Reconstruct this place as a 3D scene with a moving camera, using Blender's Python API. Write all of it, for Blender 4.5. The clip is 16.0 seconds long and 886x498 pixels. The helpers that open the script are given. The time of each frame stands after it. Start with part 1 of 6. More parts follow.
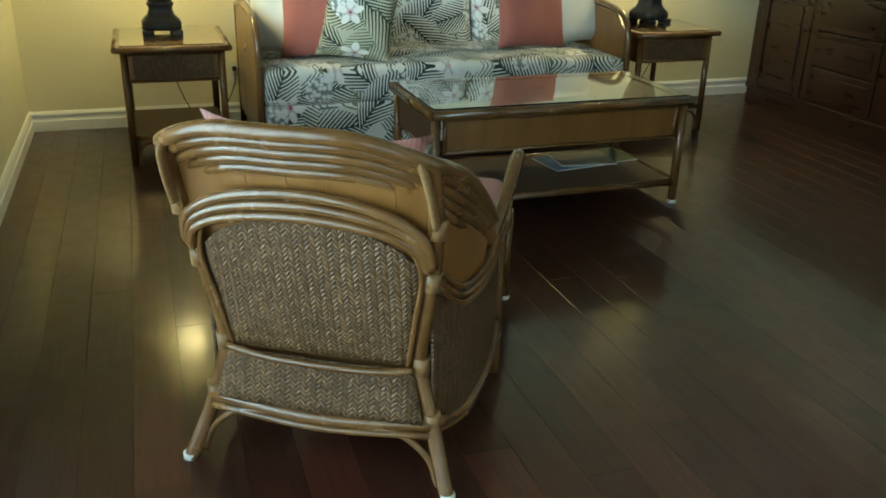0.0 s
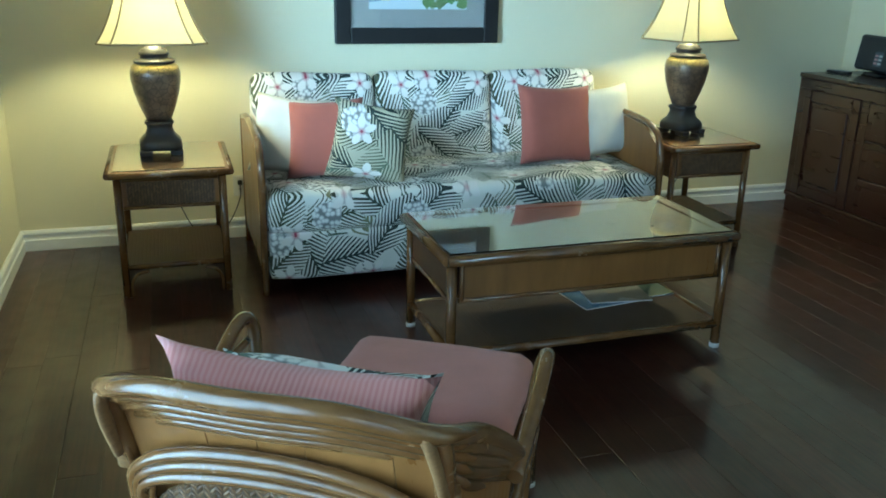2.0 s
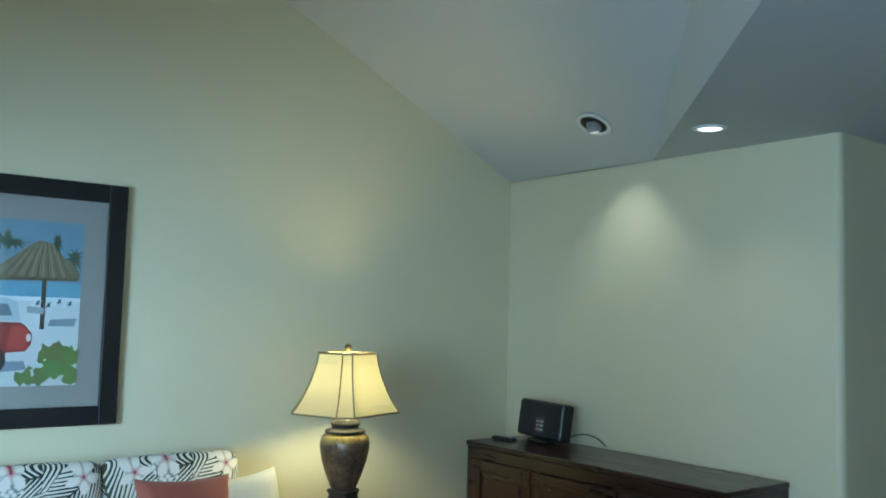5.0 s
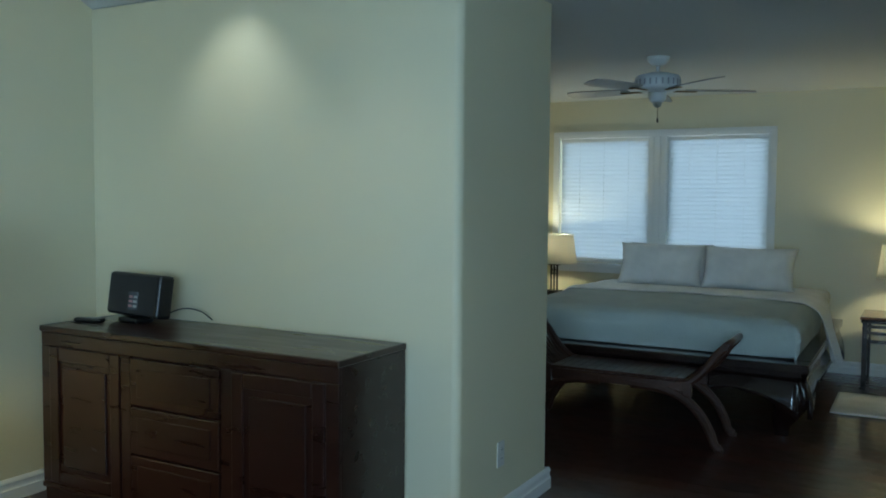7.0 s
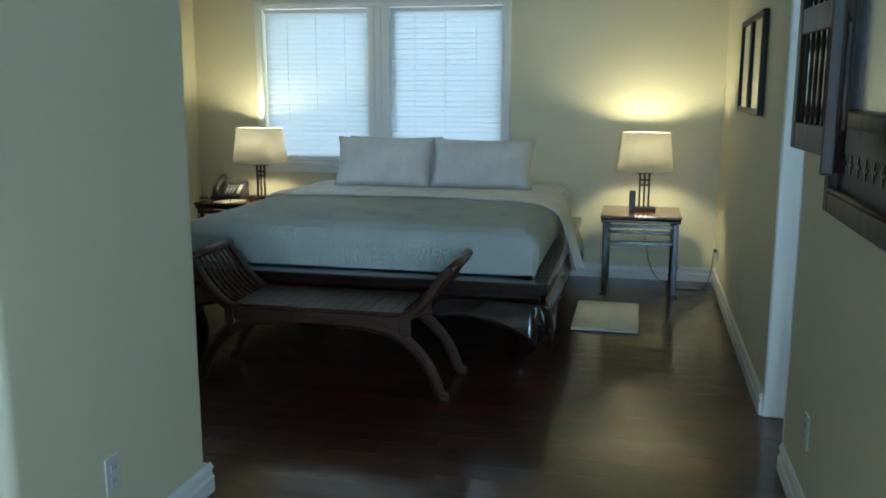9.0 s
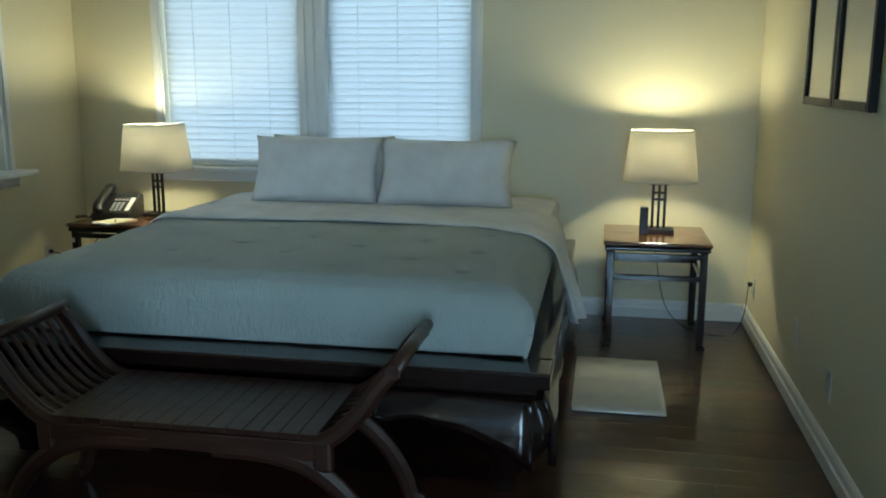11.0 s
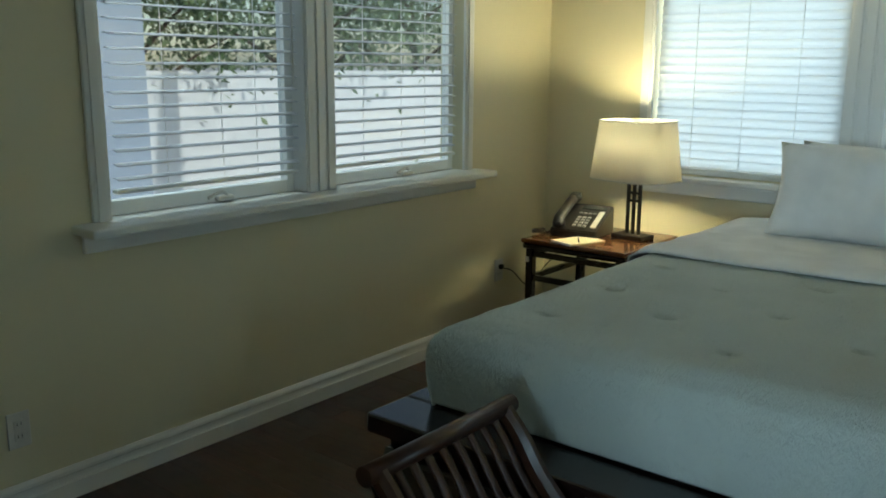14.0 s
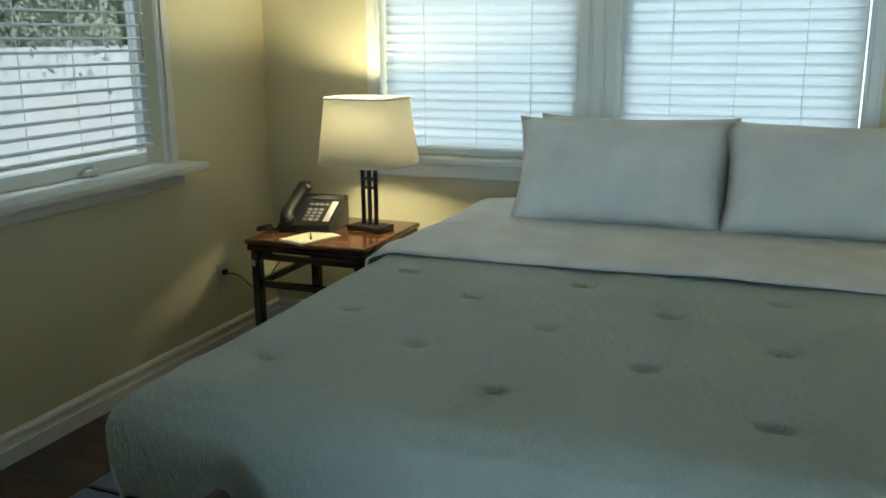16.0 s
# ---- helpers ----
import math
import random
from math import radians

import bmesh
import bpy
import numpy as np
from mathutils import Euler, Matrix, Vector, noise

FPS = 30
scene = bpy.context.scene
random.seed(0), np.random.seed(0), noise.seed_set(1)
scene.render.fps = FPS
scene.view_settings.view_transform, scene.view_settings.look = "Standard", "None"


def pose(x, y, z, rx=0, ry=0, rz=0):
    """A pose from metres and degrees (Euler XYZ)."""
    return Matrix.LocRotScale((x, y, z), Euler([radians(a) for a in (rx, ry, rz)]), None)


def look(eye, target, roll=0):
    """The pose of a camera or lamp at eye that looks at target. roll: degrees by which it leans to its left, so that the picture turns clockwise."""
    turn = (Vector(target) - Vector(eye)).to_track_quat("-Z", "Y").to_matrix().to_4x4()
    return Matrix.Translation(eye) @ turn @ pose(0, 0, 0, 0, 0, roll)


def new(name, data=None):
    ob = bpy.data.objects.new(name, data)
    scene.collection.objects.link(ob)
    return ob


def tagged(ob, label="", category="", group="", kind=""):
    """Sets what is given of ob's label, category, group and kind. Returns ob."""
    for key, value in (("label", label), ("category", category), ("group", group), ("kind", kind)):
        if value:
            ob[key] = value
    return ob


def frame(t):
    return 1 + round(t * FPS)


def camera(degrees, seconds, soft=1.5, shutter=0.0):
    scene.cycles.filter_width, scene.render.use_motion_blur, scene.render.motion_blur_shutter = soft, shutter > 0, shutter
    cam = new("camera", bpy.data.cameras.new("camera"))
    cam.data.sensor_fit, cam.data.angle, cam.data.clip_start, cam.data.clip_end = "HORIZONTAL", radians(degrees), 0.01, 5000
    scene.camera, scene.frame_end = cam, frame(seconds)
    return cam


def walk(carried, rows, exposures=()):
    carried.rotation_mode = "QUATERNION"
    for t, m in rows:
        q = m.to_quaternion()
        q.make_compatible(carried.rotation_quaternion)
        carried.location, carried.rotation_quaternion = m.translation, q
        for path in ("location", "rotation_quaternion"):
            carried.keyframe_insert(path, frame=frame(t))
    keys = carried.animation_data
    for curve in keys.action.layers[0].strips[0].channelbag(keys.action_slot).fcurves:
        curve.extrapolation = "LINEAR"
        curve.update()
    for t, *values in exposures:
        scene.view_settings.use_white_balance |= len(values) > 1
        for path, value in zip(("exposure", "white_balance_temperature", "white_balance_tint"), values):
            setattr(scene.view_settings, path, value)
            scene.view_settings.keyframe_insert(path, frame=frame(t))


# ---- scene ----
cam = camera(54.0, 16.0, 1.8)
PATH = [
    (0, (0.23, 0.145, 1.279), (0.835, 1.891, 0.514), 1.5),
    (0.5, (0.269, 0.17, 1.277), (0.838, 1.852, 0.358), 1.5),
    (1, (0.318, 0.293, 1.327), (0.875, 1.966, 0.383), 1.3),
    (1.5, (0.343, 0.463, 1.401), (0.901, 2.188, 0.555), 1.2),
    (2, (0.382, 0.571, 1.455), (0.955, 2.381, 0.827), 1.2),
    (2.5, (0.492, 0.69, 1.495), (1.073, 2.549, 1.043), 1.3),
    (3, (0.618, 0.795, 1.548), (1.205, 2.675, 1.199), 1.2),
    (3.5, (0.703, 0.912, 1.576), (1.342, 2.794, 1.354), 1.2),
    (4, (0.772, 1.037, 1.576), (1.603, 2.856, 1.568), 1.1),
    (6.5, (1.222, 1.345, 1.486), (2.851, 2.504, 1.527), 0.8),
    (7, (1.462, 1.467, 1.462), (3.207, 2.436, 1.345), 0.5),
    (7.5, (1.745, 1.531, 1.426), (3.587, 2.275, 1.193), 0.4),
    (8, (2.111, 1.546, 1.431), (4.004, 2.118, 1.126), 0.4),
    (8.5, (2.468, 1.602, 1.404), (4.375, 2.1, 1.06), 0.2),
    (9, (2.841, 1.633, 1.425), (4.759, 2.068, 1.064), 0.1),
    (11.5, (4.663, 2.052, 1.412), (6.592, 2.405, 1.021), 0.1),
    (12, (4.881, 2.204, 1.413), (6.786, 2.671, 1.023), 0.2),
    (12.5, (5.058, 2.296, 1.411), (6.897, 2.98, 1.025), 0.4),
    (13, (5.219, 2.405, 1.387), (6.907, 3.407, 1.003), -0.1),
    (13.5, (5.339, 2.555, 1.373), (6.901, 3.737, 0.971), 0.5),
    (14, (5.492, 2.698, 1.372), (7.012, 3.929, 0.958), 0.4),
    (14.5, (5.674, 2.795, 1.377), (7.181, 4.035, 0.938), 0.1),
    (15, (5.875, 2.856, 1.382), (7.391, 4.078, 0.929), -0.1),
    (15.5, (5.946, 2.883, 1.378), (7.563, 3.963, 0.914), -0.4),
    (16, (5.97, 2.918, 1.365), (7.773, 3.643, 0.891), -0.5),
]
EXPOSURES = [(0.0, -0.85, 6750, -4), (0.4, -0.02, 6600, -5), (0.8, 0.5, 6400, -6), (1.5, 0.2, 5750, -5), (2.0, -0.6, 5200, -5), (2.5, -0.92, 5350, -6), (3.5, -1.0, 5500, -6), (4.0, -1.1, 5550, -3), (6.5, -1.02, 5450, 2), (7.5, -1.05, 5500, 2), (9.0, -0.48, 5550, 3), (11.5, -0.55, 5550, 2), (12.5, -0.56, 5650, 1), (13.5, -0.42, 6250, 2), (14.5, -0.28, 6300, 2), (16.0, -0.38, 6200, 2)]
walk(cam, [(t, look(eye, target, roll)) for t, eye, target, roll in PATH], EXPOSURES)

# ---- world and light ----
world = bpy.data.worlds.new("sky_world")
scene.world = world
world.use_nodes = True
_sky = world.node_tree.nodes.new("ShaderNodeTexSky")
_sky.sky_type, _sky.sun_disc = "NISHITA", False
_sky.sun_elevation, _sky.sun_rotation = radians(35), radians(190)
_bg = world.node_tree.nodes["Background"]
_bg.inputs["Strength"].default_value = 0.12
world.node_tree.links.new(_sky.outputs["Color"], _bg.inputs["Color"])


def lamp(name, kind, m, watts, colour, size=0.05, size_y=0.0, spot=60, blend=0.5):
    d = bpy.data.lights.new(name, kind)
    d.energy, d.color = watts, colour
    if kind == "AREA":
        d.shape, d.size, d.size_y = "RECTANGLE", size, size_y
    elif kind == "SUN":
        d.angle = size
    else:
        d.shadow_soft_size = size
    if kind == "SPOT":
        d.spot_size, d.spot_blend = radians(spot), blend
    ob = new(name, d)
    ob.matrix_world = m
    return ob


SUN = lamp("sun", "SUN", look((9, -14, 16), (7, 9, 0)), 2.5, (1, 0.95, 0.86), radians(0.5))
SKY_BLUE = (0.60, 0.82, 1.0)
WARM = (1.0, 0.82, 0.40)
# daylight through the glazed door of the living room
lamp("door_daylight", "AREA", look((-0.44, 0.9, 1.15), (8.2, 2.5, 0.8)), 90, SKY_BLUE, 2.4, 1.9).data.spread = radians(105)
lamp("south_door_daylight", "AREA", look((0.95, -1.64, 1.15), (1.4, 3.0, 1.1)), 22, SKY_BLUE, 1.9, 1.9)
# daylight of the side window of the living room
lamp("side_window_daylight", "AREA", look((-0.46, 3.1, 1.5), (1.75, 5.2, 1.25)), 24, SKY_BLUE, 1.0, 1.0).data.spread = radians(55)
# added fill lamp, no window there: brightens bed and jamb through the narrow doorway
lamp("bathroom_fill", "AREA", look((6.35, -0.62, 1.45), (7.1, 3.0, 0.9)), 34, SKY_BLUE, 1.2, 1.3)
# daylight at the bedroom windows
lamp("window_daylight_north", "AREA", look((7.85, 7.0, 3.4), (7.6, 4.6, 0.9)), 75, (0.8, 0.95, 1.0), 2.4, 1.2)

# ---- node helper ----


class Nodes:
    """A small builder of node materials."""

    def __init__(self, name):
        self.mat = bpy.data.materials.new(name)
        self.mat.use_nodes = True
        self.tree = self.mat.node_tree
        self.bsdf = self.tree.nodes["Principled BSDF"]
        self.out = self.tree.nodes["Material Output"]

    def put(self, socket, value):
        if isinstance(value, bpy.types.NodeSocket):
            self.tree.links.new(value, socket)
        elif value is not None:
            if isinstance(value, tuple) and len(value) == 3 and socket.type == "RGBA":
                value = (*value, 1)
            socket.default_value = value

    def add(self, kind, **sockets):
        n = self.tree.nodes.new("ShaderNode" + kind)
        for k, v in sockets.items():
            self.put(n.inputs[k.replace("_", " ")], v)
        return n

    def math(self, op, a, b=None, c=None):
        n = self.tree.nodes.new("ShaderNodeMath")
        n.operation = op
        for s, v in zip(n.inputs, (a, b, c)):
            self.put(s, v)
        return n.outputs[0]

    def vmath(self, op, a, b=None):
        n = self.tree.nodes.new("ShaderNodeVectorMath")
        n.operation = op
        self.put(n.inputs[0], a)
        self.put(n.inputs[1], b)
        return n.outputs[0]

    def mix(self, f, a, b, blend="MIX"):
        n = self.tree.nodes.new("ShaderNodeMix")
        n.data_type, n.blend_type = "RGBA", blend
        self.put(n.inputs["Factor"], f)
        self.put(n.inputs["A"], a)
        self.put(n.inputs["B"], b)
        return n.outputs["Result"]

    def coord(self, kind="Object"):
        return self.tree.nodes.new("ShaderNodeTexCoord").outputs[kind]

    def xyz(self, v):
        n = self.add("SeparateXYZ", Vector=v)
        return n.outputs

    def vec(self, x, y, z=0.0):
        return self.add("CombineXYZ", X=x, Y=y, Z=z).outputs[0]

    def noise(self, v, scale, detail=3.0, rough=0.5):
        return self.add("TexNoise", Vector=v, Scale=scale, Detail=detail, Roughness=rough).outputs["Fac"]

    def ramp(self, f, lo, hi, a, b):
        n = self.tree.nodes.new("ShaderNodeMapRange")
        self.put(n.inputs["Value"], f)
        for s, v in zip(("From Min", "From Max", "To Min", "To Max"), (lo, hi, a, b)):
            self.put(n.inputs[s], v)
        return n.outputs[0]

    def bump(self, h, strength=0.3, distance=0.002):
        return self.add("Bump", Height=h, Strength=strength, Distance=distance).outputs[0]

    def done(self, colour=None, rough=None, metal=None, normal=None, **more):
        b = self.bsdf.inputs
        self.put(b["Base Color"], colour)
        self.put(b["Roughness"], rough)
        self.put(b["Metallic"], metal)
        self.put(b["Normal"], normal)
        for k, v in more.items():
            self.put(b[k.replace("_", " ")], v)
        return self.mat


def paint(name, colour, rough=0.6, relief=0.15, spread=0.06):
    n = Nodes(name)
    c = n.coord()
    big = n.noise(c, 1.3, 4)
    fine = n.noise(c, 140, 2)
    dark = tuple(v * (1 - spread) for v in colour)
    return n.done(n.mix(big, dark, colour), n.ramp(big, 0.3, 0.7, rough - 0.06, rough + 0.06), 0.0, n.bump(fine, relief, 0.001))


def wood(name, dark, light, rough=0.3, grain=(3, 60, 60), coat=0.0):
    n = Nodes(name)
    c = n.coord()
    info = n.tree.nodes.new("ShaderNodeObjectInfo").outputs["Random"]
    v = n.vmath("ADD", n.vmath("MULTIPLY", c, n.vec(*[float(g) for g in grain])), n.vec(n.math("MULTIPLY", info, 37.0), n.math("MULTIPLY", info, 11.0)))
    g = n.noise(v, 1.0, 5, 0.6)
    big = n.noise(c, 2.0, 3)
    col = n.mix(n.ramp(g, 0.3, 0.72, 0, 1), dark, light)
    col = n.mix(n.ramp(big, 0.35, 0.7, 0, 0.25), col, tuple(x * 0.55 for x in dark))
    return n.done(col, n.ramp(g, 0.3, 0.7, rough - 0.06, rough + 0.08), 0.0, n.bump(g, 0.12, 0.001), Coat_Weight=coat, Coat_Roughness=0.12)


def cloth(name, colour, scale=900, rough=0.9, stripes=None):
    n = Nodes(name)
    c = n.coord()
    x, y, z = n.xyz(c)
    weave = n.math("MULTIPLY", n.math("SINE", n.math("MULTIPLY", x, scale * 2.0)), n.math("SINE", n.math("MULTIPLY", n.math("SUBTRACT", z, y), scale * 2.0)))
    big = n.noise(c, 7, 3)
    col = n.mix(n.ramp(big, 0.3, 0.7, 0, 1), tuple(v * 0.86 for v in colour), colour)
    if stripes:
        s = n.math("SINE", n.math("MULTIPLY", x, 2 * math.pi / 0.0105))
        col = n.mix(n.ramp(s, -0.2, 0.2, 0, 1), col, stripes)
    h = n.math("ADD", n.math("MULTIPLY", weave, 0.3), n.noise(c, 24, 4))
    return n.done(col, rough, 0.0, n.bump(h, 0.25, 0.004), Sheen_Weight=0.15)


def metal(name, colour, rough=0.3):
    n = Nodes(name)
    s = n.noise(n.coord(), 40, 3)
    return n.done(colour, n.ramp(s, 0.3, 0.7, rough, rough + 0.12), 1.0)


def plastic(name, colour, rough=0.4):
    n = Nodes(name)
    s = n.noise(n.coord(), 90, 2)
    return n.done(n.mix(s, tuple(v * 0.85 for v in colour), colour), rough, 0.0, n.bump(s, 0.05, 0.0005))


def glow(name, colour, strength):
    n = Nodes(name)
    e = n.add("Emission", Color=colour, Strength=strength)
    n.tree.links.new(e.outputs[0], n.out.inputs["Surface"])
    return n.mat


def shade_cloth(name, colour, through_colour, share=0.55):
    n = Nodes(name)
    w = n.noise(n.coord(), 260, 2)
    d = n.add("BsdfDiffuse", Color=n.mix(w, tuple(v * 0.9 for v in colour), colour))
    t = n.add("BsdfTranslucent", Color=through_colour)
    m = n.add("MixShader", Fac=share)
    n.tree.links.new(d.outputs[0], m.inputs[1])
    n.tree.links.new(t.outputs[0], m.inputs[2])
    n.tree.links.new(m.outputs[0], n.out.inputs["Surface"])
    return n.mat


def glass(name, tint=(0.96, 0.99, 1.0), ior=1.45):
    n = Nodes(name)
    return n.done(tint, 0.02, 0.0, None, Transmission_Weight=1.0, IOR=ior)


def weave(name, dark, light, w=0.011, p=0.016, flat=("x", "z")):
    """Herringbone rattan weave: strips that lean one way in one column, the other way in the next."""
    n = Nodes(name)
    c = n.coord()
    axes = dict(zip("xyz", n.xyz(c)))
    u, v = axes[flat[0]], axes[flat[1]]
    col = n.math("DIVIDE", u, w)
    odd = n.math("FLOORED_MODULO", n.math("FLOOR", col), 2.0)
    fr = n.math("FRACT", col)
    lean = n.math("MULTIPLY", fr, n.math("SUBTRACT", n.math("MULTIPLY", odd, 2.0), 1.0))
    s = n.math("ADD", n.math("DIVIDE", v, p), lean)
    f = n.math("FRACT", s)
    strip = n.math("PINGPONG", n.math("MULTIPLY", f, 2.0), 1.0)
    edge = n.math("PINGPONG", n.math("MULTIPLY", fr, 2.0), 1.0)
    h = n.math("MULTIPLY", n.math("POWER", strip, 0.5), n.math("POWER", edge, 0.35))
    cell = n.add("TexWhiteNoise", Vector=n.vec(n.math("FLOOR", col), n.math("FLOOR", s))).outputs["Value"]
    tone = n.mix(n.ramp(cell, 0, 1, 0, 1), dark, light)
    tone = n.mix(n.ramp(n.noise(c, 9, 3), 0.35, 0.65, 0, 0.4), tone, tuple(x * 0.6 for x in dark))
    # shade of the crevices between strips, darkened into the colour by weave height
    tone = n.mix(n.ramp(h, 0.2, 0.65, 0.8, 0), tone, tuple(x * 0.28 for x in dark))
    return n.done(tone, 0.42, 0.0, n.bump(h, 0.9, 0.004))


def tropical(name, ground=(0.74, 0.73, 0.66)):
    """White cotton printed with dark palm fronds, orchids and clusters of small petals."""
    n = Nodes(name)
    c = n.coord()
    x, y, z = n.xyz(c)
    u, v = x, n.math("SUBTRACT", z, y)
    wob = n.noise(c, 6, 2)
    u = n.math("ADD", u, n.math("MULTIPLY", n.math("SUBTRACT", wob, 0.5), 0.03))
    col = ground

    def cell(scale, ox, oy, rnd=0.85):
        p = n.vec(n.math("ADD", n.math("MULTIPLY", u, scale), ox), n.math("ADD", n.math("MULTIPLY", v, scale), oy))
        vo = n.add("TexVoronoi", Vector=p, Scale=1.0, Randomness=rnd)
        vo.voronoi_dimensions = "2D"
        d = n.xyz(n.vmath("SUBTRACT", p, vo.outputs["Position"]))
        rgb = n.add("SeparateColor", Color=vo.outputs["Color"]).outputs
        return d[0], d[1], rgb

    def turned(dx, dy, a):
        ca, sa = n.math("COSINE", a), n.math("SINE", a)
        return (n.math("ADD", n.math("MULTIPLY", dx, ca), n.math("MULTIPLY", dy, sa)),
                n.math("SUBTRACT", n.math("MULTIPLY", dy, ca), n.math("MULTIPLY", dx, sa)))

    def fronds(col, scale, ox, oy, dark, olive, freq, keep):
        dx, dy, rgb = cell(scale, ox, oy)
        px, py = turned(dx, dy, n.math("MULTIPLY", rgb[0], 6.283))
        py = n.math("ADD", py, n.math("MULTIPLY", n.math("MULTIPLY", px, px), 0.10))
        ay = n.math("ABSOLUTE", py)
        s = n.math("FRACT", n.math("MULTIPLY", n.math("SUBTRACT", px, n.math("MULTIPLY", ay, 1.45)), freq))
        thick = n.math("SUBTRACT", 0.66, n.math("MULTIPLY", ay, 1.15))
        leaf = n.math("LESS_THAN", s, thick)
        env = n.math("LESS_THAN", ay, n.math("SUBTRACT", 0.36, n.math("MULTIPLY", n.math("MULTIPLY", px, px), 0.62)))
        spine = n.math("LESS_THAN", ay, 0.014)
        m = n.math("MULTIPLY", n.math("MULTIPLY", n.math("MAXIMUM", leaf, spine), env), n.math("GREATER_THAN", rgb[2], keep))
        tone = n.mix(n.ramp(rgb[1], 0.45, 0.75, 0, 1), dark, olive)
        tone = n.mix(n.ramp(s, 0.0, 0.7, 0.0, 0.55), tone, tuple(min(1, t * 3.2 + 0.03) for t in dark))
        clear = n.math("MULTIPLY", env, n.math("GREATER_THAN", rgb[2], keep))
        return n.mix(m, n.mix(clear, col, ground), tone)

    col = fronds(col, 3.4, 3.3, 1.7, (0.06, 0.08, 0.055), (0.20, 0.19, 0.09), 10.5, 0.2)
    col = fronds(col, 3.2, 0.2, 0.4, (0.008, 0.017, 0.015), (0.06, 0.06, 0.022), 11.0, 0.0)
    col = fronds(col, 3.9, 5.7, 8.4, (0.010, 0.020, 0.017), (0.05, 0.055, 0.02), 10.0, 0.45)
    # clusters of small petals
    dx, dy, rgb = cell(4.6, 7.1, 2.9, 0.9)
    r = n.math("SQRT", n.math("ADD", n.math("MULTIPLY", dx, dx), n.math("MULTIPLY", dy, dy)))
    p = n.vec(n.math("MULTIPLY", u, 46.0), n.math("MULTIPLY", v, 46.0))
    vo = n.add("TexVoronoi", Vector=p, Scale=1.0)
    vo.voronoi_dimensions = "2D"
    petal = n.mix(n.ramp(vo.outputs["Distance"], 0.25, 0.65, 0, 1), (0.80, 0.79, 0.75), (0.22, 0.23, 0.22))
    blob = n.math("LESS_THAN", n.math("ADD", r, n.math("MULTIPLY", vo.outputs["Distance"], 0.10)), 0.36)
    col = n.mix(n.math("MULTIPLY", blob, n.math("GREATER_THAN", rgb[0], 0.62)), col, petal)
    # orchids
    dx, dy, rgb = cell(4.5, 1.3, 5.2, 0.8)
    r = n.math("SQRT", n.math("ADD", n.math("MULTIPLY", dx, dx), n.math("MULTIPLY", dy, dy)))
    a = n.math("ADD", n.math("ARCTAN2", dy, dx), n.math("MULTIPLY", rgb[0], 6.283))
    five = n.math("COSINE", n.math("MULTIPLY", a, 5.0))
    edge = n.math("ADD", 0.25, n.math("MULTIPLY", five, 0.075))
    flower = n.math("MULTIPLY", n.math("LESS_THAN", r, edge), n.math("GREATER_THAN", rgb[1], 0.45))
    tone = n.mix(n.ramp(five, -1, -0.3, 0.75, 0), (0.80, 0.77, 0.72), (0.40, 0.37, 0.34))
    tone = n.mix(n.ramp(r, 0.03, 0.10, 1, 0), tone, (0.50, 0.27, 0.27))
    tone = n.mix(n.math("LESS_THAN", r, 0.028), tone, (0.30, 0.05, 0.09))
    col = n.mix(flower, col, tone)
    return n.done(col, 0.88, 0.0, n.bump(n.math("ADD", n.noise(c, 700, 2), n.math("MULTIPLY", n.noise(c, 14, 4), 2.0)), 0.22, 0.004))


WALL = paint("wall_paint", (0.75, 0.70, 0.50), 0.55)
CEIL = paint("ceiling_paint", (0.62, 0.63, 0.62), 0.75)
TRIM = paint("trim_paint", (0.85, 0.86, 0.84), 0.35, 0.05)
WHITE_PLASTIC = plastic("white_plastic", (0.72, 0.71, 0.66), 0.35)
BLACK_PLASTIC = plastic("black_plastic", (0.012, 0.012, 0.013), 0.35)
GREY_PLASTIC = plastic("grey_plastic", (0.35, 0.36, 0.37), 0.4)
RATTAN = wood("rattan_pole", (0.095, 0.042, 0.012), (0.185, 0.09, 0.029), 0.22, (9, 9, 9), 0.5)
RATTAN_PANEL = wood("rattan_veneer", (0.165, 0.072, 0.018), (0.25, 0.115, 0.031), 0.32, (14, 14, 3), 0.3)
RATTAN_BIND = wood("rattan_binding", (0.15, 0.078, 0.028), (0.28, 0.16, 0.065), 0.4, (60, 60, 200))
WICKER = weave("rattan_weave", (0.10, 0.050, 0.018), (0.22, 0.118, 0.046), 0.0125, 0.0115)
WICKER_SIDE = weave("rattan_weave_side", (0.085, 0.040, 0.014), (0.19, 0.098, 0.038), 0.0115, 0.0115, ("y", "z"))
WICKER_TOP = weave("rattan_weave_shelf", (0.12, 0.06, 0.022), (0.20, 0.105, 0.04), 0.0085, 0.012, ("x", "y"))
DARK_WOOD = wood("dark_stained_wood", (0.016, 0.006, 0.004), (0.062, 0.022, 0.012), 0.22, (3, 60, 60), 0.3)
CREDENZA = wood("mahogany", (0.019, 0.0062, 0.004), (0.030, 0.0095, 0.0055), 0.3, (14, 2, 14), 0.2)
NIGHT_WOOD = wood("nightstand_wood", (0.05, 0.018, 0.007), (0.19, 0.075, 0.025), 0.22, (50, 4, 50), 0.4)
BLACK_LACQUER = wood("black_lacquer", (0.008, 0.004, 0.0035), (0.026, 0.012, 0.009), 0.16, (4, 50, 50), 0.4)
BENCH_WOOD = wood("bench_teak", (0.030, 0.011, 0.006), (0.055, 0.020, 0.010), 0.36, (50, 3, 50), 0.1)
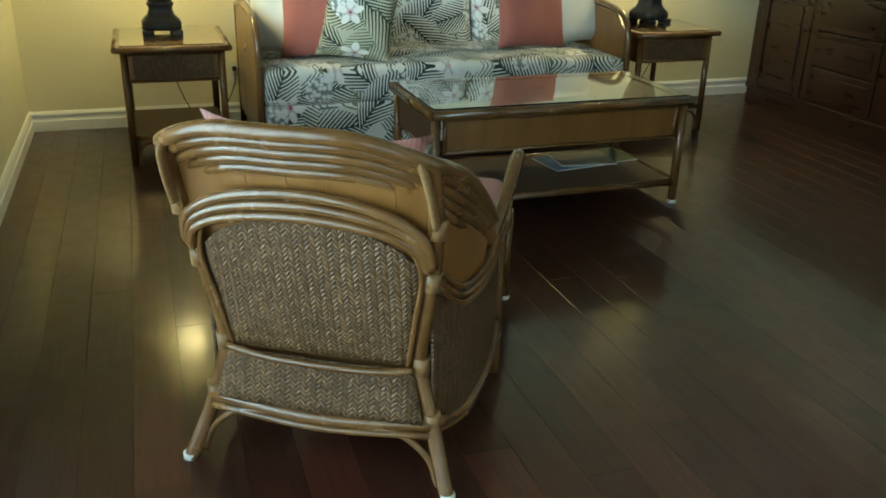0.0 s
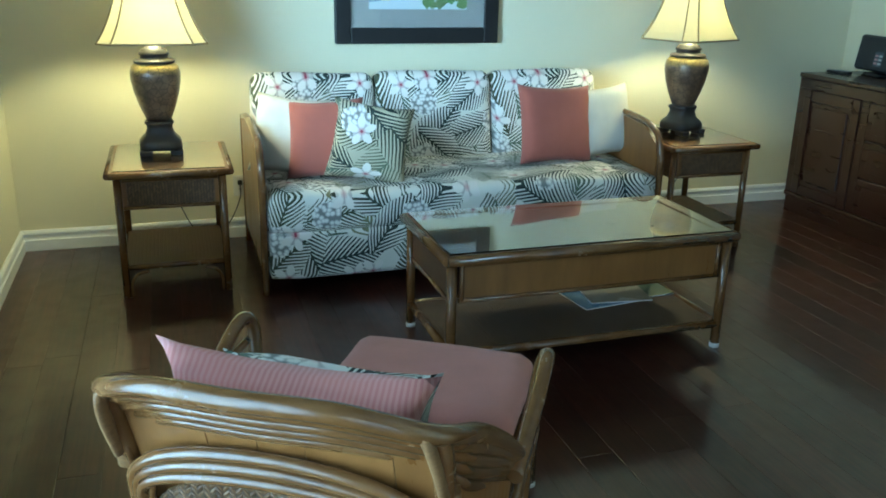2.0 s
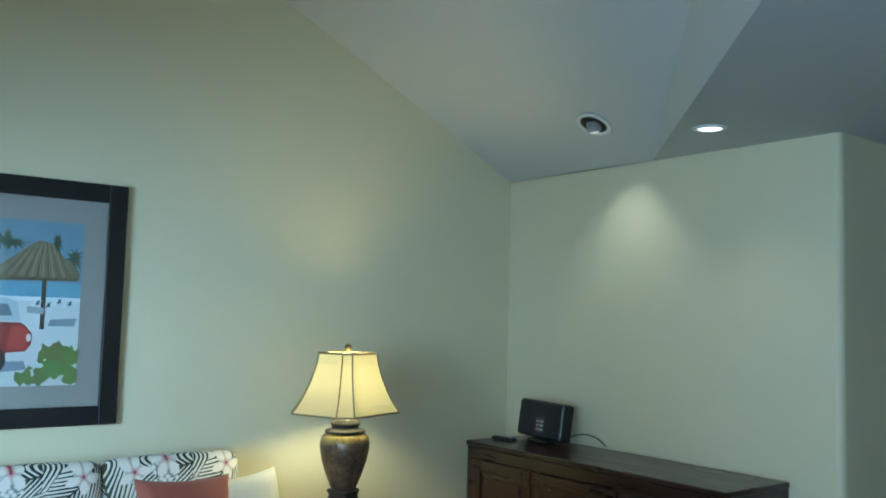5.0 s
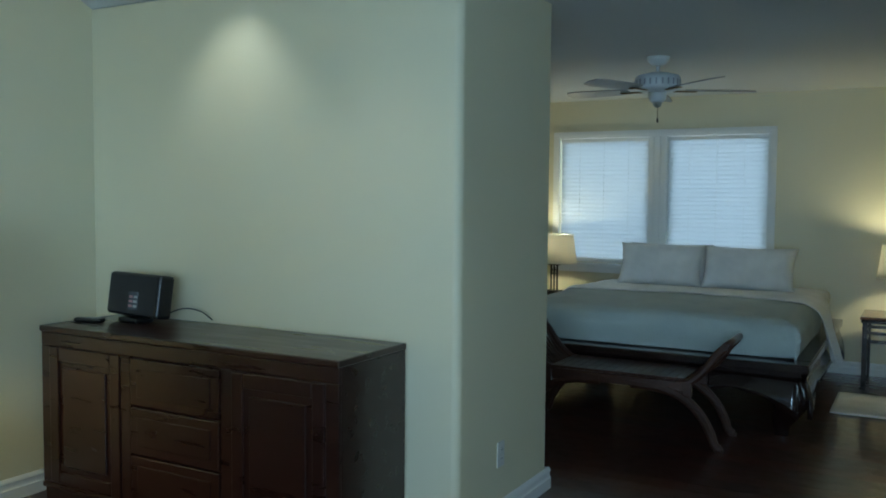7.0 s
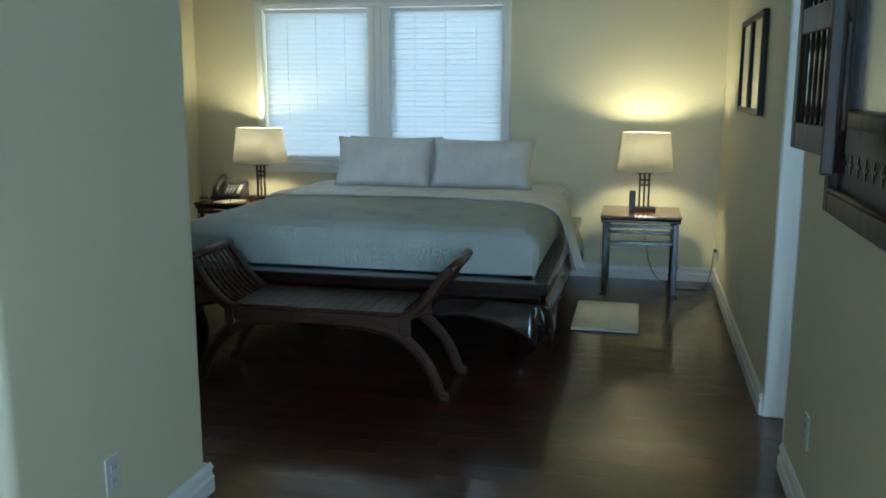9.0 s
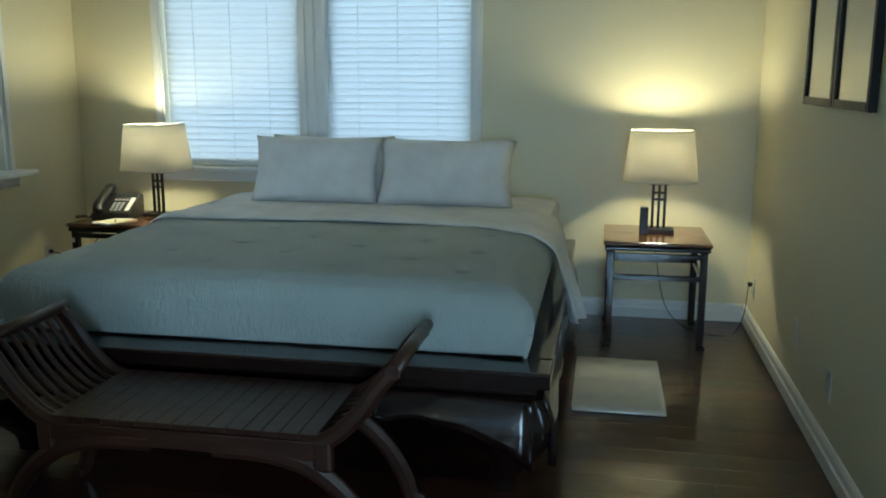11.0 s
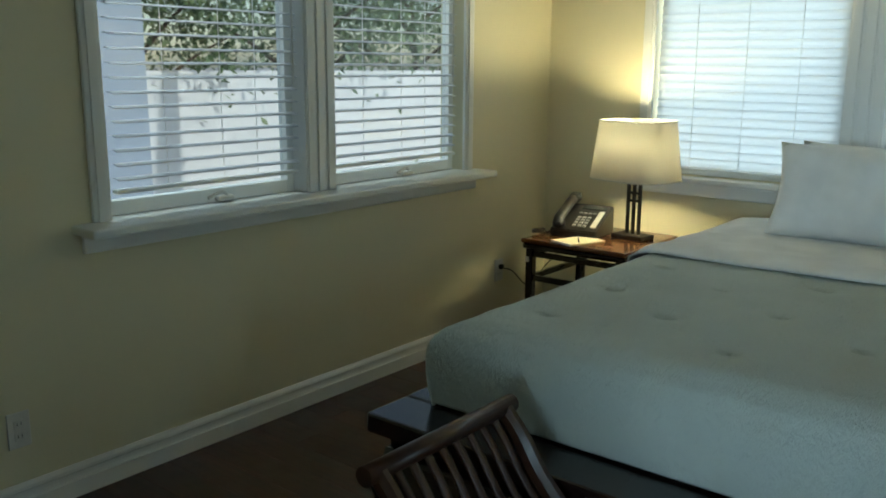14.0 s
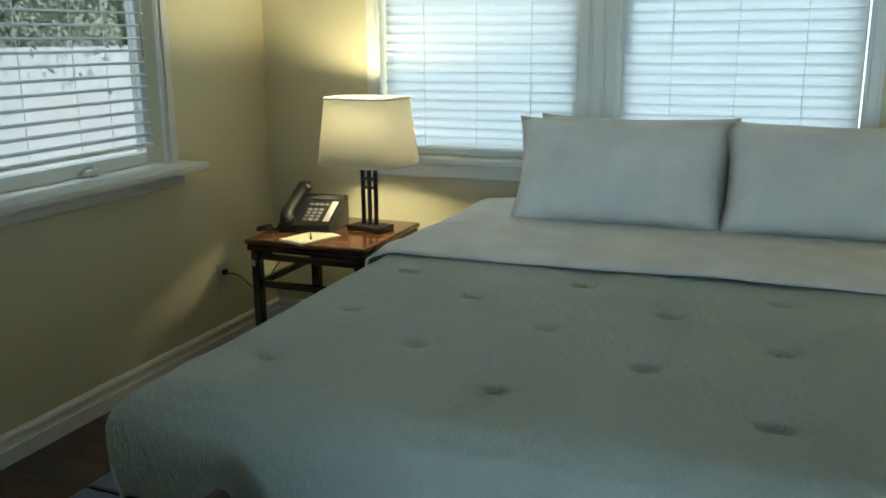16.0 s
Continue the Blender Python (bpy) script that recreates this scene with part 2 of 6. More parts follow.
ANTIQUE = wood("antique_dark_wood", (0.012, 0.006, 0.004), (0.040, 0.018, 0.011), 0.42, (60, 60, 4))
FRAME_BLACK = wood("black_frame", (0.004, 0.004, 0.005), (0.011, 0.010, 0.011), 0.5, (90, 90, 4))
PRINT = tropical("tropical_print")
# same print; olive ground colours in the dimmer, warmer light on one pillow
PRINT_DIM_LIT = tropical("tropical_print_dim_lit", (0.50, 0.47, 0.34))
CORAL = cloth("coral_cotton", (0.36, 0.105, 0.075))
CREAM = cloth("cream_cotton", (0.70, 0.69, 0.62))
PINK = cloth("pink_cotton", (0.56, 0.24, 0.20))
PINK_STRIPE = cloth("pink_striped_cotton", (0.58, 0.22, 0.19), stripes=(0.60, 0.275, 0.24))
LINEN = cloth("white_bed_linen", (0.86, 0.86, 0.84), 700)
BATHMAT = cloth("white_terry", (0.84, 0.83, 0.76), 300)
IRON = paint("dark_iron", (0.018, 0.015, 0.013), 0.45, 0.1)
BRONZE = paint("bronze_foot", (0.030, 0.025, 0.024), 0.38, 0.3, 0.3)
STEEL = metal("steel", (0.55, 0.54, 0.5), 0.3)
BRASS = metal("aged_brass", (0.22, 0.15, 0.06), 0.35)
TABLE_GLASS = glass("table_glass", (0.93, 0.98, 0.95), 1.95)
WINDOW_GLASS = glass("window_glass")
FAN_WHITE = paint("fan_enamel", (0.62, 0.63, 0.62), 0.35, 0.05)
FAN_BLADE = paint("fan_blade_enamel", (0.34, 0.34, 0.33), 0.4, 0.05)
SHADE_LIVING = shade_cloth("cream_shade", (0.80, 0.76, 0.58), (0.97, 0.93, 0.76), 0.74)
SHADE_BED = shade_cloth("linen_shade", (0.84, 0.82, 0.74), (0.93, 0.90, 0.80), 0.60)
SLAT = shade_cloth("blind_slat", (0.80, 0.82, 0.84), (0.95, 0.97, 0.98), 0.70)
# white slats toned grey-blue: their backlit shade is put into the colour
SLAT_BACKLIT = paint("blind_slat_backlit_tone", (0.60, 0.62, 0.66), 0.45, 0.05)
SHADE_BRAID = paint("shade_braid", (0.34, 0.28, 0.15), 0.6, 0.2)
BULB = glow("bulb_glow", (1.0, 0.78, 0.45), 14)
CAN_GLOW = glow("downlight_glow", (1.0, 0.96, 0.86), 5)


def urn_glaze():
    n = Nodes("crackled_glaze")
    c = n.coord()
    z = n.xyz(c)[2]
    vo = n.add("TexVoronoi", Vector=c, Scale=34.0)
    vo.feature = "DISTANCE_TO_EDGE"
    crack = n.ramp(vo.outputs["Distance"], 0.0, 0.06, 1, 0)
    body = n.mix(n.ramp(n.noise(c, 16, 4), 0.35, 0.65, 0, 1), (0.075, 0.050, 0.035), (0.19, 0.125, 0.075))
    gold = n.mix(n.noise(c, 25, 3), (0.30, 0.20, 0.05), (0.48, 0.36, 0.12))
    col = n.mix(n.ramp(n.math("ADD", z, n.math("MULTIPLY", n.noise(c, 22, 3), 0.05)), 0.385, 0.425, 0, 1), body, gold)
    col = n.mix(n.math("MULTIPLY", crack, 0.7), col, (0.02, 0.015, 0.012))
    return n.done(col, 0.3, 0.15, n.bump(vo.outputs["Distance"], 0.25, 0.003), Coat_Weight=0.3)


def floor_wood():
    n = Nodes("mahogany_plank")
    c = n.coord()
    rnd = n.tree.nodes.new("ShaderNodeObjectInfo").outputs["Random"]
    v = n.vmath("ADD", n.vmath("MULTIPLY", c, n.vec(70.0, 3.0, 70.0)), n.vec(n.math("MULTIPLY", rnd, 91.0), n.math("MULTIPLY", rnd, 53.0)))
    g = n.noise(v, 1.0, 5, 0.62)
    a = n.mix(n.ramp(g, 0.3, 0.7, 0, 1), (0.019, 0.005, 0.003), (0.044, 0.011, 0.0055))
    b = n.mix(n.ramp(g, 0.3, 0.7, 0, 1), (0.038, 0.009, 0.0048), (0.074, 0.019, 0.0095))
    col = n.mix(n.ramp(rnd, 0.25, 0.95, 0, 1), a, b)
    col = n.mix(n.ramp(n.noise(c, 3.0, 3), 0.4, 0.7, 0, 0.35), col, (0.02, 0.009, 0.006))
    rough = n.ramp(n.noise(c, 9, 4), 0.3, 0.7, 0.42, 0.52)
    hand = n.noise(n.vmath("MULTIPLY", c, n.vec(9.0, 2.0, 1.0)), 1.0, 2)
    # each board is slightly crowned across its width
    across = n.math("SUBTRACT", n.math("DIVIDE", n.xyz(c)[0], 0.0635), 1.0)
    crown = n.math("MULTIPLY", n.math("POWER", n.math("ABSOLUTE", across), 4.0), -0.12)
    tilt = n.math("MULTIPLY", across, n.ramp(rnd, 0.0, 1.0, -0.07, 0.07))
    h = n.math("ADD", n.math("ADD", hand, n.math("MULTIPLY", g, 0.06)), n.math("ADD", crown, tilt))
    return n.done(col, rough, 0.0, n.bump(h, 0.28, 0.006), Specular_IOR_Level=0.25, Coat_Weight=0.85, Coat_Roughness=0.135)


def comforter_cloth():
    n = Nodes("grey_green_comforter")
    c = n.coord()
    w = n.noise(n.vmath("MULTIPLY", c, n.vec(38.0, 75.0, 38.0)), 1.0, 5, 0.65)
    col = n.mix(n.ramp(n.noise(c, 3, 3), 0.3, 0.7, 0, 1), (0.55, 0.61, 0.57), (0.63, 0.69, 0.64))
    fine = n.noise(c, 500, 2)
    return n.done(col, 0.85, 0.0, n.bump(n.math("ADD", w, n.math("MULTIPLY", fine, 0.3)), 0.85, 0.016), Sheen_Weight=0.1)


URN, FLOOR_WOOD, COMFORTER = urn_glaze(), floor_wood(), comforter_cloth()
SUBFLOOR = paint("dark_subfloor", (0.012, 0.006, 0.004), 0.6)

# ---- mesh helpers ----


def thing(name, label, category, x=0.0, y=0.0, z=0.0, turn=0.0, group="", kind=""):
    ob = new(name)
    ob.empty_display_size = 0.1
    ob.matrix_world = pose(x, y, z, 0, 0, turn)
    return tagged(ob, label, category, group, kind)


def part(name, bm, material, parent=None, label="", smooth=False):
    me = bpy.data.meshes.new(name)
    bmesh.ops.recalc_face_normals(bm, faces=bm.faces)
    if smooth:
        for f in bm.faces:
            f.smooth = True
    bm.to_mesh(me)
    bm.free()
    me.materials.append(material)
    ob = new(name, me)
    if parent:
        ob.parent = parent
    if label:
        ob["label"] = label
    return ob


def box(x0, x1, y0, y1, z0, z1, bevel=0.004, seg=2, bm=None):
    out = bm or bmesh.new()
    made = bmesh.ops.create_cube(out, size=1)["verts"]
    for v in made:
        v.co = Vector(((x0 + x1) / 2 + v.co.x * (x1 - x0), (y0 + y1) / 2 + v.co.y * (y1 - y0), (z0 + z1) / 2 + v.co.z * (z1 - z0)))
    if bevel:
        b = min(bevel, 0.45 * min(abs(x1 - x0), abs(y1 - y0), abs(z1 - z0)))
        edges = list({e for v in made for e in v.link_edges})
        bmesh.ops.bevel(out, geom=edges, offset=b, segments=seg, affect="EDGES", profile=0.5)
    return out


def curve_points(pts, steps=6):
    """A smooth line through the points."""
    p = [Vector(q) for q in pts]
    p = [2 * p[0] - p[1]] + p + [2 * p[-1] - p[-2]]
    out = []
    for i in range(1, len(p) - 2):
        for k in range(steps):
            t = k / steps
            a, b, c, d = p[i - 1:i + 3]
            out.append(0.5 * (2 * b + (c - a) * t + (2 * a - 5 * b + 4 * c - d) * t * t + (3 * b - a - 3 * c + d) * t ** 3))
    return out + [p[-2]]


def tube(pts, r, sides=8, steps=6, bm=None, smooth_line=True, flat=1.0, taper=None, up=None, square=0.0):
    """A rod of radius r along the points; flat squeezes its cross-section, taper is the far end's radius."""
    out = bm or bmesh.new()
    line = curve_points(pts, steps) if smooth_line and len(pts) > 2 else [Vector(p) for p in pts]
    rings, prev = [], None
    for i, p in enumerate(line):
        t = (line[min(i + 1, len(line) - 1)] - line[max(i - 1, 0)]).normalized()
        if prev is None:
            ref = Vector(up) if up else (Vector((0, 0, 1)) if abs(t.z) < 0.9 else Vector((1, 0, 0)))
        else:
            ref = prev
        side = t.cross(ref).normalized()
        prev = side.cross(t).normalized()
        rr = r if taper is None else r + (taper - r) * i / (len(line) - 1)
        ring = []
        for k in range(sides):
            c, s = math.cos(2 * math.pi * (k + 0.5) / sides), math.sin(2 * math.pi * (k + 0.5) / sides)
            q = rr / max(abs(c), abs(s)) ** square
            ring.append(out.verts.new(p + side * q * c + prev * q * flat * s))
        rings.append(ring)
    for a, b in zip(rings, rings[1:]):
        for k in range(sides):
            f = out.faces.new((a[k], a[(k + 1) % sides], b[(k + 1) % sides], b[k]))
            f.smooth = square < 0.5
    out.faces.new(rings[0][::-1])
    out.faces.new(rings[-1])
    return out


def lathe(profile, sides=24, squareness=0.0, bm=None, cx=0.0, cy=0.0, ratio=1.0, flat_sides=False):
    """Turns a profile of (radius, z) round the z axis; squareness draws it towards a rounded square."""
    out = bm or bmesh.new()
    rings = []
    for r, z in profile:
        ring = []
        for k in range(sides):
            a = 2 * math.pi * (k + 0.5) / sides
            c, s = math.cos(a), math.sin(a)
            q = 1.0 / (abs(c) ** 6 + abs(s) ** 6) ** (1 / 6)
            m = r * (1 + (q - 1) * squareness)
            ring.append(out.verts.new((cx + m * c * ratio, cy + m * s, z)))
        rings.append(ring)
    for a, b in zip(rings, rings[1:]):
        for k in range(sides):
            f = out.faces.new((a[k], a[(k + 1) % sides], b[(k + 1) % sides], b[k]))
            f.smooth = not flat_sides
    if profile[0][0] > 1e-4:
        out.faces.new(rings[0][::-1])
    if profile[-1][0] > 1e-4:
        out.faces.new(rings[-1])
    return out


def cushion(w, h, t, n=14, dents=0.0, seed=0, sharp=0.55, corner=0.06):
    """A stuffed pillow in the local xz plane, its thickness along y; thin at the seam, pinched at the corners."""
    out = bmesh.new()
    grid = {}
    for side in (1, -1):
        for i in range(n + 1):
            for k in range(n + 1):
                a, b = 2 * i / n - 1, 2 * k / n - 1
                rim = i in (0, n) or k in (0, n)
                if side < 0 and rim:
                    grid[side, i, k] = grid[1, i, k]
                    continue
                fat = (max(0, 1 - a ** 4) * max(0, 1 - b ** 4)) ** sharp
                pull = 1 - corner * (1 - b * b) * abs(a) ** 3
                pull2 = 1 - corner * (1 - a * a) * abs(b) ** 3
                px, pz = a * w / 2 * pull, b * h / 2 * pull2
                ww = dents * noise.noise(Vector((px * 5 + seed, pz * 5, side * 3 + seed)))
                grid[side, i, k] = out.verts.new((px, side * (fat * t / 2 + 0.004) + ww * fat, pz + 0.25 * ww))
    for side in (1, -1):
        for i in range(n):
            for k in range(n):
                q = [grid[side, i, k], grid[side, i + 1, k], grid[side, i + 1, k + 1], grid[side, i, k + 1]]
                f = out.faces.new(q if side < 0 else q[::-1])
                f.smooth = True
    return out


def slab(x0, x1, y0, y1, z0, z1, r=0.05, n=10, dents=0.01, seed=0, seg=4):
    """A block of upholstery: rounded edges and an uneven skin."""
    out = box(x0, x1, y0, y1, z0, z1, 0)
    bmesh.ops.subdivide_edges(out, edges=out.edges[:], cuts=n, use_grid_fill=True)
    c = Vector(((x0 + x1) / 2, (y0 + y1) / 2, (z0 + z1) / 2))
    half = Vector(((x1 - x0) / 2, (y1 - y0) / 2, (z1 - z0) / 2))
    for v in out.verts:
        d = v.co - c
        q = Vector([max(-(h - r), min(h - r, e)) for e, h in zip(d, half)])
        off = d - q
        if off.length > 1e-6:
            v.co = c + q + off.normalized() * r
        v.co += dents * noise.noise_vector(v.co * 4 + Vector((seed, seed, seed)))
    for f in out.faces:
        f.smooth = True
    return out


def wall_piece(name, x0, x1, y0, y1, z0, z1, material=None, label="painted plaster wall", parent=None):
    return tagged(part(name, box(x0, x1, y0, y1, z0, z1, 0), material or WALL, parent), label, "wall", kind="structure")


def merged(boxes, bevel=0.0):
    out = bmesh.new()
    for b in boxes:
        box(*b, bevel, 1, out)
    return out

# ---- structure ----
H, W_Y, E_X, P_X, P_Y, BX, R_Y = 2.41, 5.25, 9.54, 4.54, 3.10, 5.50, 1.06
W_X, S_Y, HALL_X = -0.40, -1.60, 2.45
RIDGE = 2.07
SLOPE = 0.484


def structure(name, bm, material, label, category):
    return tagged(part(name, bm, material), label, category, kind="structure")


structure("wall_north_living", merged([(W_X - 0.15, P_X, W_Y, W_Y + 0.15, 0, 3.75)]), WALL, "pale yellow painted wall behind the sofa", "wall")
structure("wall_north_bedroom", merged([(BX, 6.93, W_Y, W_Y + 0.15, 0, H + 0.1), (8.80, E_X + 0.15, W_Y, W_Y + 0.15, 0, H + 0.1),
          (6.93, 8.80, W_Y, W_Y + 0.15, 0, 0.87), (6.93, 8.80, W_Y, W_Y + 0.15, 2.06, H + 0.1)]), WALL, "pale yellow bedroom wall with a double window", "wall")
structure("wall_east", merged([(E_X, E_X + 0.15, R_Y - 0.15, 2.66, 0, H + 0.1), (E_X, E_X + 0.15, 4.67, W_Y, 0, H + 0.1),
          (E_X, E_X + 0.15, 2.66, 4.67, 0, 0.85), (E_X, E_X + 0.15, 2.66, 4.67, 2.07, H + 0.1)]), WALL, "pale yellow wall behind the bed with a double window", "wall")
structure("wall_south_hall", merged([(HALL_X, 6.17, R_Y - 0.15, R_Y, 0, H + 0.1), (6.73, E_X, R_Y - 0.15, R_Y, 0, H + 0.1), (6.17, 6.73, R_Y - 0.15, R_Y, 2.05, H + 0.1)]),
          WALL, "pale yellow wall with a narrow doorway", "wall")
structure("wall_hall_return", merged([(HALL_X, HALL_X + 0.15, S_Y, R_Y - 0.15, 0, H + 0.1)]), WALL, "plain painted wall", "wall")
structure("wall_south", merged([(W_X - 0.15, -0.05, S_Y - 0.15, S_Y, 0, 3.75), (1.95, HALL_X + 0.15, S_Y - 0.15, S_Y, 0, 3.75), (-0.05, 1.95, S_Y - 0.15, S_Y, 2.12, 3.75)]), WALL, "plain painted wall", "wall")
structure("wall_west", merged([(W_X - 0.15, W_X, S_Y, -0.35, 0, 3.0), (W_X - 0.15, W_X, 2.15, 2.55, 0, 3.0), (W_X - 0.15, W_X, 3.65, W_Y, 0, 3.0),
          (W_X - 0.15, W_X, 2.55, 3.65, 0, 0.95), (W_X - 0.15, W_X, 2.55, 3.65, 2.05, 3.0), (W_X - 0.15, W_X, -0.35, 2.15, 2.12, 3.0)]),
          WALL, "pale yellow painted wall with a glazed doorway and a window", "wall")
structure("wall_bathroom", merged([(5.4, 5.5, -0.7, R_Y - 0.15, 0, H + 0.1), (7.6, 7.7, -0.7, R_Y - 0.15, 0, H + 0.1), (5.4, 7.7, -0.8, -0.7, 0, H + 0.1)]), WALL, "plain bathroom wall", "wall")


def prism(points, z0, z1):
    out = bmesh.new()
    a = [out.verts.new((x, y, z0)) for x, y in points]
    b = [out.verts.new((x, y, z1)) for x, y in points]
    out.faces.new(a[::-1])
    out.faces.new(b)
    for i in range(len(a)):
        k = (i + 1) % len(a)
        out.faces.new((a[i], a[k], b[k], b[i]))
    return out


def bullnose(x0, x1, y0, y1, r, z1):
    """A wall end whose two free corners are rounded plaster."""
    pts = [(x1, y1), (x0, y1)]
    for cx, a0 in ((x0 + r, 180), (x1 - r, 270)):
        pts += [(cx + r * math.cos(radians(a0 + 11.25 * k)), y0 + r + r * math.sin(radians(a0 + 11.25 * k))) for k in range(9)]
    return prism(pts, 0, z1)


structure("wall_partition", bullnose(P_X, BX, P_Y, W_Y + 0.15, 0.035, H + 0.1), WALL, "thick pale yellow wall with rounded corners between living room and bedroom", "wall")
structure("ceiling", prism([(P_X, 4.13), (W_X - 0.15, -1.085), (W_X - 0.15, S_Y - 0.15), (E_X + 0.15, S_Y - 0.15), (E_X + 0.15, W_Y + 0.15), (P_X, W_Y + 0.15)], H, H + 0.12),
          CEIL, "flat white plaster ceiling", "ceiling")
_v = bmesh.new()
for xa, xb in ((P_X, RIDGE), (W_X, RIDGE)):
    za, zb = H + 0.003, H + 0.003 + SLOPE * abs(P_X - RIDGE)
    q = [_v.verts.new(p) for p in ((xa, S_Y, za), (xb, S_Y, zb), (xb, W_Y, zb), (xa, W_Y, za))]
    q2 = [_v.verts.new((v.co.x, v.co.y, v.co.z + 0.1)) for v in q]
    _v.faces.new(q)
    _v.faces.new(q2[::-1])
    for i in range(4):
        _v.faces.new((q[i], q[(i + 1) % 4], q2[(i + 1) % 4], q2[i]))
structure("ceiling_vault", _v, CEIL, "sloping vaulted plaster ceiling over the living room", "ceiling")
structure("ceiling_fascia", prism([(P_X, 4.13), (W_X, -0.932), (W_X, -1.035), (P_X, 4.06)], H + 0.12, 3.4), CEIL, "upright plaster face at the edge of the flat ceiling", "ceiling")


def baseboard_run(parent, x0, y0, x1, y1, inx, iny):
    """A length of skirting along a wall: a flat board with a stepped and rounded top; (inx, iny) points into the room."""
    prof = [(0.0, 0.0), (0.017, 0.0), (0.018, 0.056), (0.0125, 0.060), (0.0105, 0.068), (0.0105, 0.082), (0.016, 0.087), (0.014, 0.097), (0.006, 0.108), (0.0, 0.108)]
    out = bmesh.new()
    ends = []
    for x, y in ((x0, y0), (x1, y1)):
        ends.append([out.verts.new((x + inx * d, y + iny * d, z)) for d, z in prof])
    n = len(prof)
    for i in range(n):
        out.faces.new((ends[0][i], ends[0][(i + 1) % n], ends[1][(i + 1) % n], ends[1][i]))
    out.faces.new(ends[0])
    out.faces.new(ends[1][::-1])
    return part("baseboard_length", out, TRIM, parent)


base = thing("baseboard", "white painted moulded baseboard along the walls", "baseboard", kind="structure")
g = 0.0005
for run in ((W_X, W_Y - g, P_X, W_Y - g, 0, -1), (W_X + g, 2.2, W_X + g, W_Y - 0.017, 1, 0), (P_X - 0.017, P_Y - g, BX + 0.017, P_Y - g, 0, -1), (P_X - g, P_Y, P_X - g, W_Y - 0.017, -1, 0),
            (BX + g, P_Y, BX + g, W_Y - 0.017, 1, 0), (BX + 0.017, W_Y - g, E_X, W_Y - g, 0, -1), (E_X - g, R_Y + 0.017, E_X - g, W_Y - 0.017, -1, 0),
            (6.738, R_Y + g, E_X, R_Y + g, 0, 1), (HALL_X, R_Y + g, 6.162, R_Y + g, 0, 1), (1.95, S_Y + g, HALL_X, S_Y + g, 0, 1)):
    baseboard_run(base, *run)

# doorway lining
door = thing("door_1", "white painted lining of an open narrow doorway", "doorway", kind="structure")
part("jamb_far", box(6.712, 6.736, R_Y - 0.165, R_Y + 0.003, 0, 2.06, 0.010), TRIM, door)
part("jamb_near", box(6.164, 6.188, R_Y - 0.165, R_Y + 0.003, 0, 2.06, 0.010), TRIM, door)
part("head", box(6.189, 6.711, R_Y - 0.165, R_Y + 0.003, 2.035, 2.06, 0.003), TRIM, door)
plate = part("strike_plate", box(6.708, 6.7115, R_Y - 0.15, R_Y - 0.115, 0.885, 0.955, 0.002), STEEL, door, "steel strike plate")
part("latch_hole", box(6.7065, 6.7078, R_Y - 0.142, R_Y - 0.123, 0.905, 0.935, 0), BLACK_PLASTIC, plate)
leaf = thing("bathroom_door", "white door standing open inside the bathroom", "door", 6.17, R_Y - 0.17, 0.01, 78)
part("door_leaf", box(-0.52, 0, -0.035, 0, 0, 2.02, 0.003), TRIM, leaf)
part("door_knob", lathe([(0.0, 0), (0.02, 0.0), (0.012, 0.02), (0.026, 0.04), (0.022, 0.06), (0.0, 0.066)], 16), STEEL, leaf, "steel knob").matrix_local = pose(-0.46, 0, 0.93, -90)
vanity = thing("bathroom_cabinet", "dark wooden bathroom cabinet with a pale counter", "cabinet", 7.2, -0.4, 0)
part("body", box(-0.35, 0.35, -0.25, 0.25, 0.08, 0.8, 0.004), DARK_WOOD, vanity)
part("plinth", box(-0.33, 0.33, -0.23, 0.23, 0, 0.08, 0), DARK_WOOD, vanity)
part("counter", box(-0.37, 0.37, -0.27, 0.27, 0.8, 0.84, 0.006), TRIM, vanity)

# glazed doorway of the living room
glazed = thing("door_2", "white framed sliding glass door", "glass door", kind="structure")
for y0, y1 in ((-0.35, 0.86), (0.94, 2.15)):
    part("door_frame", merged([(W_X - 0.11, W_X - 0.07, y0, y0 + 0.06, 0.0, 2.12), (W_X - 0.11, W_X - 0.07, y1 - 0.06, y1, 0.0, 2.12),
         (W_X - 0.11, W_X - 0.07, y0 + 0.06, y1 - 0.06, 0.0, 0.08), (W_X - 0.11, W_X - 0.07, y0 + 0.06, y1 - 0.06, 2.06, 2.12)]), TRIM, glazed)
    pane = part("pane", box(W_X - 0.094, W_X - 0.088, y0 + 0.06, y1 - 0.06, 0.08, 2.06, 0), WINDOW_GLASS, glazed)
    pane.visible_shadow = False
for x0, x1 in ((-0.05, 0.91), (0.99, 1.95)):
    part("door_frame", merged([(x0, x0 + 0.06, S_Y - 0.11, S_Y - 0.07, 0.0, 2.12), (x1 - 0.06, x1, S_Y - 0.11, S_Y - 0.07, 0.0, 2.12),
         (x0 + 0.06, x1 - 0.06, S_Y - 0.11, S_Y - 0.07, 0.0, 0.08), (x0 + 0.06, x1 - 0.06, S_Y - 0.11, S_Y - 0.07, 2.06, 2.12)]), TRIM, glazed)
    part("pane", box(x0 + 0.06, x1 - 0.06, S_Y - 0.094, S_Y - 0.088, 0.08, 2.06, 0), WINDOW_GLASS, glazed).visible_shadow = False
part("mullion", box(0.91, 0.99, S_Y - 0.13, S_Y - 0.05, 0, 2.12, 0.003), TRIM, glazed)
part("mullion", box(W_X - 0.13, W_X - 0.05, 0.86, 0.94, 0, 2.12, 0.003), TRIM, glazed)

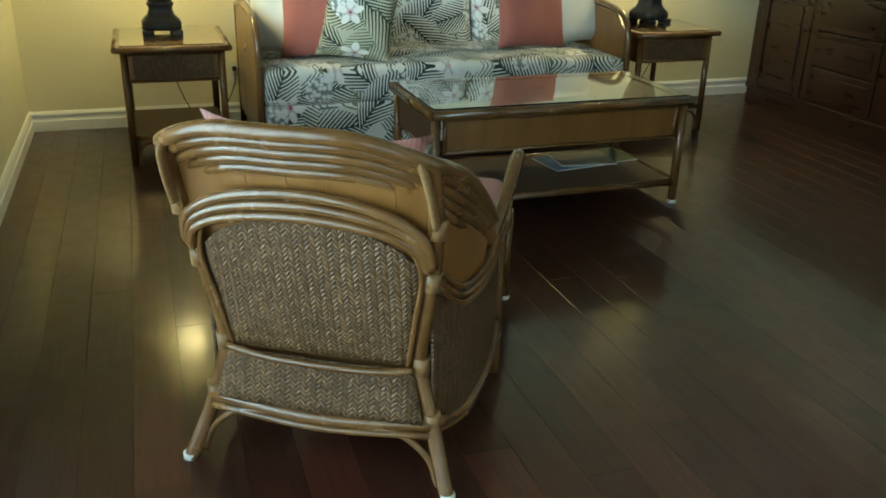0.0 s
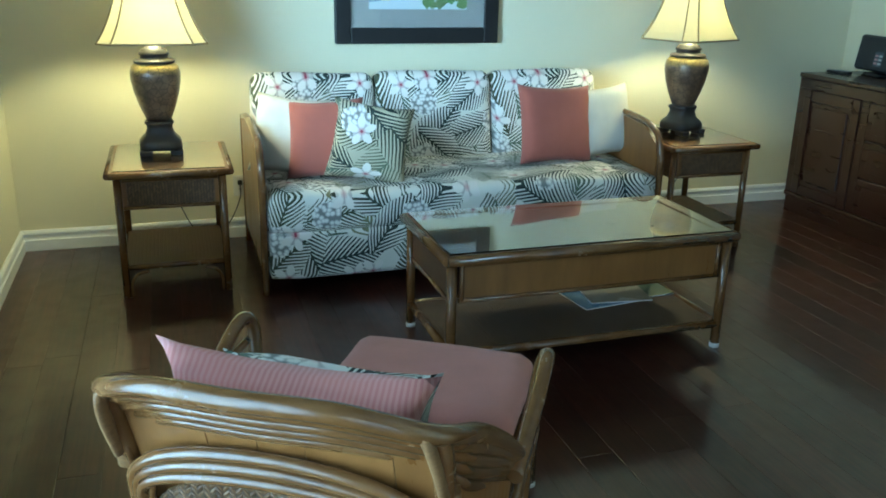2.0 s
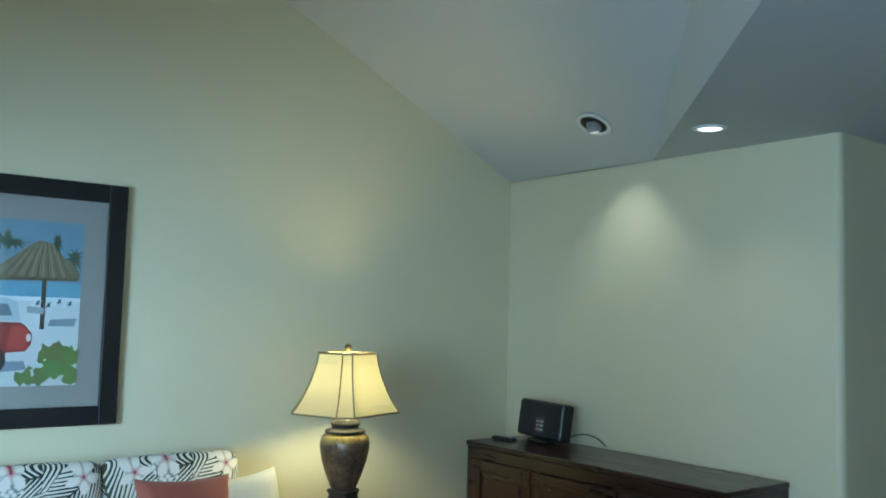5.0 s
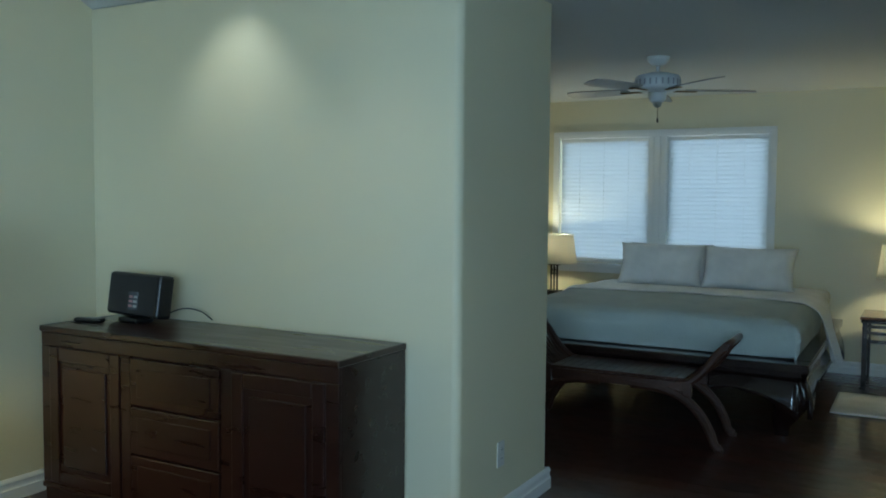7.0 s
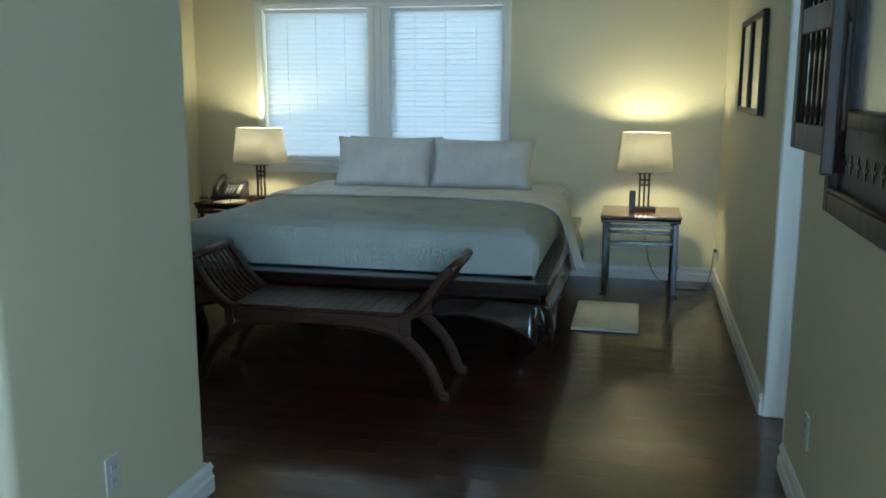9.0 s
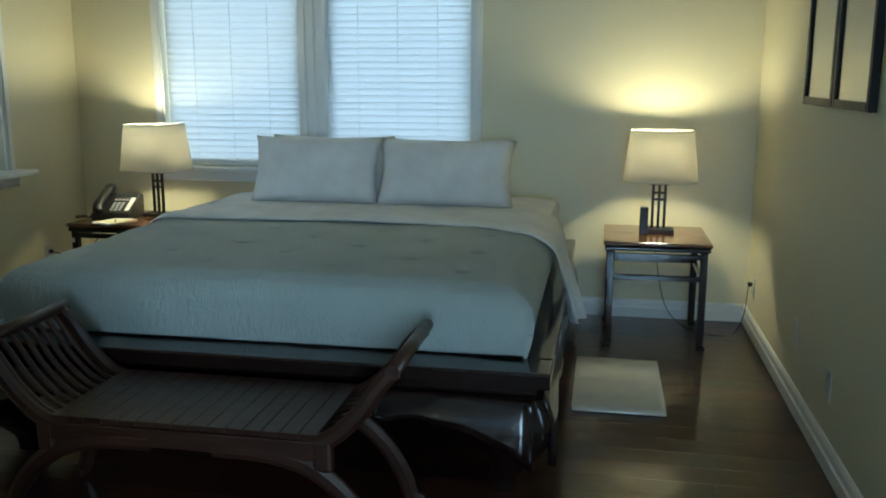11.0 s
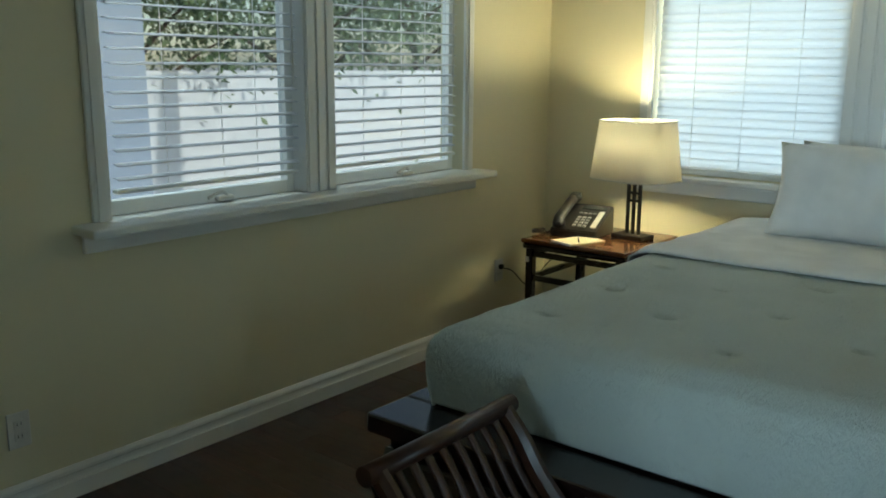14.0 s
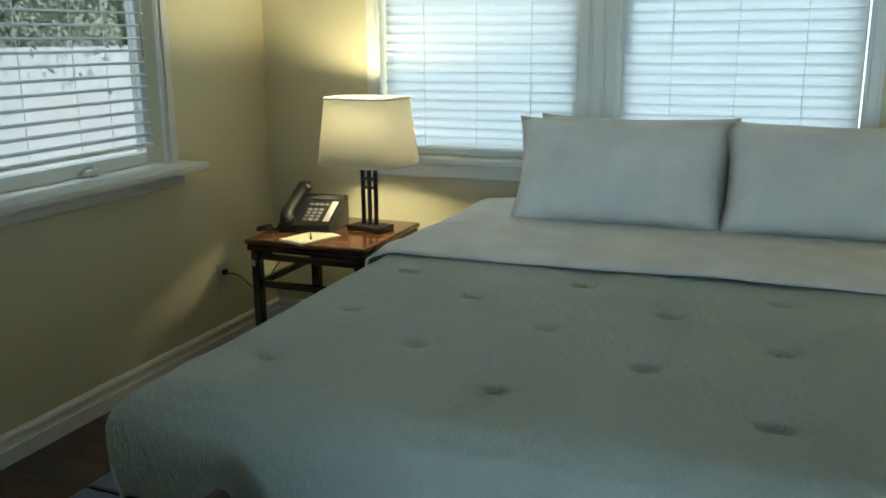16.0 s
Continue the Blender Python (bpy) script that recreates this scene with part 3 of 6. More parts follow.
side_window = thing("window_3", "white framed window in the living room's side wall", "window", kind="structure")
for y0, y1, z0, z1 in ((2.551, 2.61, 0.951, 2.049), (3.59, 3.649, 0.951, 2.049), (2.611, 3.589, 0.951, 1.01), (2.611, 3.589, 1.99, 2.049)):
    part("window_frame", box(W_X - 0.13, W_X - 0.085, y0, y1, z0, z1, 0.003), TRIM, side_window)
part("pane", box(W_X - 0.112, W_X - 0.106, 2.611, 3.589, 1.011, 1.989, 0), WINDOW_GLASS, side_window).visible_shadow = False
part("window_sill", box(W_X - 0.08, W_X + 0.03, 2.49, 3.71, 0.92, 0.949, 0.006), TRIM, side_window)


def window(name, label, flip, lo, hi, m0, m1, z0, z1, at, sill_out, sill_lo, sill_hi, crank):
    """A pair of casements with casing, stool, sashes, panes and slatted blinds.
    Local frame: s runs along the wall, d is the distance into the room (negative: into the wall)."""
    top = thing(name, label, "window", kind="structure")

    def b(s0, s1, d0, d1, za, zb, bevel=0.003):
        if flip:
            return box(at - d1, at - d0, s0, s1, za, zb, bevel)
        return box(s0, s1, at - d1, at - d0, za, zb, bevel)

    cw = 0.065
    for s0, s1, za, zb in ((lo - cw, lo, z0, z1 + cw), (hi, hi + cw, z0, z1 + cw), (lo, hi, z1, z1 + cw)):
        part("casing", b(s0, s1, 0.001, 0.02, za, zb, 0.006), TRIM, top)
        part("casing_bead", b(s0 + 0.015 if s1 - s0 < 0.1 else s0, s1 - 0.015 if s1 - s0 < 0.1 else s1, 0.0205, 0.028, za + (0.02 if s1 - s0 > 0.1 else 0), zb - 0.02, 0.003), TRIM, top)
    part("mullion", b(m0, m1, -0.10, 0.02, z0, z1, 0.004), TRIM, top)
    for k in range(3):
        w = (m1 - m0) / 3
        part("mullion_reed", b(m0 + k * w + 0.006, m0 + (k + 1) * w - 0.006, 0.0205, 0.03, z0, z1, 0.004), TRIM, top)
    part("window_sill", b(sill_lo, sill_hi, -0.10, sill_out, z0 - 0.032, z0 - 0.001, 0.008), TRIM, top)
    part("apron", b(sill_lo + 0.025, sill_hi - 0.025, 0.001, 0.022, z0 - 0.095, z0 - 0.033, 0.008), TRIM, top)
    for s0, s1 in ((lo, m0), (m1, hi)):
        f = 0.035
        for a0, a1, za, zb in ((s0, s0 + f, z0, z1), (s1 - f, s1, z0, z1), (s0 + f, s1 - f, z0, z0 + 0.05), (s0 + f, s1 - f, z1 - 0.035, z1)):
            part("sash", b(a0, a1, -0.10, -0.055, za, zb, 0.004), TRIM, top)
        pane = part("pane", b(s0 + f, s1 - f, -0.082, -0.077, z0 + 0.05, z1 - 0.035, 0), WINDOW_GLASS, top)
        pane.visible_shadow = False
        if crank:
            c = (s0 + s1) / 2 + 0.06
            cr = part("crank", b(c - 0.035, c + 0.035, -0.05, -0.018, z0 + 0.004, z0 + 0.026, 0.008), WHITE_PLASTIC, top, "white casement crank")
            part("crank_arm", tube([(c, at + 0.02, z0 + 0.03), (c - 0.04, at - 0.004, z0 + 0.045), (c - 0.10, at - 0.006, z0 + 0.028)] if not flip
                 else [(at, c, z0 + 0.03), (at, c - 0.05, z0 + 0.04), (at, c - 0.1, z0 + 0.03)], 0.006, 8), WHITE_PLASTIC, cr)
    return top


def blind(name, flip, s0, s1, at, z0, z1, pitch, tilt, cords, label, width=0.046, slat=None):
    """A slatted blind hanging in a casement."""
    top = thing(name, label, "window blind", *((at, (s0 + s1) / 2, 0) if flip else ((s0 + s1) / 2, at, 0)), 90 if flip else 0, group="window blinds")
    w = (s1 - s0) / 2
    part("headrail", box(-w, w, -0.02, 0.02, z1 - 0.035, z1, 0.003), TRIM, top)
    part("bottom_rail", box(-w, w, -0.018, 0.018, z0, z0 + 0.014, 0.003), TRIM, top)
    bm = bmesh.new()
    rows = []
    for k in range(4):
        a = (k / 3 - 0.5)
        yy, zz = a * width, 0.004 * (1 - 4 * a * a)
        rows.append((yy * math.cos(tilt) - zz * math.sin(tilt), yy * math.sin(tilt) + zz * math.cos(tilt)))
    vs = [[bm.verts.new((sx * (w - 0.004), yy, zz + dz)) for yy, zz in rows for dz in (0.0,)] for sx in (-1, 1)]
    vt = [[bm.verts.new((sx * (w - 0.004), yy, zz + 0.0022)) for yy, zz in rows] for sx in (-1, 1)]
    for k in range(3):
        bm.faces.new((vs[0][k], vs[0][k + 1], vs[1][k + 1], vs[1][k]))
        bm.faces.new((vt[0][k], vt[1][k], vt[1][k + 1], vt[0][k + 1]))
    for e in (0, 3):
        bm.faces.new((vs[0][e], vs[1][e], vt[1][e], vt[0][e]))
    first = part("slat", bm, slat or SLAT, top)
    first.location.z = z0 + pitch
    z = z0 + 2 * pitch
    while z < z1 - 0.045:
        s = new("slat", first.data)
        s.parent = top
        s.location.z = z
        z += pitch
    for c in cords:
        part("ladder_cord", tube([(c * w, 0.019, z0), (c * w, 0.019, z1 - 0.03)], 0.0016, 5), TRIM, top)
    part("tilt_wand", tube([(w * 0.93, -0.024, z1 - 0.04), (w * 0.93, -0.024, z1 - 0.75)], 0.004, 6), WHITE_PLASTIC, top)
    return top


window("window_1", "white framed double casement window with blinds above the bed", True, 2.69, 4.64, 3.583, 3.752, 0.85, 2.05, E_X, 0.05, 2.60, 4.74, False)
window("window_2", "white framed double casement window with reeded centre post", False, 6.95, 8.78, 7.775, 7.93, 0.88, 2.05, W_Y, 0.13, 6.82, 8.90, True)
for s0, s1 in ((2.695, 3.580), (3.755, 4.635)):
    blind("window_blind", True, s0, s1, E_X + 0.026, 0.875, 2.05, 0.040, radians(70), (-0.55, 0.0, 0.55), "white slatted blind half closed against bright daylight")
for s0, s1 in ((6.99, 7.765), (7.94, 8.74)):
    blind("window_blind", False, s0, s1, W_Y + 0.027, 0.955, 2.045, 0.046, radians(7), (-0.45, 0.15, 0.55), "white slatted blind with open slats", slat=SLAT_BACKLIT)

# ---- outdoors ----
ground_mat = paint("pale_paving", (0.50, 0.50, 0.48), 0.8, 0.3, 0.25)
_g = bmesh.new()
bmesh.ops.create_grid(_g, x_segments=4, y_segments=4, size=300, matrix=Matrix.Translation((5, 2, -0.35)))
structure("ground", _g, ground_mat, "pale paved ground outside the windows", "ground")
structure("backdrop", box(12.5, 12.52, -2, 7.5, -0.35, 6.5, 0), glow("sky_glow", (0.80, 0.93, 1.0), 3.9), "bright hazy daylight beyond the bedroom window", "backdrop")
STUCCO = paint("white_stucco", (0.74, 0.76, 0.78), 0.8, 0.3, 0.2)
garden_wall = thing("garden_wall", "white stucco garden wall with a rounded coping beyond the window", "garden wall", 17.0, 12.4, -0.35)
part("wall", box(-5.4, 8, 0, 0.25, 0, 1.55, 0.01), STUCCO, garden_wall)
part("coping", box(-5.45, 8.05, -0.04, 0.29, 1.551, 1.63, 0.03), STUCCO, garden_wall)
house = thing("neighbour_house", "house in shade, coloured blue-grey, with a low roof beyond the window", "house", 6.2, 12.0, -0.35)
# blue-grey is the wall's shade put into its colour, since the sun reaches it
SHADED_STUCCO = paint("shaded_stucco", (0.30, 0.36, 0.45), 0.8, 0.3)
part("wall", box(-5, 5.2, 0, 4, 0, 2.7, 0.01), SHADED_STUCCO, house)
part("roof", prism([(-5.4, -0.4), (5.6, -0.4), (5.6, 4.4), (-5.4, 4.4)], 2.701, 2.84), paint("grey_shingle", (0.20, 0.21, 0.22), 0.9, 0.5, 0.3), house)
for wx in (-3.4, 0.6, 3.4):
    wf = part("window", box(wx - 0.5, wx + 0.5, -0.03, 0.02, 0.9, 1.9, 0.004), TRIM, house)
    part("pane", box(wx - 0.43, wx + 0.43, -0.036, -0.031, 0.97, 1.83, 0), plastic("dark_pane", (0.05, 0.07, 0.08), 0.1), wf)
LEAF = Nodes("leaf")
_r = LEAF.add("NewGeometry").outputs["Random Per Island"]
LEAF = LEAF.done(LEAF.mix(_r, (0.06, 0.11, 0.045), (0.15, 0.21, 0.09)), 0.5)
BARK = wood("bark", (0.05, 0.035, 0.025), (0.12, 0.09, 0.06), 0.9, (30, 30, 5))


def tree(x, y, tall, wide, seed, leaves):
    rng = random.Random(seed)
    t = thing("tree", "leafy green garden tree beyond the window", "tree", x, y, -0.35, group="garden trees")
    bm = tube([(0, 0, 0), (0.05, 0.03, tall * 0.3), (-0.03, 0.06, tall * 0.6)], 0.07, 8, taper=0.03)
    tips = []
    for k in range(7):
        a, h = k * 2.4, tall * (0.20 + 0.055 * k)
        tip = (math.cos(a) * wide * 0.55, math.sin(a) * wide * 0.55, h + tall * 0.2)
        tube([(0, 0.03, h), (tip[0] * 0.5, tip[1] * 0.5, h + tall * 0.12), tip], 0.04, 6, 4, bm, taper=0.012)
        tips.append(tip)
    part("trunk", bm, BARK, t)
    verts, faces = [], []
    for k in range(leaves):
        c = rng.choice(tips)
        p = Vector(c) + Vector([rng.gauss(0, wide * 0.2) for _ in range(2)] + [rng.gauss(0, tall * 0.12)])
        d = Vector([rng.uniform(-1, 1) for _ in range(3)]).normalized()
        s = d.cross(Vector((rng.uniform(-1, 1), rng.uniform(-1, 1), 1.3))).normalized() * 0.034
        i = len(verts)
        verts += [p - d * 0.07, p + s, p + d * 0.07, p - s]
        faces.append((i, i + 1, i + 2, i + 3))
    me = bpy.data.meshes.new("crown")
    me.from_pydata([tuple(v) for v in verts], [], faces)
    me.materials.append(LEAF)
    c = new("crown", me)
    c.parent = t
    tagged(c, kind="stuff")


tree(12.6, 14.2, 5.4, 3.2, 3, 6500)
tree(15.6, 14.0, 5.6, 3.2, 5, 6500)
tree(19.0, 14.4, 5.2, 3.2, 8, 6000)

# ---- living room ----


def end_table(x, y, label):
    t = thing("end_table", label, "table", x, y, 0, group="rattan end tables")
    w, d, h = 0.255, 0.31, 0.58
    part("tabletop", box(-w, w, -d, d, h - 0.03, h - 0.004, 0.012, 3), RATTAN_PANEL, t)
    part("glass_sheet", box(-w + 0.02, w - 0.02, -d + 0.02, d - 0.02, h - 0.0035, h + 0.001, 0), TABLE_GLASS, t, "clear glass sheet").visible_shadow = False
    part("edge_pole", tube([(-w + 0.005, -d - 0.003, h - 0.018), (w - 0.005, -d - 0.003, h - 0.018)], 0.014, 10), RATTAN, t)
    for sx in (-1, 1):
        part("side_pole", tube([(sx * (w + 0.002), -d, h - 0.018), (sx * (w + 0.002), d, h - 0.018)], 0.014, 10), RATTAN, t)
        for sy in (-1, 1):
            lx, ly = sx * (w - 0.035), sy * (d - 0.04)
            part("leg", tube([(lx, ly, 0.0), (lx, ly, h - 0.03)], 0.017, 12), RATTAN, t)
            part("foot_brace", tube([(lx - sx * 0.022, ly, 0.0), (lx - sx * 0.024, ly, 0.06), (lx - sx * 0.05, ly, 0.105), (lx - sx * 0.1, ly, 0.118)], 0.008, 8), RATTAN, t)
        part("apron_side", box(sx * (w - 0.045) - 0.006, sx * (w - 0.045) + 0.006, -d + 0.055, d - 0.055, 0.40, h - 0.032, 0.003), WICKER_SIDE, t)
        part("shelf_rail_side", tube([(sx * (w - 0.035), -d + 0.05, 0.14), (sx * (w - 0.035), d - 0.05, 0.14)], 0.012, 8), RATTAN, t)
    drawer = part("drawer", box(-w + 0.052, w - 0.052, -d + 0.028, -d + 0.045, 0.405, h - 0.034, 0.003), RATTAN_PANEL, t)
    part("drawer_weave", box(-w + 0.072, w - 0.072, -d + 0.022, -d + 0.027, 0.425, h - 0.052, 0.002), WICKER, drawer, "woven rattan drawer front")
    for zz in (0.417, h - 0.043):
        part("bead", tube([(-w + 0.055, -d + 0.024, zz), (w - 0.055, -d + 0.024, zz)], 0.006, 8), RATTAN, drawer)
    part("apron_back", box(-w + 0.052, w - 0.052, d - 0.045, d - 0.035, 0.40, h - 0.032, 0.003), RATTAN_PANEL, t)
    part("shelf", box(-w + 0.035, w - 0.035, -d + 0.04, d - 0.04, 0.135, 0.152, 0.003), WICKER_TOP, t)
    for sy in (-1, 1):
        part("shelf_rail", tube([(-w + 0.05, sy * (d - 0.04), 0.14), (w - 0.05, sy * (d - 0.04), 0.14)], 0.012, 8), RATTAN, t)
    return t


end_table(0.355, 4.71, "glossy honey rattan end table with woven drawer front and shelf")
end_table(3.065, 4.70, "glossy honey rattan end table beside the sofa's far arm")


def urn_lamp(x, y, turn, label):
    t = thing("table_lamp", label, "lamp", x, y, 0.582, turn, group="urn table lamps")
    for sx in (-1, 1):
        for sy in (-1, 1):
            part("foot", box(sx * 0.068 - 0.028, sx * 0.068 + 0.028, sy * 0.068 - 0.028, sy * 0.068 + 0.028, 0, 0.022, 0.004), BRONZE, t)
    part("pedestal", lathe([(0.092, 0.022), (0.095, 0.03), (0.095, 0.055), (0.086, 0.068), (0.066, 0.088), (0.056, 0.118), (0.060, 0.134), (0.066, 0.140), (0.060, 0.150)], 24, 0.85), BRONZE, t, "dark bronze square pedestal")
    part("urn", lathe([(0.052, 0.150), (0.060, 0.165), (0.080, 0.215), (0.100, 0.28), (0.110, 0.335), (0.111, 0.365), (0.104, 0.395), (0.085, 0.41)], 28, 0.25), URN, t, "crackled bronze and gold urn body")
    part("collar", lathe([(0.088, 0.410), (0.092, 0.418), (0.088, 0.426), (0.062, 0.430), (0.060, 0.445), (0.066, 0.447), (0.066, 0.458), (0.058, 0.461), (0.058, 0.472), (0.04, 0.476), (0.036, 0.488), (0.012, 0.49), (0.010, 0.52)], 24, 0.2), BRONZE, t)
    # flared shade: an oblong with cut corners
    ring = [(0.74, -1), (1, -0.70), (1, 0.70), (0.74, 1), (-0.74, 1), (-1, 0.70), (-1, -0.70), (-0.74, -1)]
    heights = [(0.506, 0.230, 0.185), (0.545, 0.205, 0.165), (0.60, 0.178, 0.143), (0.67, 0.152, 0.121), (0.735, 0.134, 0.106), (0.786, 0.126, 0.10)]
    bm = bmesh.new()
    rows = [[bm.verts.new((a * w, b * d, z)) for a, b in ring] for z, w, d in heights]
    for p, q in zip(rows, rows[1:]):
        for k in range(8):
            bm.faces.new((p[k], p[(k + 1) % 8], q[(k + 1) % 8], q[k]))
    sh = part("shade", bm, SHADE_LIVING, t, "cream fabric bell shade with cut corners")
    mod = sh.modifiers.new("thickness", "SOLIDIFY")
    mod.thickness = 0.002
    for k in range(8):
        part("shade_rib", tube([(ring[k][0] * w * 1.012, ring[k][1] * d * 1.012, z) for z, w, d in heights], 0.0035, 6, 3), SHADE_BRAID, sh)
    for z, w, d in (heights[0], heights[-1]):
        loop = [(a * w * 1.01, b * d * 1.01, z) for a, b in ring]
        part("shade_trim", tube(loop + [loop[0]], 0.0045, 6, smooth_line=False), SHADE_BRAID, sh)
    part("stem", tube([(0, 0, 0.51), (0, 0, 0.56)], 0.011, 10), BRASS, t)
    part("harp", tube([(-0.055, 0, 0.56), (-0.066, 0, 0.66), (-0.03, 0, 0.75), (0, 0, 0.79), (0.03, 0, 0.75), (0.066, 0, 0.66), (0.055, 0, 0.56)], 0.002, 6), BRASS, t)
    part("finial", lathe([(0.004, 0.785), (0.006, 0.795), (0.014, 0.802), (0.017, 0.812), (0.013, 0.824), (0.0, 0.828)], 14), BRASS, t, "dark brass ball finial")
    part("bulb", lathe([(0.0, 0.56), (0.013, 0.565), (0.015, 0.585), (0.028, 0.625), (0.027, 0.645), (0.0, 0.665)], 14), BULB, t, "glowing bulb").visible_shadow = False
    lamp("bulb_light", "POINT", Matrix.Translation((x, y, 0.582 + 0.63)), 42, WARM, 0.05)
    return t


urn_lamp(0.325, 4.79, 0, "lit table lamp with crackled urn body and cream bell shade")
urn_lamp(3.07, 4.75, 20, "lit urn table lamp with cream shade beside the sofa's far arm")


def sofa():
    t = thing("sofa", "three-seat rattan sofa with tropical palm and orchid print cushions", "sofa", 1.72, 4.75, 0)
    half, front, back = 0.985, -0.42, 0.42
    for sx in (-1, 1):
        ox = sx * half
        arm = part("arm_panel", prism_side(ox - 0.012, ox + 0.012, [(front, 0.10), (back, 0.10), (back, 0.66), (0.15, 0.70), (front + 0.16, 0.68), (front + 0.03, 0.60), (front + 0.02, 0.42)]), RATTAN_PANEL, t, "rattan arm panel")
        part("arm_rail", tube([(ox, back, 0.67), (ox, 0.15, 0.71), (ox, front + 0.14, 0.69), (ox, front + 0.015, 0.60), (ox, front - 0.005, 0.42), (ox, front + 0.005, 0.2), (ox, front - 0.01, 0.0)], 0.017, 10), RATTAN, arm)
        part("arm_bottom_rail", tube([(ox, front, 0.11), (ox, back, 0.11)], 0.014, 8), RATTAN, arm)
        part("rear_leg", tube([(ox, back, 0.0), (ox, back, 0.68)], 0.017, 10), RATTAN, t)
    part("base", box(-half + 0.03, half - 0.03, front + 0.06, back, 0.09, 0.26, 0.01), DARK_WOOD, t)
    part("front_skirt", slab(-half + 0.022, half - 0.022, front - 0.045, front + 0.07, 0.07, 0.30, 0.03, 14, 0.006, 3), PRINT, t, "printed front panel")
    part("seat_cushion", slab(-half + 0.02, half - 0.02, front - 0.05, 0.24, 0.275, 0.475, 0.055, 18, 0.012, 5), PRINT, t, "printed seat cushion")
    w = (2 * half - 0.06) / 3
    for k in range(3):
        c = slab(-w / 2 + 0.003, w / 2 - 0.003, -0.085, 0.085, 0.0, 0.50, 0.06, 14, 0.012, 9 + k)
        o = part("back_cushion", c, PRINT, t, "printed back cushion")
        o.matrix_local = pose(-half + 0.03 + w * (k + 0.5), 0.24, 0.41, -13)
    part("back_rail", tube([(-half, back, 0.66), (half, back, 0.66)], 0.016, 10), RATTAN, t)
    part("back_panel", box(-half + 0.02, half - 0.02, back - 0.012, back + 0.004, 0.11, 0.66, 0.003), RATTAN_PANEL, t)
    return t


def prism_side(x0, x1, outline):
    out = bmesh.new()
    a = [out.verts.new((x0, y, z)) for y, z in outline]
    b = [out.verts.new((x1, y, z)) for y, z in outline]
    out.faces.new(a)
    out.faces.new(b[::-1])
    for i in range(len(a)):
        k = (i + 1) % len(a)
        out.faces.new((a[i], b[i], b[k], a[k]))
    return out


sofa()


def pillow(label, material, x, y, z, w, h, thick, lean, turn, roll=0, seed=0, name="throw_pillow", group="sofa pillows", corner=0.10):
    ob = part(name, cushion(w, h, thick, 18, 0.018, seed, 0.55, corner), material)
    ob.matrix_world = pose(x, y, z, 0, 0, turn) @ pose(0, 0, 0, -lean, roll, 0)
    return tagged(ob, label, "pillow", group)


pillow("white cotton throw pillow leaning on the sofa arm", CREAM, 0.905, 4.70, 0.655, 0.37, 0.38, 0.12, 18, -30, 3, 1)
pillow("coral red cotton throw pillow leaning on the sofa back", CORAL, 1.06, 4.585, 0.655, 0.37, 0.38, 0.12, 20, -22, -4, 2)
pillow("palm print throw pillow tilted in front of a coral one", PRINT_DIM_LIT, 1.255, 4.49, 0.65, 0.38, 0.38, 0.13, 24, -12, 9, 3)
pillow("coral red cotton throw pillow beside a white one", CORAL, 2.28, 4.68, 0.665, 0.43, 0.41, 0.13, 16, 6, 3, 4)
pillow("white cotton throw pillow behind a coral one", CREAM, 2.575, 4.74, 0.66, 0.40, 0.38, 0.12, 14, 14, -2, 5)


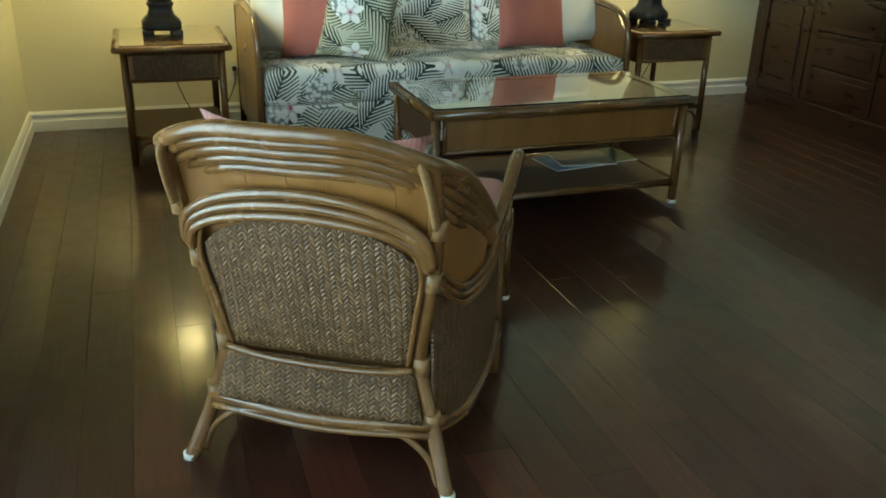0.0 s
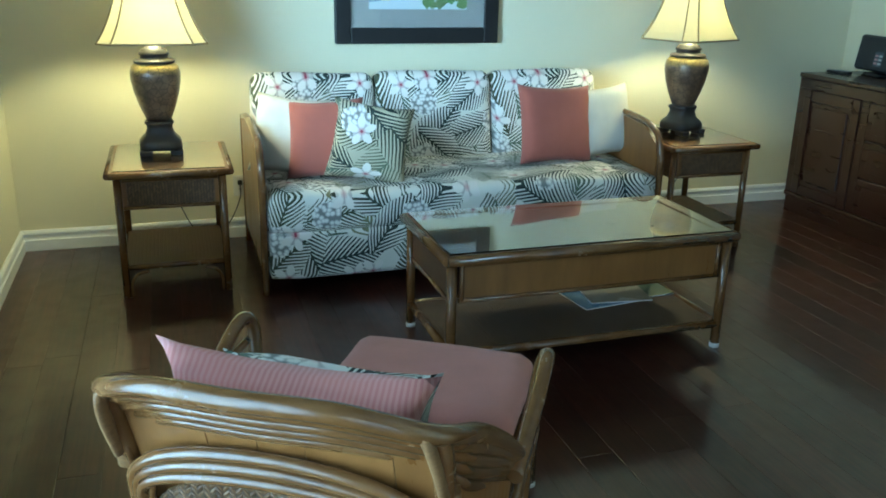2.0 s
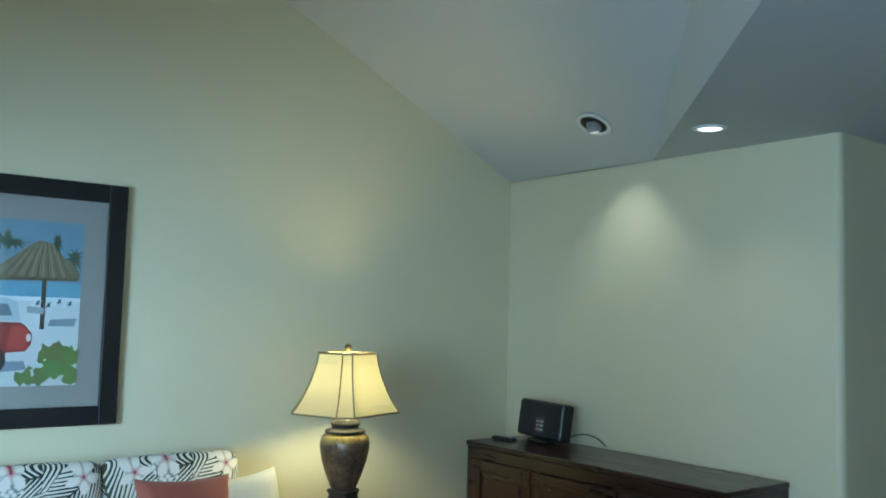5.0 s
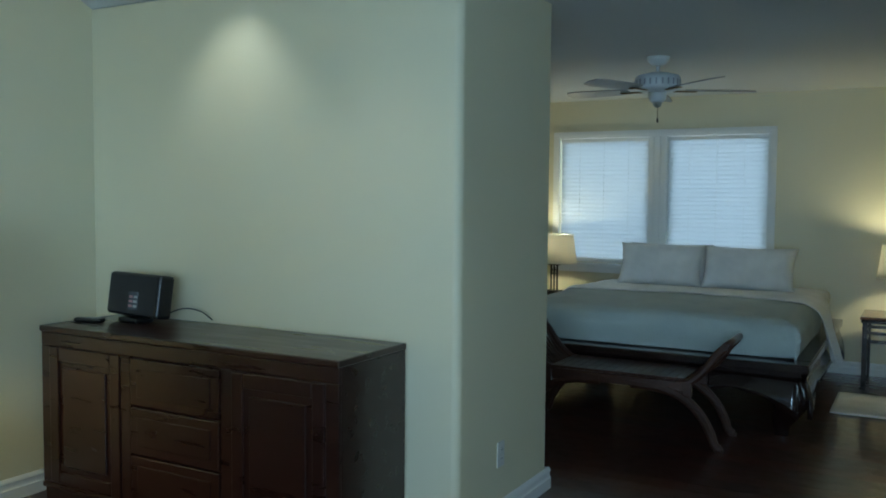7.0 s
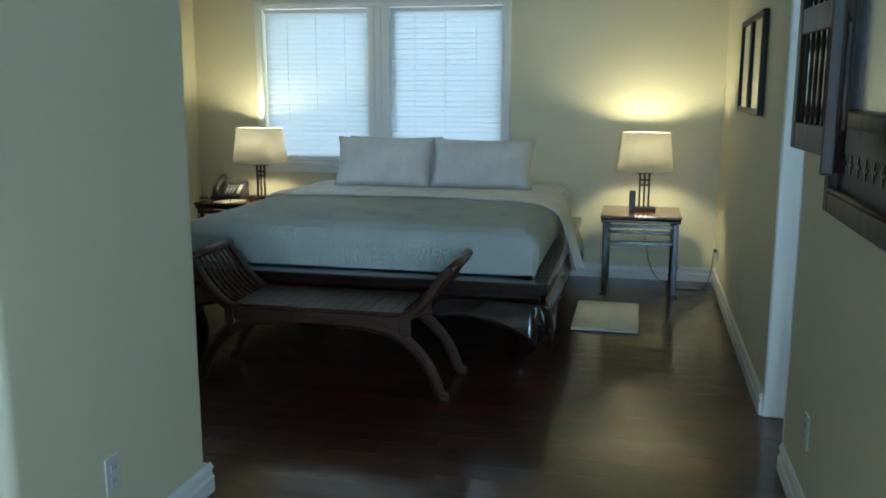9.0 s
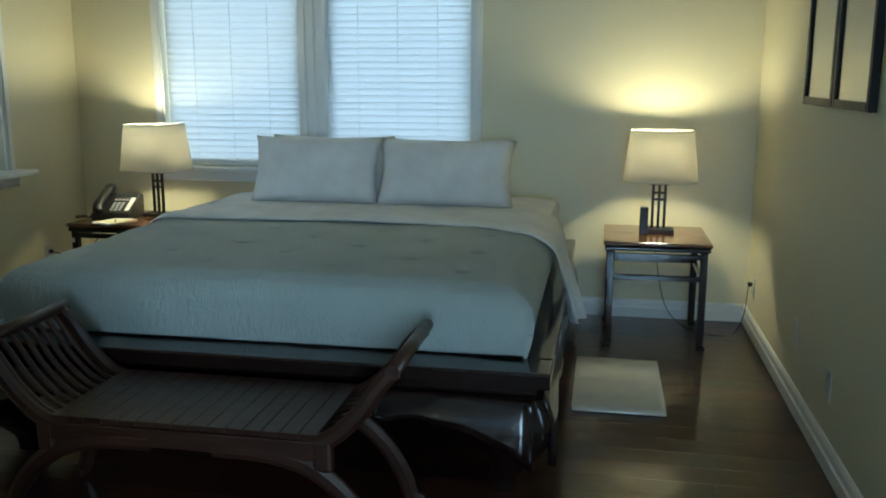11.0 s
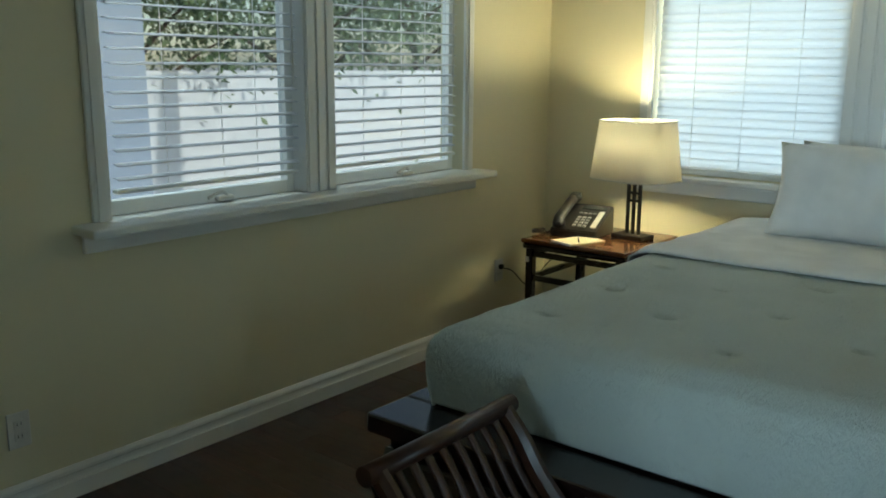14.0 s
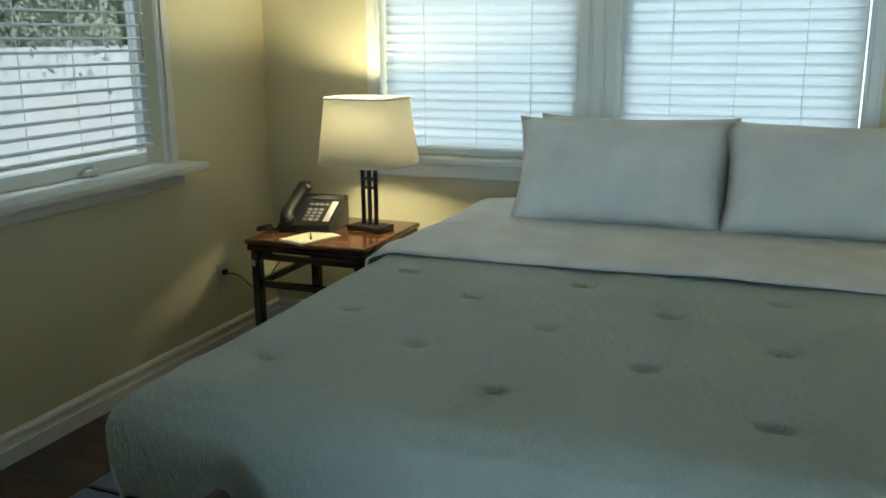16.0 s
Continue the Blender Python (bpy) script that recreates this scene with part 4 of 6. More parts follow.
def coffee_table():
    t = thing("coffee_table", "long rattan coffee table with glass top and lower shelf", "table", 1.84, 3.565, 0, 0.7)
    w, d, h = 0.588, 0.285, 0.49
    for sy in (-1, 1):
        part("top_rail", tube([(-w, sy * d, h - 0.022), (w, sy * d, h - 0.022)], 0.019, 10), RATTAN, t)
        part("top_border", box(-w + 0.01, w - 0.01, sy * (d - 0.03) - 0.03, sy * (d - 0.03) + 0.03, h - 0.018, h - 0.005, 0.004), RATTAN_PANEL, t)
    for sx in (-1, 1):
        part("top_rail", tube([(sx * w, -d, h - 0.022), (sx * w, d, h - 0.022)], 0.019, 10), RATTAN, t)
        part("top_border", box(sx * (w - 0.03) - 0.03, sx * (w - 0.03) + 0.03, -d + 0.061, d - 0.061, h - 0.018, h - 0.005, 0.004), RATTAN_PANEL, t)
        side = part("side_apron", box(sx * (w - 0.03) - 0.006, sx * (w - 0.03) + 0.006, -d + 0.05, d - 0.05, 0.305, h - 0.03, 0.003), WICKER_SIDE, t, "woven rattan side panel")
        part("apron_bead", tube([(sx * (w - 0.022), -d + 0.05, 0.307), (sx * (w - 0.022), d - 0.05, 0.307)], 0.009, 8), RATTAN, side)
        for sy in (-1, 1):
            lx, ly = sx * (w - 0.025), sy * (d - 0.025)
            part("leg", tube([(lx, ly, 0), (lx, ly, h - 0.03)], 0.019, 12), RATTAN, t)
            part("foot_cap", lathe([(0.0, 0.0), (0.0196, 0.0), (0.0196, 0.018), (0.0, 0.019)], 12, cx=lx, cy=ly), WHITE_PLASTIC, t, "pale plastic foot cap")
    part("tabletop", box(-w + 0.055, w - 0.055, -d + 0.055, d - 0.055, h - 0.03, h - 0.012, 0.002), RATTAN_PANEL, t)
    part("glass_top", box(-w + 0.012, w - 0.012, -d + 0.012, d - 0.012, h - 0.0045, h + 0.002, 0.001, 1), TABLE_GLASS, t, "clear glass top").visible_shadow = False
    for sy in (-1, 1):
        ap = part("apron", box(-w + 0.055, w - 0.055, sy * (d - 0.03) - 0.006, sy * (d - 0.03) + 0.006, 0.305, h - 0.03, 0.003), RATTAN_PANEL, t, "rattan veneer apron")
        for zz in (0.309, h - 0.046):
            part("apron_bead", tube([(-w + 0.05, sy * (d - 0.021), zz), (w - 0.05, sy * (d - 0.021), zz)], 0.008, 8), RATTAN, ap)
        for sx in (-1, 1):
            part("apron_bead", tube([(sx * (w - 0.062), sy * (d - 0.021), 0.309), (sx * (w - 0.062), sy * (d - 0.021), h - 0.046)], 0.008, 8), RATTAN, ap)
        part("shelf_rail", tube([(-w + 0.02, sy * (d - 0.025), 0.10), (w - 0.02, sy * (d - 0.025), 0.10)], 0.017, 10), RATTAN, t)
    for sx in (-1, 1):
        part("shelf_rail", tube([(sx * (w - 0.025), -d + 0.02, 0.10), (sx * (w - 0.025), d - 0.02, 0.10)], 0.017, 10), RATTAN, t)
    part("shelf", box(-w + 0.04, w - 0.04, -d + 0.04, d - 0.04, 0.095, 0.111, 0.002), WICKER_TOP, t, "woven rattan lower shelf")
    return t


coffee_table()


def magazine(x, y, z, w, d, turn, cover, label):
    m = thing("magazine", label, "magazine", x, y, z, turn, group="magazines on the shelf")
    part("pages", box(-w / 2, w / 2, -d / 2, d / 2, 0.0005, 0.006, 0.001, 1), TRIM, m)
    part("cover", box(-w / 2 - 0.001, w / 2 + 0.001, -d / 2 - 0.001, d / 2 + 0.001, 0.0062, 0.0072, 0), cover, m)
    return m


BLUE_COVER = paint("blue_cover", (0.16, 0.30, 0.48), 0.25, 0.05, 0.5)
SAND_COVER = paint("sand_cover", (0.45, 0.38, 0.25), 0.25, 0.05, 0.6)
GREEN_COVER = paint("green_cover", (0.20, 0.26, 0.15), 0.25, 0.05, 0.7)
magazine(2.06, 3.66, 0.1115, 0.27, 0.21, 8, BLUE_COVER, "magazine with a pale blue cover lying on the shelf")
magazine(2.25, 3.70, 0.1115, 0.20, 0.27, -84, GREEN_COVER, "magazine with a green and white cover lying on the shelf")
magazine(2.13, 3.665, 0.1190, 0.27, 0.20, -6, SAND_COVER, "glossy magazine with a beach coloured cover")


def picture():
    t = thing("framed_picture", "black framed beach print with surfboard, red van and thatched huts", "picture", 1.69, W_Y - 0.004, 1.03)
    w, h, b = 0.4555, 1.08, 0.083
    for name, x0, x1, z0, z1 in (("frame_side", -w, -w + b, 0, h), ("frame_side", w - b, w, 0, h), ("frame_rail", -w + b, w - b, 0, b), ("frame_rail", -w + b, w - b, h - b, h)):
        part(name, box(x0, x1, -0.034, 0, z0, z1, 0.006), FRAME_BLACK, t)
    part("mat_board", box(-w + b, w - b, -0.016, -0.006, b, h - b, 0), paint("grey_mat_board", (0.23, 0.215, 0.20), 0.8, 0.1), t, "grey mat board")
    part("glazing", box(-w + b, w - b, -0.0245, -0.022, b, h - b, 0), WINDOW_GLASS, t).visible_shadow = False
    u0, u1, v0, v1 = -0.272, 0.272, 0.178, 0.892
    pic = part("print", box(u0, u1, -0.0175, -0.0162, v0, v1, 0), paint("print_sky", (0.17, 0.27, 0.36), 0.5, 0.02, 0.5), t, "printed beach scene")
    bw, bh = u1 - u0, v1 - v0
    layer = [0]

    def shape(name, pts, colour):
        layer[0] += 1
        y = -0.0178 - 0.00008 * layer[0]
        out = bmesh.new()
        out.faces.new([out.verts.new((u0 + a * bw, y, v0 + c * bh)) for a, c in pts])
        m = paint("ink_" + name, colour, 0.5, 0.02, 0.25)
        return part(name, out, m, pic)

    def round_shape(name, ca, cc, ra, rc, colour, n=14, wob=0.0):
        rng = random.Random(int(ca * 1000 + cc * 77))
        return shape(name, [(min(1, max(0, ca + ra * math.cos(2 * math.pi * k / n) * (1 + wob * rng.uniform(-1, 1)))), min(1, max(0, cc + rc * math.sin(2 * math.pi * k / n) * (1 + wob * rng.uniform(-1, 1))))) for k in range(n)], colour)

    def palm(ca, cc, ra, rc):
        shape("palm", [(min(1, max(0, ca + ra * (1 if k % 2 else 0.38) * math.cos(2 * math.pi * k / 22))), min(1, max(0, cc + rc * (1 if k % 2 else 0.38) * math.sin(2 * math.pi * k / 22) - (0.012 if k % 2 else 0)))) for k in range(22)], (0.035, 0.06, 0.035))

    shape("sand", [(0, 0), (1, 0), (1, 0.56), (0, 0.56)], (0.55, 0.57, 0.58))
    shape("sea", [(0, 0.52), (1, 0.52), (1, 0.62), (0, 0.62)], (0.14, 0.30, 0.40))
    shape("surf", [(0, 0.51), (1, 0.51), (1, 0.535), (0, 0.54)], (0.62, 0.66, 0.68))
    for ca, cc, ra, rc in ((0.36, 0.87, 0.13, 0.05), (0.48, 0.86, 0.10, 0.04), (0.43, 0.88, 0.035, 0.09), (0.80, 0.87, 0.04, 0.09), (0.94, 0.78, 0.07, 0.08), (0.05, 0.92, 0.08, 0.08)):
        palm(ca, cc, ra * 1.25, rc * 1.1)
    shape("thatch", [(0.0, 0.62), (0.36, 0.64), (0.34, 0.74), (0.14, 0.85), (0.0, 0.84)], (0.17, 0.135, 0.08))
    shape("thatch", [(0.30, 0.63), (0.97, 0.64), (0.99, 0.69), (0.74, 0.87), (0.66, 0.88), (0.40, 0.73)], (0.17, 0.14, 0.085))
    shape("thatch_edge", [(0.30, 0.63), (0.97, 0.64), (0.97, 0.66), (0.30, 0.655)], (0.11, 0.085, 0.05))
    for k in range(14):
        a = 0.36 + 0.042 * k
        shape("thatch_strand", [(a, 0.655), (a + 0.012, 0.655), (0.70 + (a - 0.66) * 0.32, 0.86), (0.695 + (a - 0.66) * 0.32, 0.86)], (0.10, 0.08, 0.05) if k % 2 else (0.26, 0.22, 0.14))
    for k in range(9):
        shape("beach_chair", [(0.62 + 0.04 * k, 0.475 + 0.012 * (k % 3)), (0.65 + 0.04 * k, 0.475 + 0.012 * (k % 3)), (0.652 + 0.04 * k, 0.505 + 0.012 * (k % 3)), (0.635 + 0.04 * k, 0.50 + 0.012 * (k % 3))], (0.08, 0.10, 0.12) if k % 2 else (0.62, 0.64, 0.66))
    shape("hut_post", [(0.70, 0.34), (0.735, 0.34), (0.735, 0.64), (0.70, 0.64)], (0.06, 0.05, 0.04))
    shape("lounger", [(0.76, 0.36), (0.96, 0.36), (0.98, 0.41), (0.78, 0.40)], (0.20, 0.25, 0.30))
    shape("lounger", [(0.60, 0.44), (0.72, 0.43), (0.73, 0.47), (0.60, 0.48)], (0.30, 0.34, 0.38))
    shape("van_roof", [(0.0, 0.39), (0.56, 0.39), (0.53, 0.50), (0.46, 0.525), (0.0, 0.53)], (0.42, 0.48, 0.52))
    shape("van_window", [(0.30, 0.42), (0.50, 0.42), (0.46, 0.49), (0.30, 0.49)], (0.12, 0.16, 0.20))
    shape("van_window", [(0.0, 0.42), (0.08, 0.42), (0.08, 0.48), (0.0, 0.48)], (0.10, 0.13, 0.15))
    shape("van_body", [(0.0, 0.18), (0.40, 0.18), (0.60, 0.20), (0.645, 0.25), (0.65, 0.31), (0.60, 0.36), (0.56, 0.38), (0.0, 0.385)], (0.20, 0.022, 0.018))
    shape("van_front", [(0.46, 0.22), (0.62, 0.22), (0.64, 0.30), (0.60, 0.355), (0.50, 0.36)], (0.33, 0.045, 0.035))
    shape("bumper", [(0.46, 0.17), (0.63, 0.185), (0.66, 0.21), (0.47, 0.20)], (0.55, 0.57, 0.58))
    round_shape("headlight", 0.625, 0.29, 0.018, 0.024, (0.6, 0.6, 0.56))
    shape("van_shadow", [(0.0, 0.05), (0.62, 0.10), (0.60, 0.15), (0.0, 0.14)], (0.20, 0.24, 0.30))
    round_shape("wheel", 0.375, 0.155, 0.095, 0.078, (0.02, 0.02, 0.022), 20)
    round_shape("hubcap", 0.375, 0.155, 0.05, 0.042, (0.42, 0.44, 0.46), 18)
    for ca, cc in ((0.62, 0.05), (0.72, 0.06), (0.80, 0.10), (0.90, 0.12), (0.95, 0.06), (0.77, 0.20), (0.86, 0.20), (0.96, 0.18)):
        round_shape("shrub", ca, cc, 0.075, 0.055, (0.10 + 0.06 * ((ca * 10) % 1), 0.15 + 0.07 * ((ca * 7) % 1), 0.05), 18, 0.5)
    shape("surfboard", [(0.12, 0.06), (0.21, 0.06), (0.245, 0.25), (0.25, 0.55), (0.225, 0.78), (0.17, 0.845), (0.115, 0.78), (0.085, 0.55), (0.09, 0.25)], (0.58, 0.54, 0.40))
    for a in (0.135, 0.20):
        shape("board_stripe", [(a, 0.07), (a + 0.012, 0.07), (a + 0.014, 0.80), (a + 0.002, 0.80)], (0.24, 0.19, 0.11))
    shape("board_mark", [(0.13, 0.715), (0.21, 0.715), (0.20, 0.725), (0.14, 0.725)], (0.10, 0.08, 0.05))
    return t


picture()


def credenza():
    t = thing("credenza", "reddish dark wooden sideboard with two panelled doors and drawers", "sideboard", P_X - 0.253, 4.185, 0)
    d, w, h = 0.235, 0.845, 0.86
    part("cabinet_top", box(-d - 0.006, d, -w - 0.006, w + 0.006, h - 0.028, h, 0.006), CREDENZA, t)
    part("body", box(-d + 0.022, d, -w, w, 0.10, h - 0.029, 0.003), CREDENZA, t)
    part("plinth", box(-d + 0.006, d - 0.02, -w + 0.006, w - 0.006, 0, 0.10, 0.005), CREDENZA, t)
    part("plinth_moulding", box(-d - 0.004, -d + 0.021, -w - 0.004, w + 0.004, 0.10, 0.13, 0.008), CREDENZA, t)
    f0, f1 = -d + 0.002, -d + 0.021
    part("top_rail", box(f0, f1, -w, w, h - 0.09, h - 0.03, 0.003), CREDENZA, t)
    for y in (-w + 0.03, -0.29, 0.29, w - 0.03):
        part("stile", box(f0, f1, y - 0.03, y + 0.03, 0.131, h - 0.091, 0.003), CREDENZA, t)
    for c in (-0.5525, 0.5525):
        door_ = part("door", box(f0 + 0.004, f1, c - 0.231, c + 0.231, 0.132, h - 0.092, 0.002), CREDENZA, t)
        for y0, y1, z0, z1 in ((c - 0.231, c - 0.171, 0.133, h - 0.093), (c + 0.171, c + 0.231, 0.133, h - 0.093), (c - 0.170, c + 0.170, 0.133, 0.193), (c - 0.170, c + 0.170, h - 0.155, h - 0.093)):
            part("door_frame", box(f0 - 0.008, f0 + 0.0035, y0, y1, z0, z1, 0.005), CREDENZA, door_)
        part("raised_panel", box(f0 - 0.006, f0 + 0.0035, c - 0.14, c + 0.14, 0.222, h - 0.185, 0.012, 3), CREDENZA, door_)
    for k in range(3):
        z0 = 0.135 + k * 0.212
        dr = part("drawer", box(f0 - 0.006, f1, -0.255, 0.255, z0, z0 + 0.204, 0.005), CREDENZA, t)
        part("drawer_lip", box(f0 - 0.012, f0 - 0.0065, -0.21, 0.21, z0 + 0.04, z0 + 0.165, 0.005), CREDENZA, dr)
    return t


credenza()


def radio():
    t = thing("tabletop_speaker", "black tabletop speaker with small display standing on the sideboard", "speaker", 4.37, 4.75, 0.8605, -8)
    part("foot", box(-0.06, 0.04, -0.075, 0.075, 0, 0.022, 0.008), BLACK_PLASTIC, t)
    body = box(-0.042, 0.042, -0.205, 0.205, 0.0, 0.205, 0.018, 3)
    o = part("body", body, BLACK_PLASTIC, t)
    o.matrix_local = pose(0, 0, 0.024, 0, 8)
    part("grille", box(-0.0455, -0.0425, -0.19, 0.19, 0.012, 0.193, 0.0012, 1), cloth("black_grille", (0.012, 0.012, 0.013), 2200), o, "black cloth grille")
    part("display", box(-0.048, -0.0458, -0.055, 0.02, 0.03, 0.115, 0.001, 1), plastic("grey_display", (0.10, 0.11, 0.13), 0.2), o, "small grey display panel")
    for k in range(3):
        part("display_bar", box(-0.0488, -0.0481, -0.05, -0.022, 0.042 + 0.022 * k, 0.054 + 0.022 * k, 0), GREY_PLASTIC, o)
        part("display_bar", box(-0.0488, -0.0481, -0.014, 0.014, 0.042 + 0.022 * k, 0.054 + 0.022 * k, 0), plastic("rose_print", (0.35, 0.18, 0.2), 0.4), o)
    cord = part("power_cord", tube([(4.40, 4.60, 0.90), (4.44, 4.52, 0.93), (4.49, 4.46, 0.915), (4.525, 4.42, 0.872)], 0.003, 6), BLACK_PLASTIC)
    tagged(cord, "black power cord behind the tabletop speaker", "cord")
    r = thing("remote_control", "black remote control lying on the sideboard", "remote", 4.24, 4.93, 0.8605, 14)
    part("body", box(-0.022, 0.022, -0.075, 0.075, 0, 0.018, 0.007), BLACK_PLASTIC, r)
    for k in range(4):
        for j in (-1, 0, 1):
            part("button", box(j * 0.012 - 0.004, j * 0.012 + 0.004, -0.05 + k * 0.022, -0.04 + k * 0.022, 0.018, 0.0195, 0), GREY_PLASTIC, r)


radio()


def rattan_chair():
    t = thing("armchair", "honey rattan barrel armchair with herringbone woven back", "armchair", 0.517, 1.833, 0, -31.1)
    L = 0.013
    for sx in (-1, 1):
        # rear leg and post: splayed foot, upright, then leaning out to the rim
        post_line = [(sx * 0.315, -0.015, 0.0), (sx * 0.285, 0.02, 0.09), (sx * 0.262, 0.04, 0.17), (sx * 0.232, 0.05, 0.30), (sx * 0.25, 0.03, 0.45), (sx * 0.272, 0.0, 0.60), (sx * 0.278, -0.045, 0.74), (sx * 0.276, -0.065, 0.80)]
        rear = part("rear_leg", tube(post_line, 0.0185, 12), RATTAN, t)
        part("foot_cap", lathe([(0.0, 0.0), (0.018, 0.0), (0.018, 0.014), (0.0, 0.015)], 12, cx=sx * 0.316, cy=-0.015), WHITE_PLASTIC, rear, "white plastic glide")
        for zc, yc, xc in ((0.165, 0.04, 0.262), (0.30, 0.05, 0.234), (0.525, 0.015, 0.262), (0.655, -0.015, 0.279)):
            part("binding", tube([(sx * xc, yc, zc - 0.022), (sx * (xc + 0.002), yc - 0.002, zc + 0.022)], 0.0202, 12), RATTAN_BIND, rear)
        part("corner_brace", tube([(sx * 0.288, 0.005, 0.015), (sx * 0.262, 0.012, 0.08), (sx * 0.20, 0.012, 0.132), (sx * 0.10, 0.01, 0.146)], 0.0085, 8), RATTAN, rear)
        # front leg
        fl = part("front_leg", tube([(sx * 0.325, 0.575, 0.0), (sx * 0.322, 0.57, 0.30), (sx * 0.330, 0.565, 0.50)], 0.017, 10), RATTAN, t)
        part("foot_cap", lathe([(0.0, 0.0), (0.016, 0.0), (0.016, 0.014), (0.0, 0.015)], 12, cx=sx * 0.325, cy=0.575), WHITE_PLASTIC, fl)
        # side: woven panel, curved bottom rail
        side = part("side_panel", tube_panel(sx), WICKER_SIDE, t, "woven rattan side")
        part("side_rail", tube([(sx * 0.27, 0.05, 0.155), (sx * 0.31, 0.2, 0.11), (sx * 0.328, 0.4, 0.115), (sx * 0.325, 0.565, 0.17)], 0.014, 8), RATTAN, side)
        part("side_rail", tube([(sx * 0.262, 0.035, 0.13), (sx * 0.305, 0.2, 0.085), (sx * 0.325, 0.4, 0.088), (sx * 0.322, 0.56, 0.14)], 0.009, 8), RATTAN, side)
        # wing panel above the weave
        wing = part("wing_panel", ruled([(sx * 0.283, -0.015, 0.685), (sx * 0.320, 0.10, 0.625), (sx * 0.338, 0.26, 0.53)], [(sx * 0.268, 0.02, 0.545), (sx * 0.305, 0.12, 0.475), (sx * 0.335, 0.24, 0.47)]), RATTAN_PANEL, t, "rattan veneer wing panel")
        for k in range(3):
            part("wing_bead", tube([(sx * (0.268 + 0.006), 0.02, 0.545 - 0.018 * k), (sx * 0.311, 0.12, 0.472 - 0.02 * k), (sx * 0.343, 0.25, 0.478 - 0.02 * k), (sx * 0.35, 0.34, 0.54 - 0.02 * k)], 0.0085, 8), RATTAN, wing)
        # arm: paddle of poles rising to a rounded front
        arm = part("arm", tube([(sx * 0.345, 0.25, 0.545), (sx * 0.352, 0.38, 0.575), (sx * 0.36, 0.52, 0.635), (sx * 0.358, 0.585, 0.645), (sx * 0.345, 0.60, 0.61), (sx * 0.333, 0.575, 0.52), (sx * 0.328, 0.565, 0.45)], 0.017, 10), RATTAN, t)
        for k in range(4):
            part("arm_slat", tube([(sx * 0.343, 0.28 + 0.03 * k, 0.52 - 0.02 * k), (sx * 0.35, 0.44 + 0.02 * k, 0.578 - 0.03 * k), (sx * 0.345, 0.565, 0.60 - 0.04 * k)], 0.009, 8), RATTAN, arm)
        # binding over the rim at the post
        part("rim_binding", tube([(sx * 0.255, -0.094, 0.824), (sx * 0.268, -0.090, 0.79), (sx * 0.276, -0.070, 0.74), (sx * 0.281, -0.035, 0.665)], 0.0145, 10, flat=0.6), RATTAN_BIND, t)
    # rim: five poles swept round the back and down along the sides
    for k in range(5):
        o = 0.0 - k * 0.024
        y = -0.150 + 0.020 * k
        rx = 0.292 - 0.005 * k
        line = [(-rx - 0.05, 0.30, 0.565 + o * 0.5), (-rx - 0.042, 0.17, 0.665 + o * 0.85), (-rx - 0.022, 0.04, 0.752 + o), (-rx * 0.92, y + 0.07, 0.808 + o), (-rx * 0.5, y + 0.006, 0.857 + o), (0, y - 0.006, 0.862 + o),
                (rx * 0.5, y + 0.006, 0.857 + o), (rx * 0.92, y + 0.07, 0.808 + o), (rx + 0.022, 0.04, 0.752 + o), (rx + 0.042, 0.17, 0.665 + o * 0.85), (rx + 0.05, 0.30, 0.565 + o * 0.5)]
        part("rim_pole", tube(line, L + (0.004 if k == 0 else 0), 10, 8), RATTAN, t)
    # veneer band under the rim, in leaves
    def back_y(z):
        return 0.05 - 0.02 * max(0, z - 0.3) / 0.15 if z < 0.45 else 0.03 - 0.30 * (z - 0.45) ** 1.15
    cuts = [-0.262, -0.11, -0.02, 0.06, 0.20, 0.270]
    for a, b in zip(cuts, cuts[1:]):
        bm = bmesh.new()
        quad = []
        for x in (a + 0.0008, b - 0.0008):
            for z in (0.555, 0.66, 0.765):
                quad.append(Vector((x, back_y(z) + 0.004 - 0.02 * (1 - (x / 0.28) ** 2), z)))
        top = [bm.verts.new(v) for v in quad]
        bot = [bm.verts.new(v + Vector((0, 0.008, 0))) for v in quad]
        for k in range(2):
            bm.faces.new((top[k], top[k + 1], top[k + 4], top[k + 3]))
            bm.faces.new((bot[k], bot[k + 3], bot[k + 4], bot[k + 1]))
        for k, m in ((0, 3), (2, 5)):
            bm.faces.new((top[k], top[m], bot[m], bot[k]))
        for k in (0, 1, 3, 4):
            bm.faces.new((top[k], top[k + 1], bot[k + 1], bot[k]))
        part("band_leaf", bm, RATTAN_PANEL, t, "", False)
    # herringbone back panel under an arch, bulging a little
    bm = bmesh.new()
    n = 16
    rows = []
    for k in range(n + 1):
        z = 0.30 + 0.355 * k / n
        f = (z - 0.30) / 0.355
        half = (0.212 + 0.045 * f) * (1 - max(0, (f - 0.62) / 0.38) ** 2.6 * 0.86)
        rows.append([bm.verts.new((half * (2 * i / n - 1), back_y(z) - 0.016 - 0.018 * (1 - (2 * i / n - 1) ** 2) * math.sin(math.pi * min(1, f * 0.9 + 0.05)), z)) for i in range(n + 1)])
    for a, b in zip(rows, rows[1:]):
        for i in range(n):
            bm.faces.new((a[i], a[i + 1], b[i + 1], b[i])).smooth = True
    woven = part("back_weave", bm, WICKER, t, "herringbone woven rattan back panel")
    mod = woven.modifiers.new("thickness", "SOLIDIFY")
    mod.thickness = 0.006
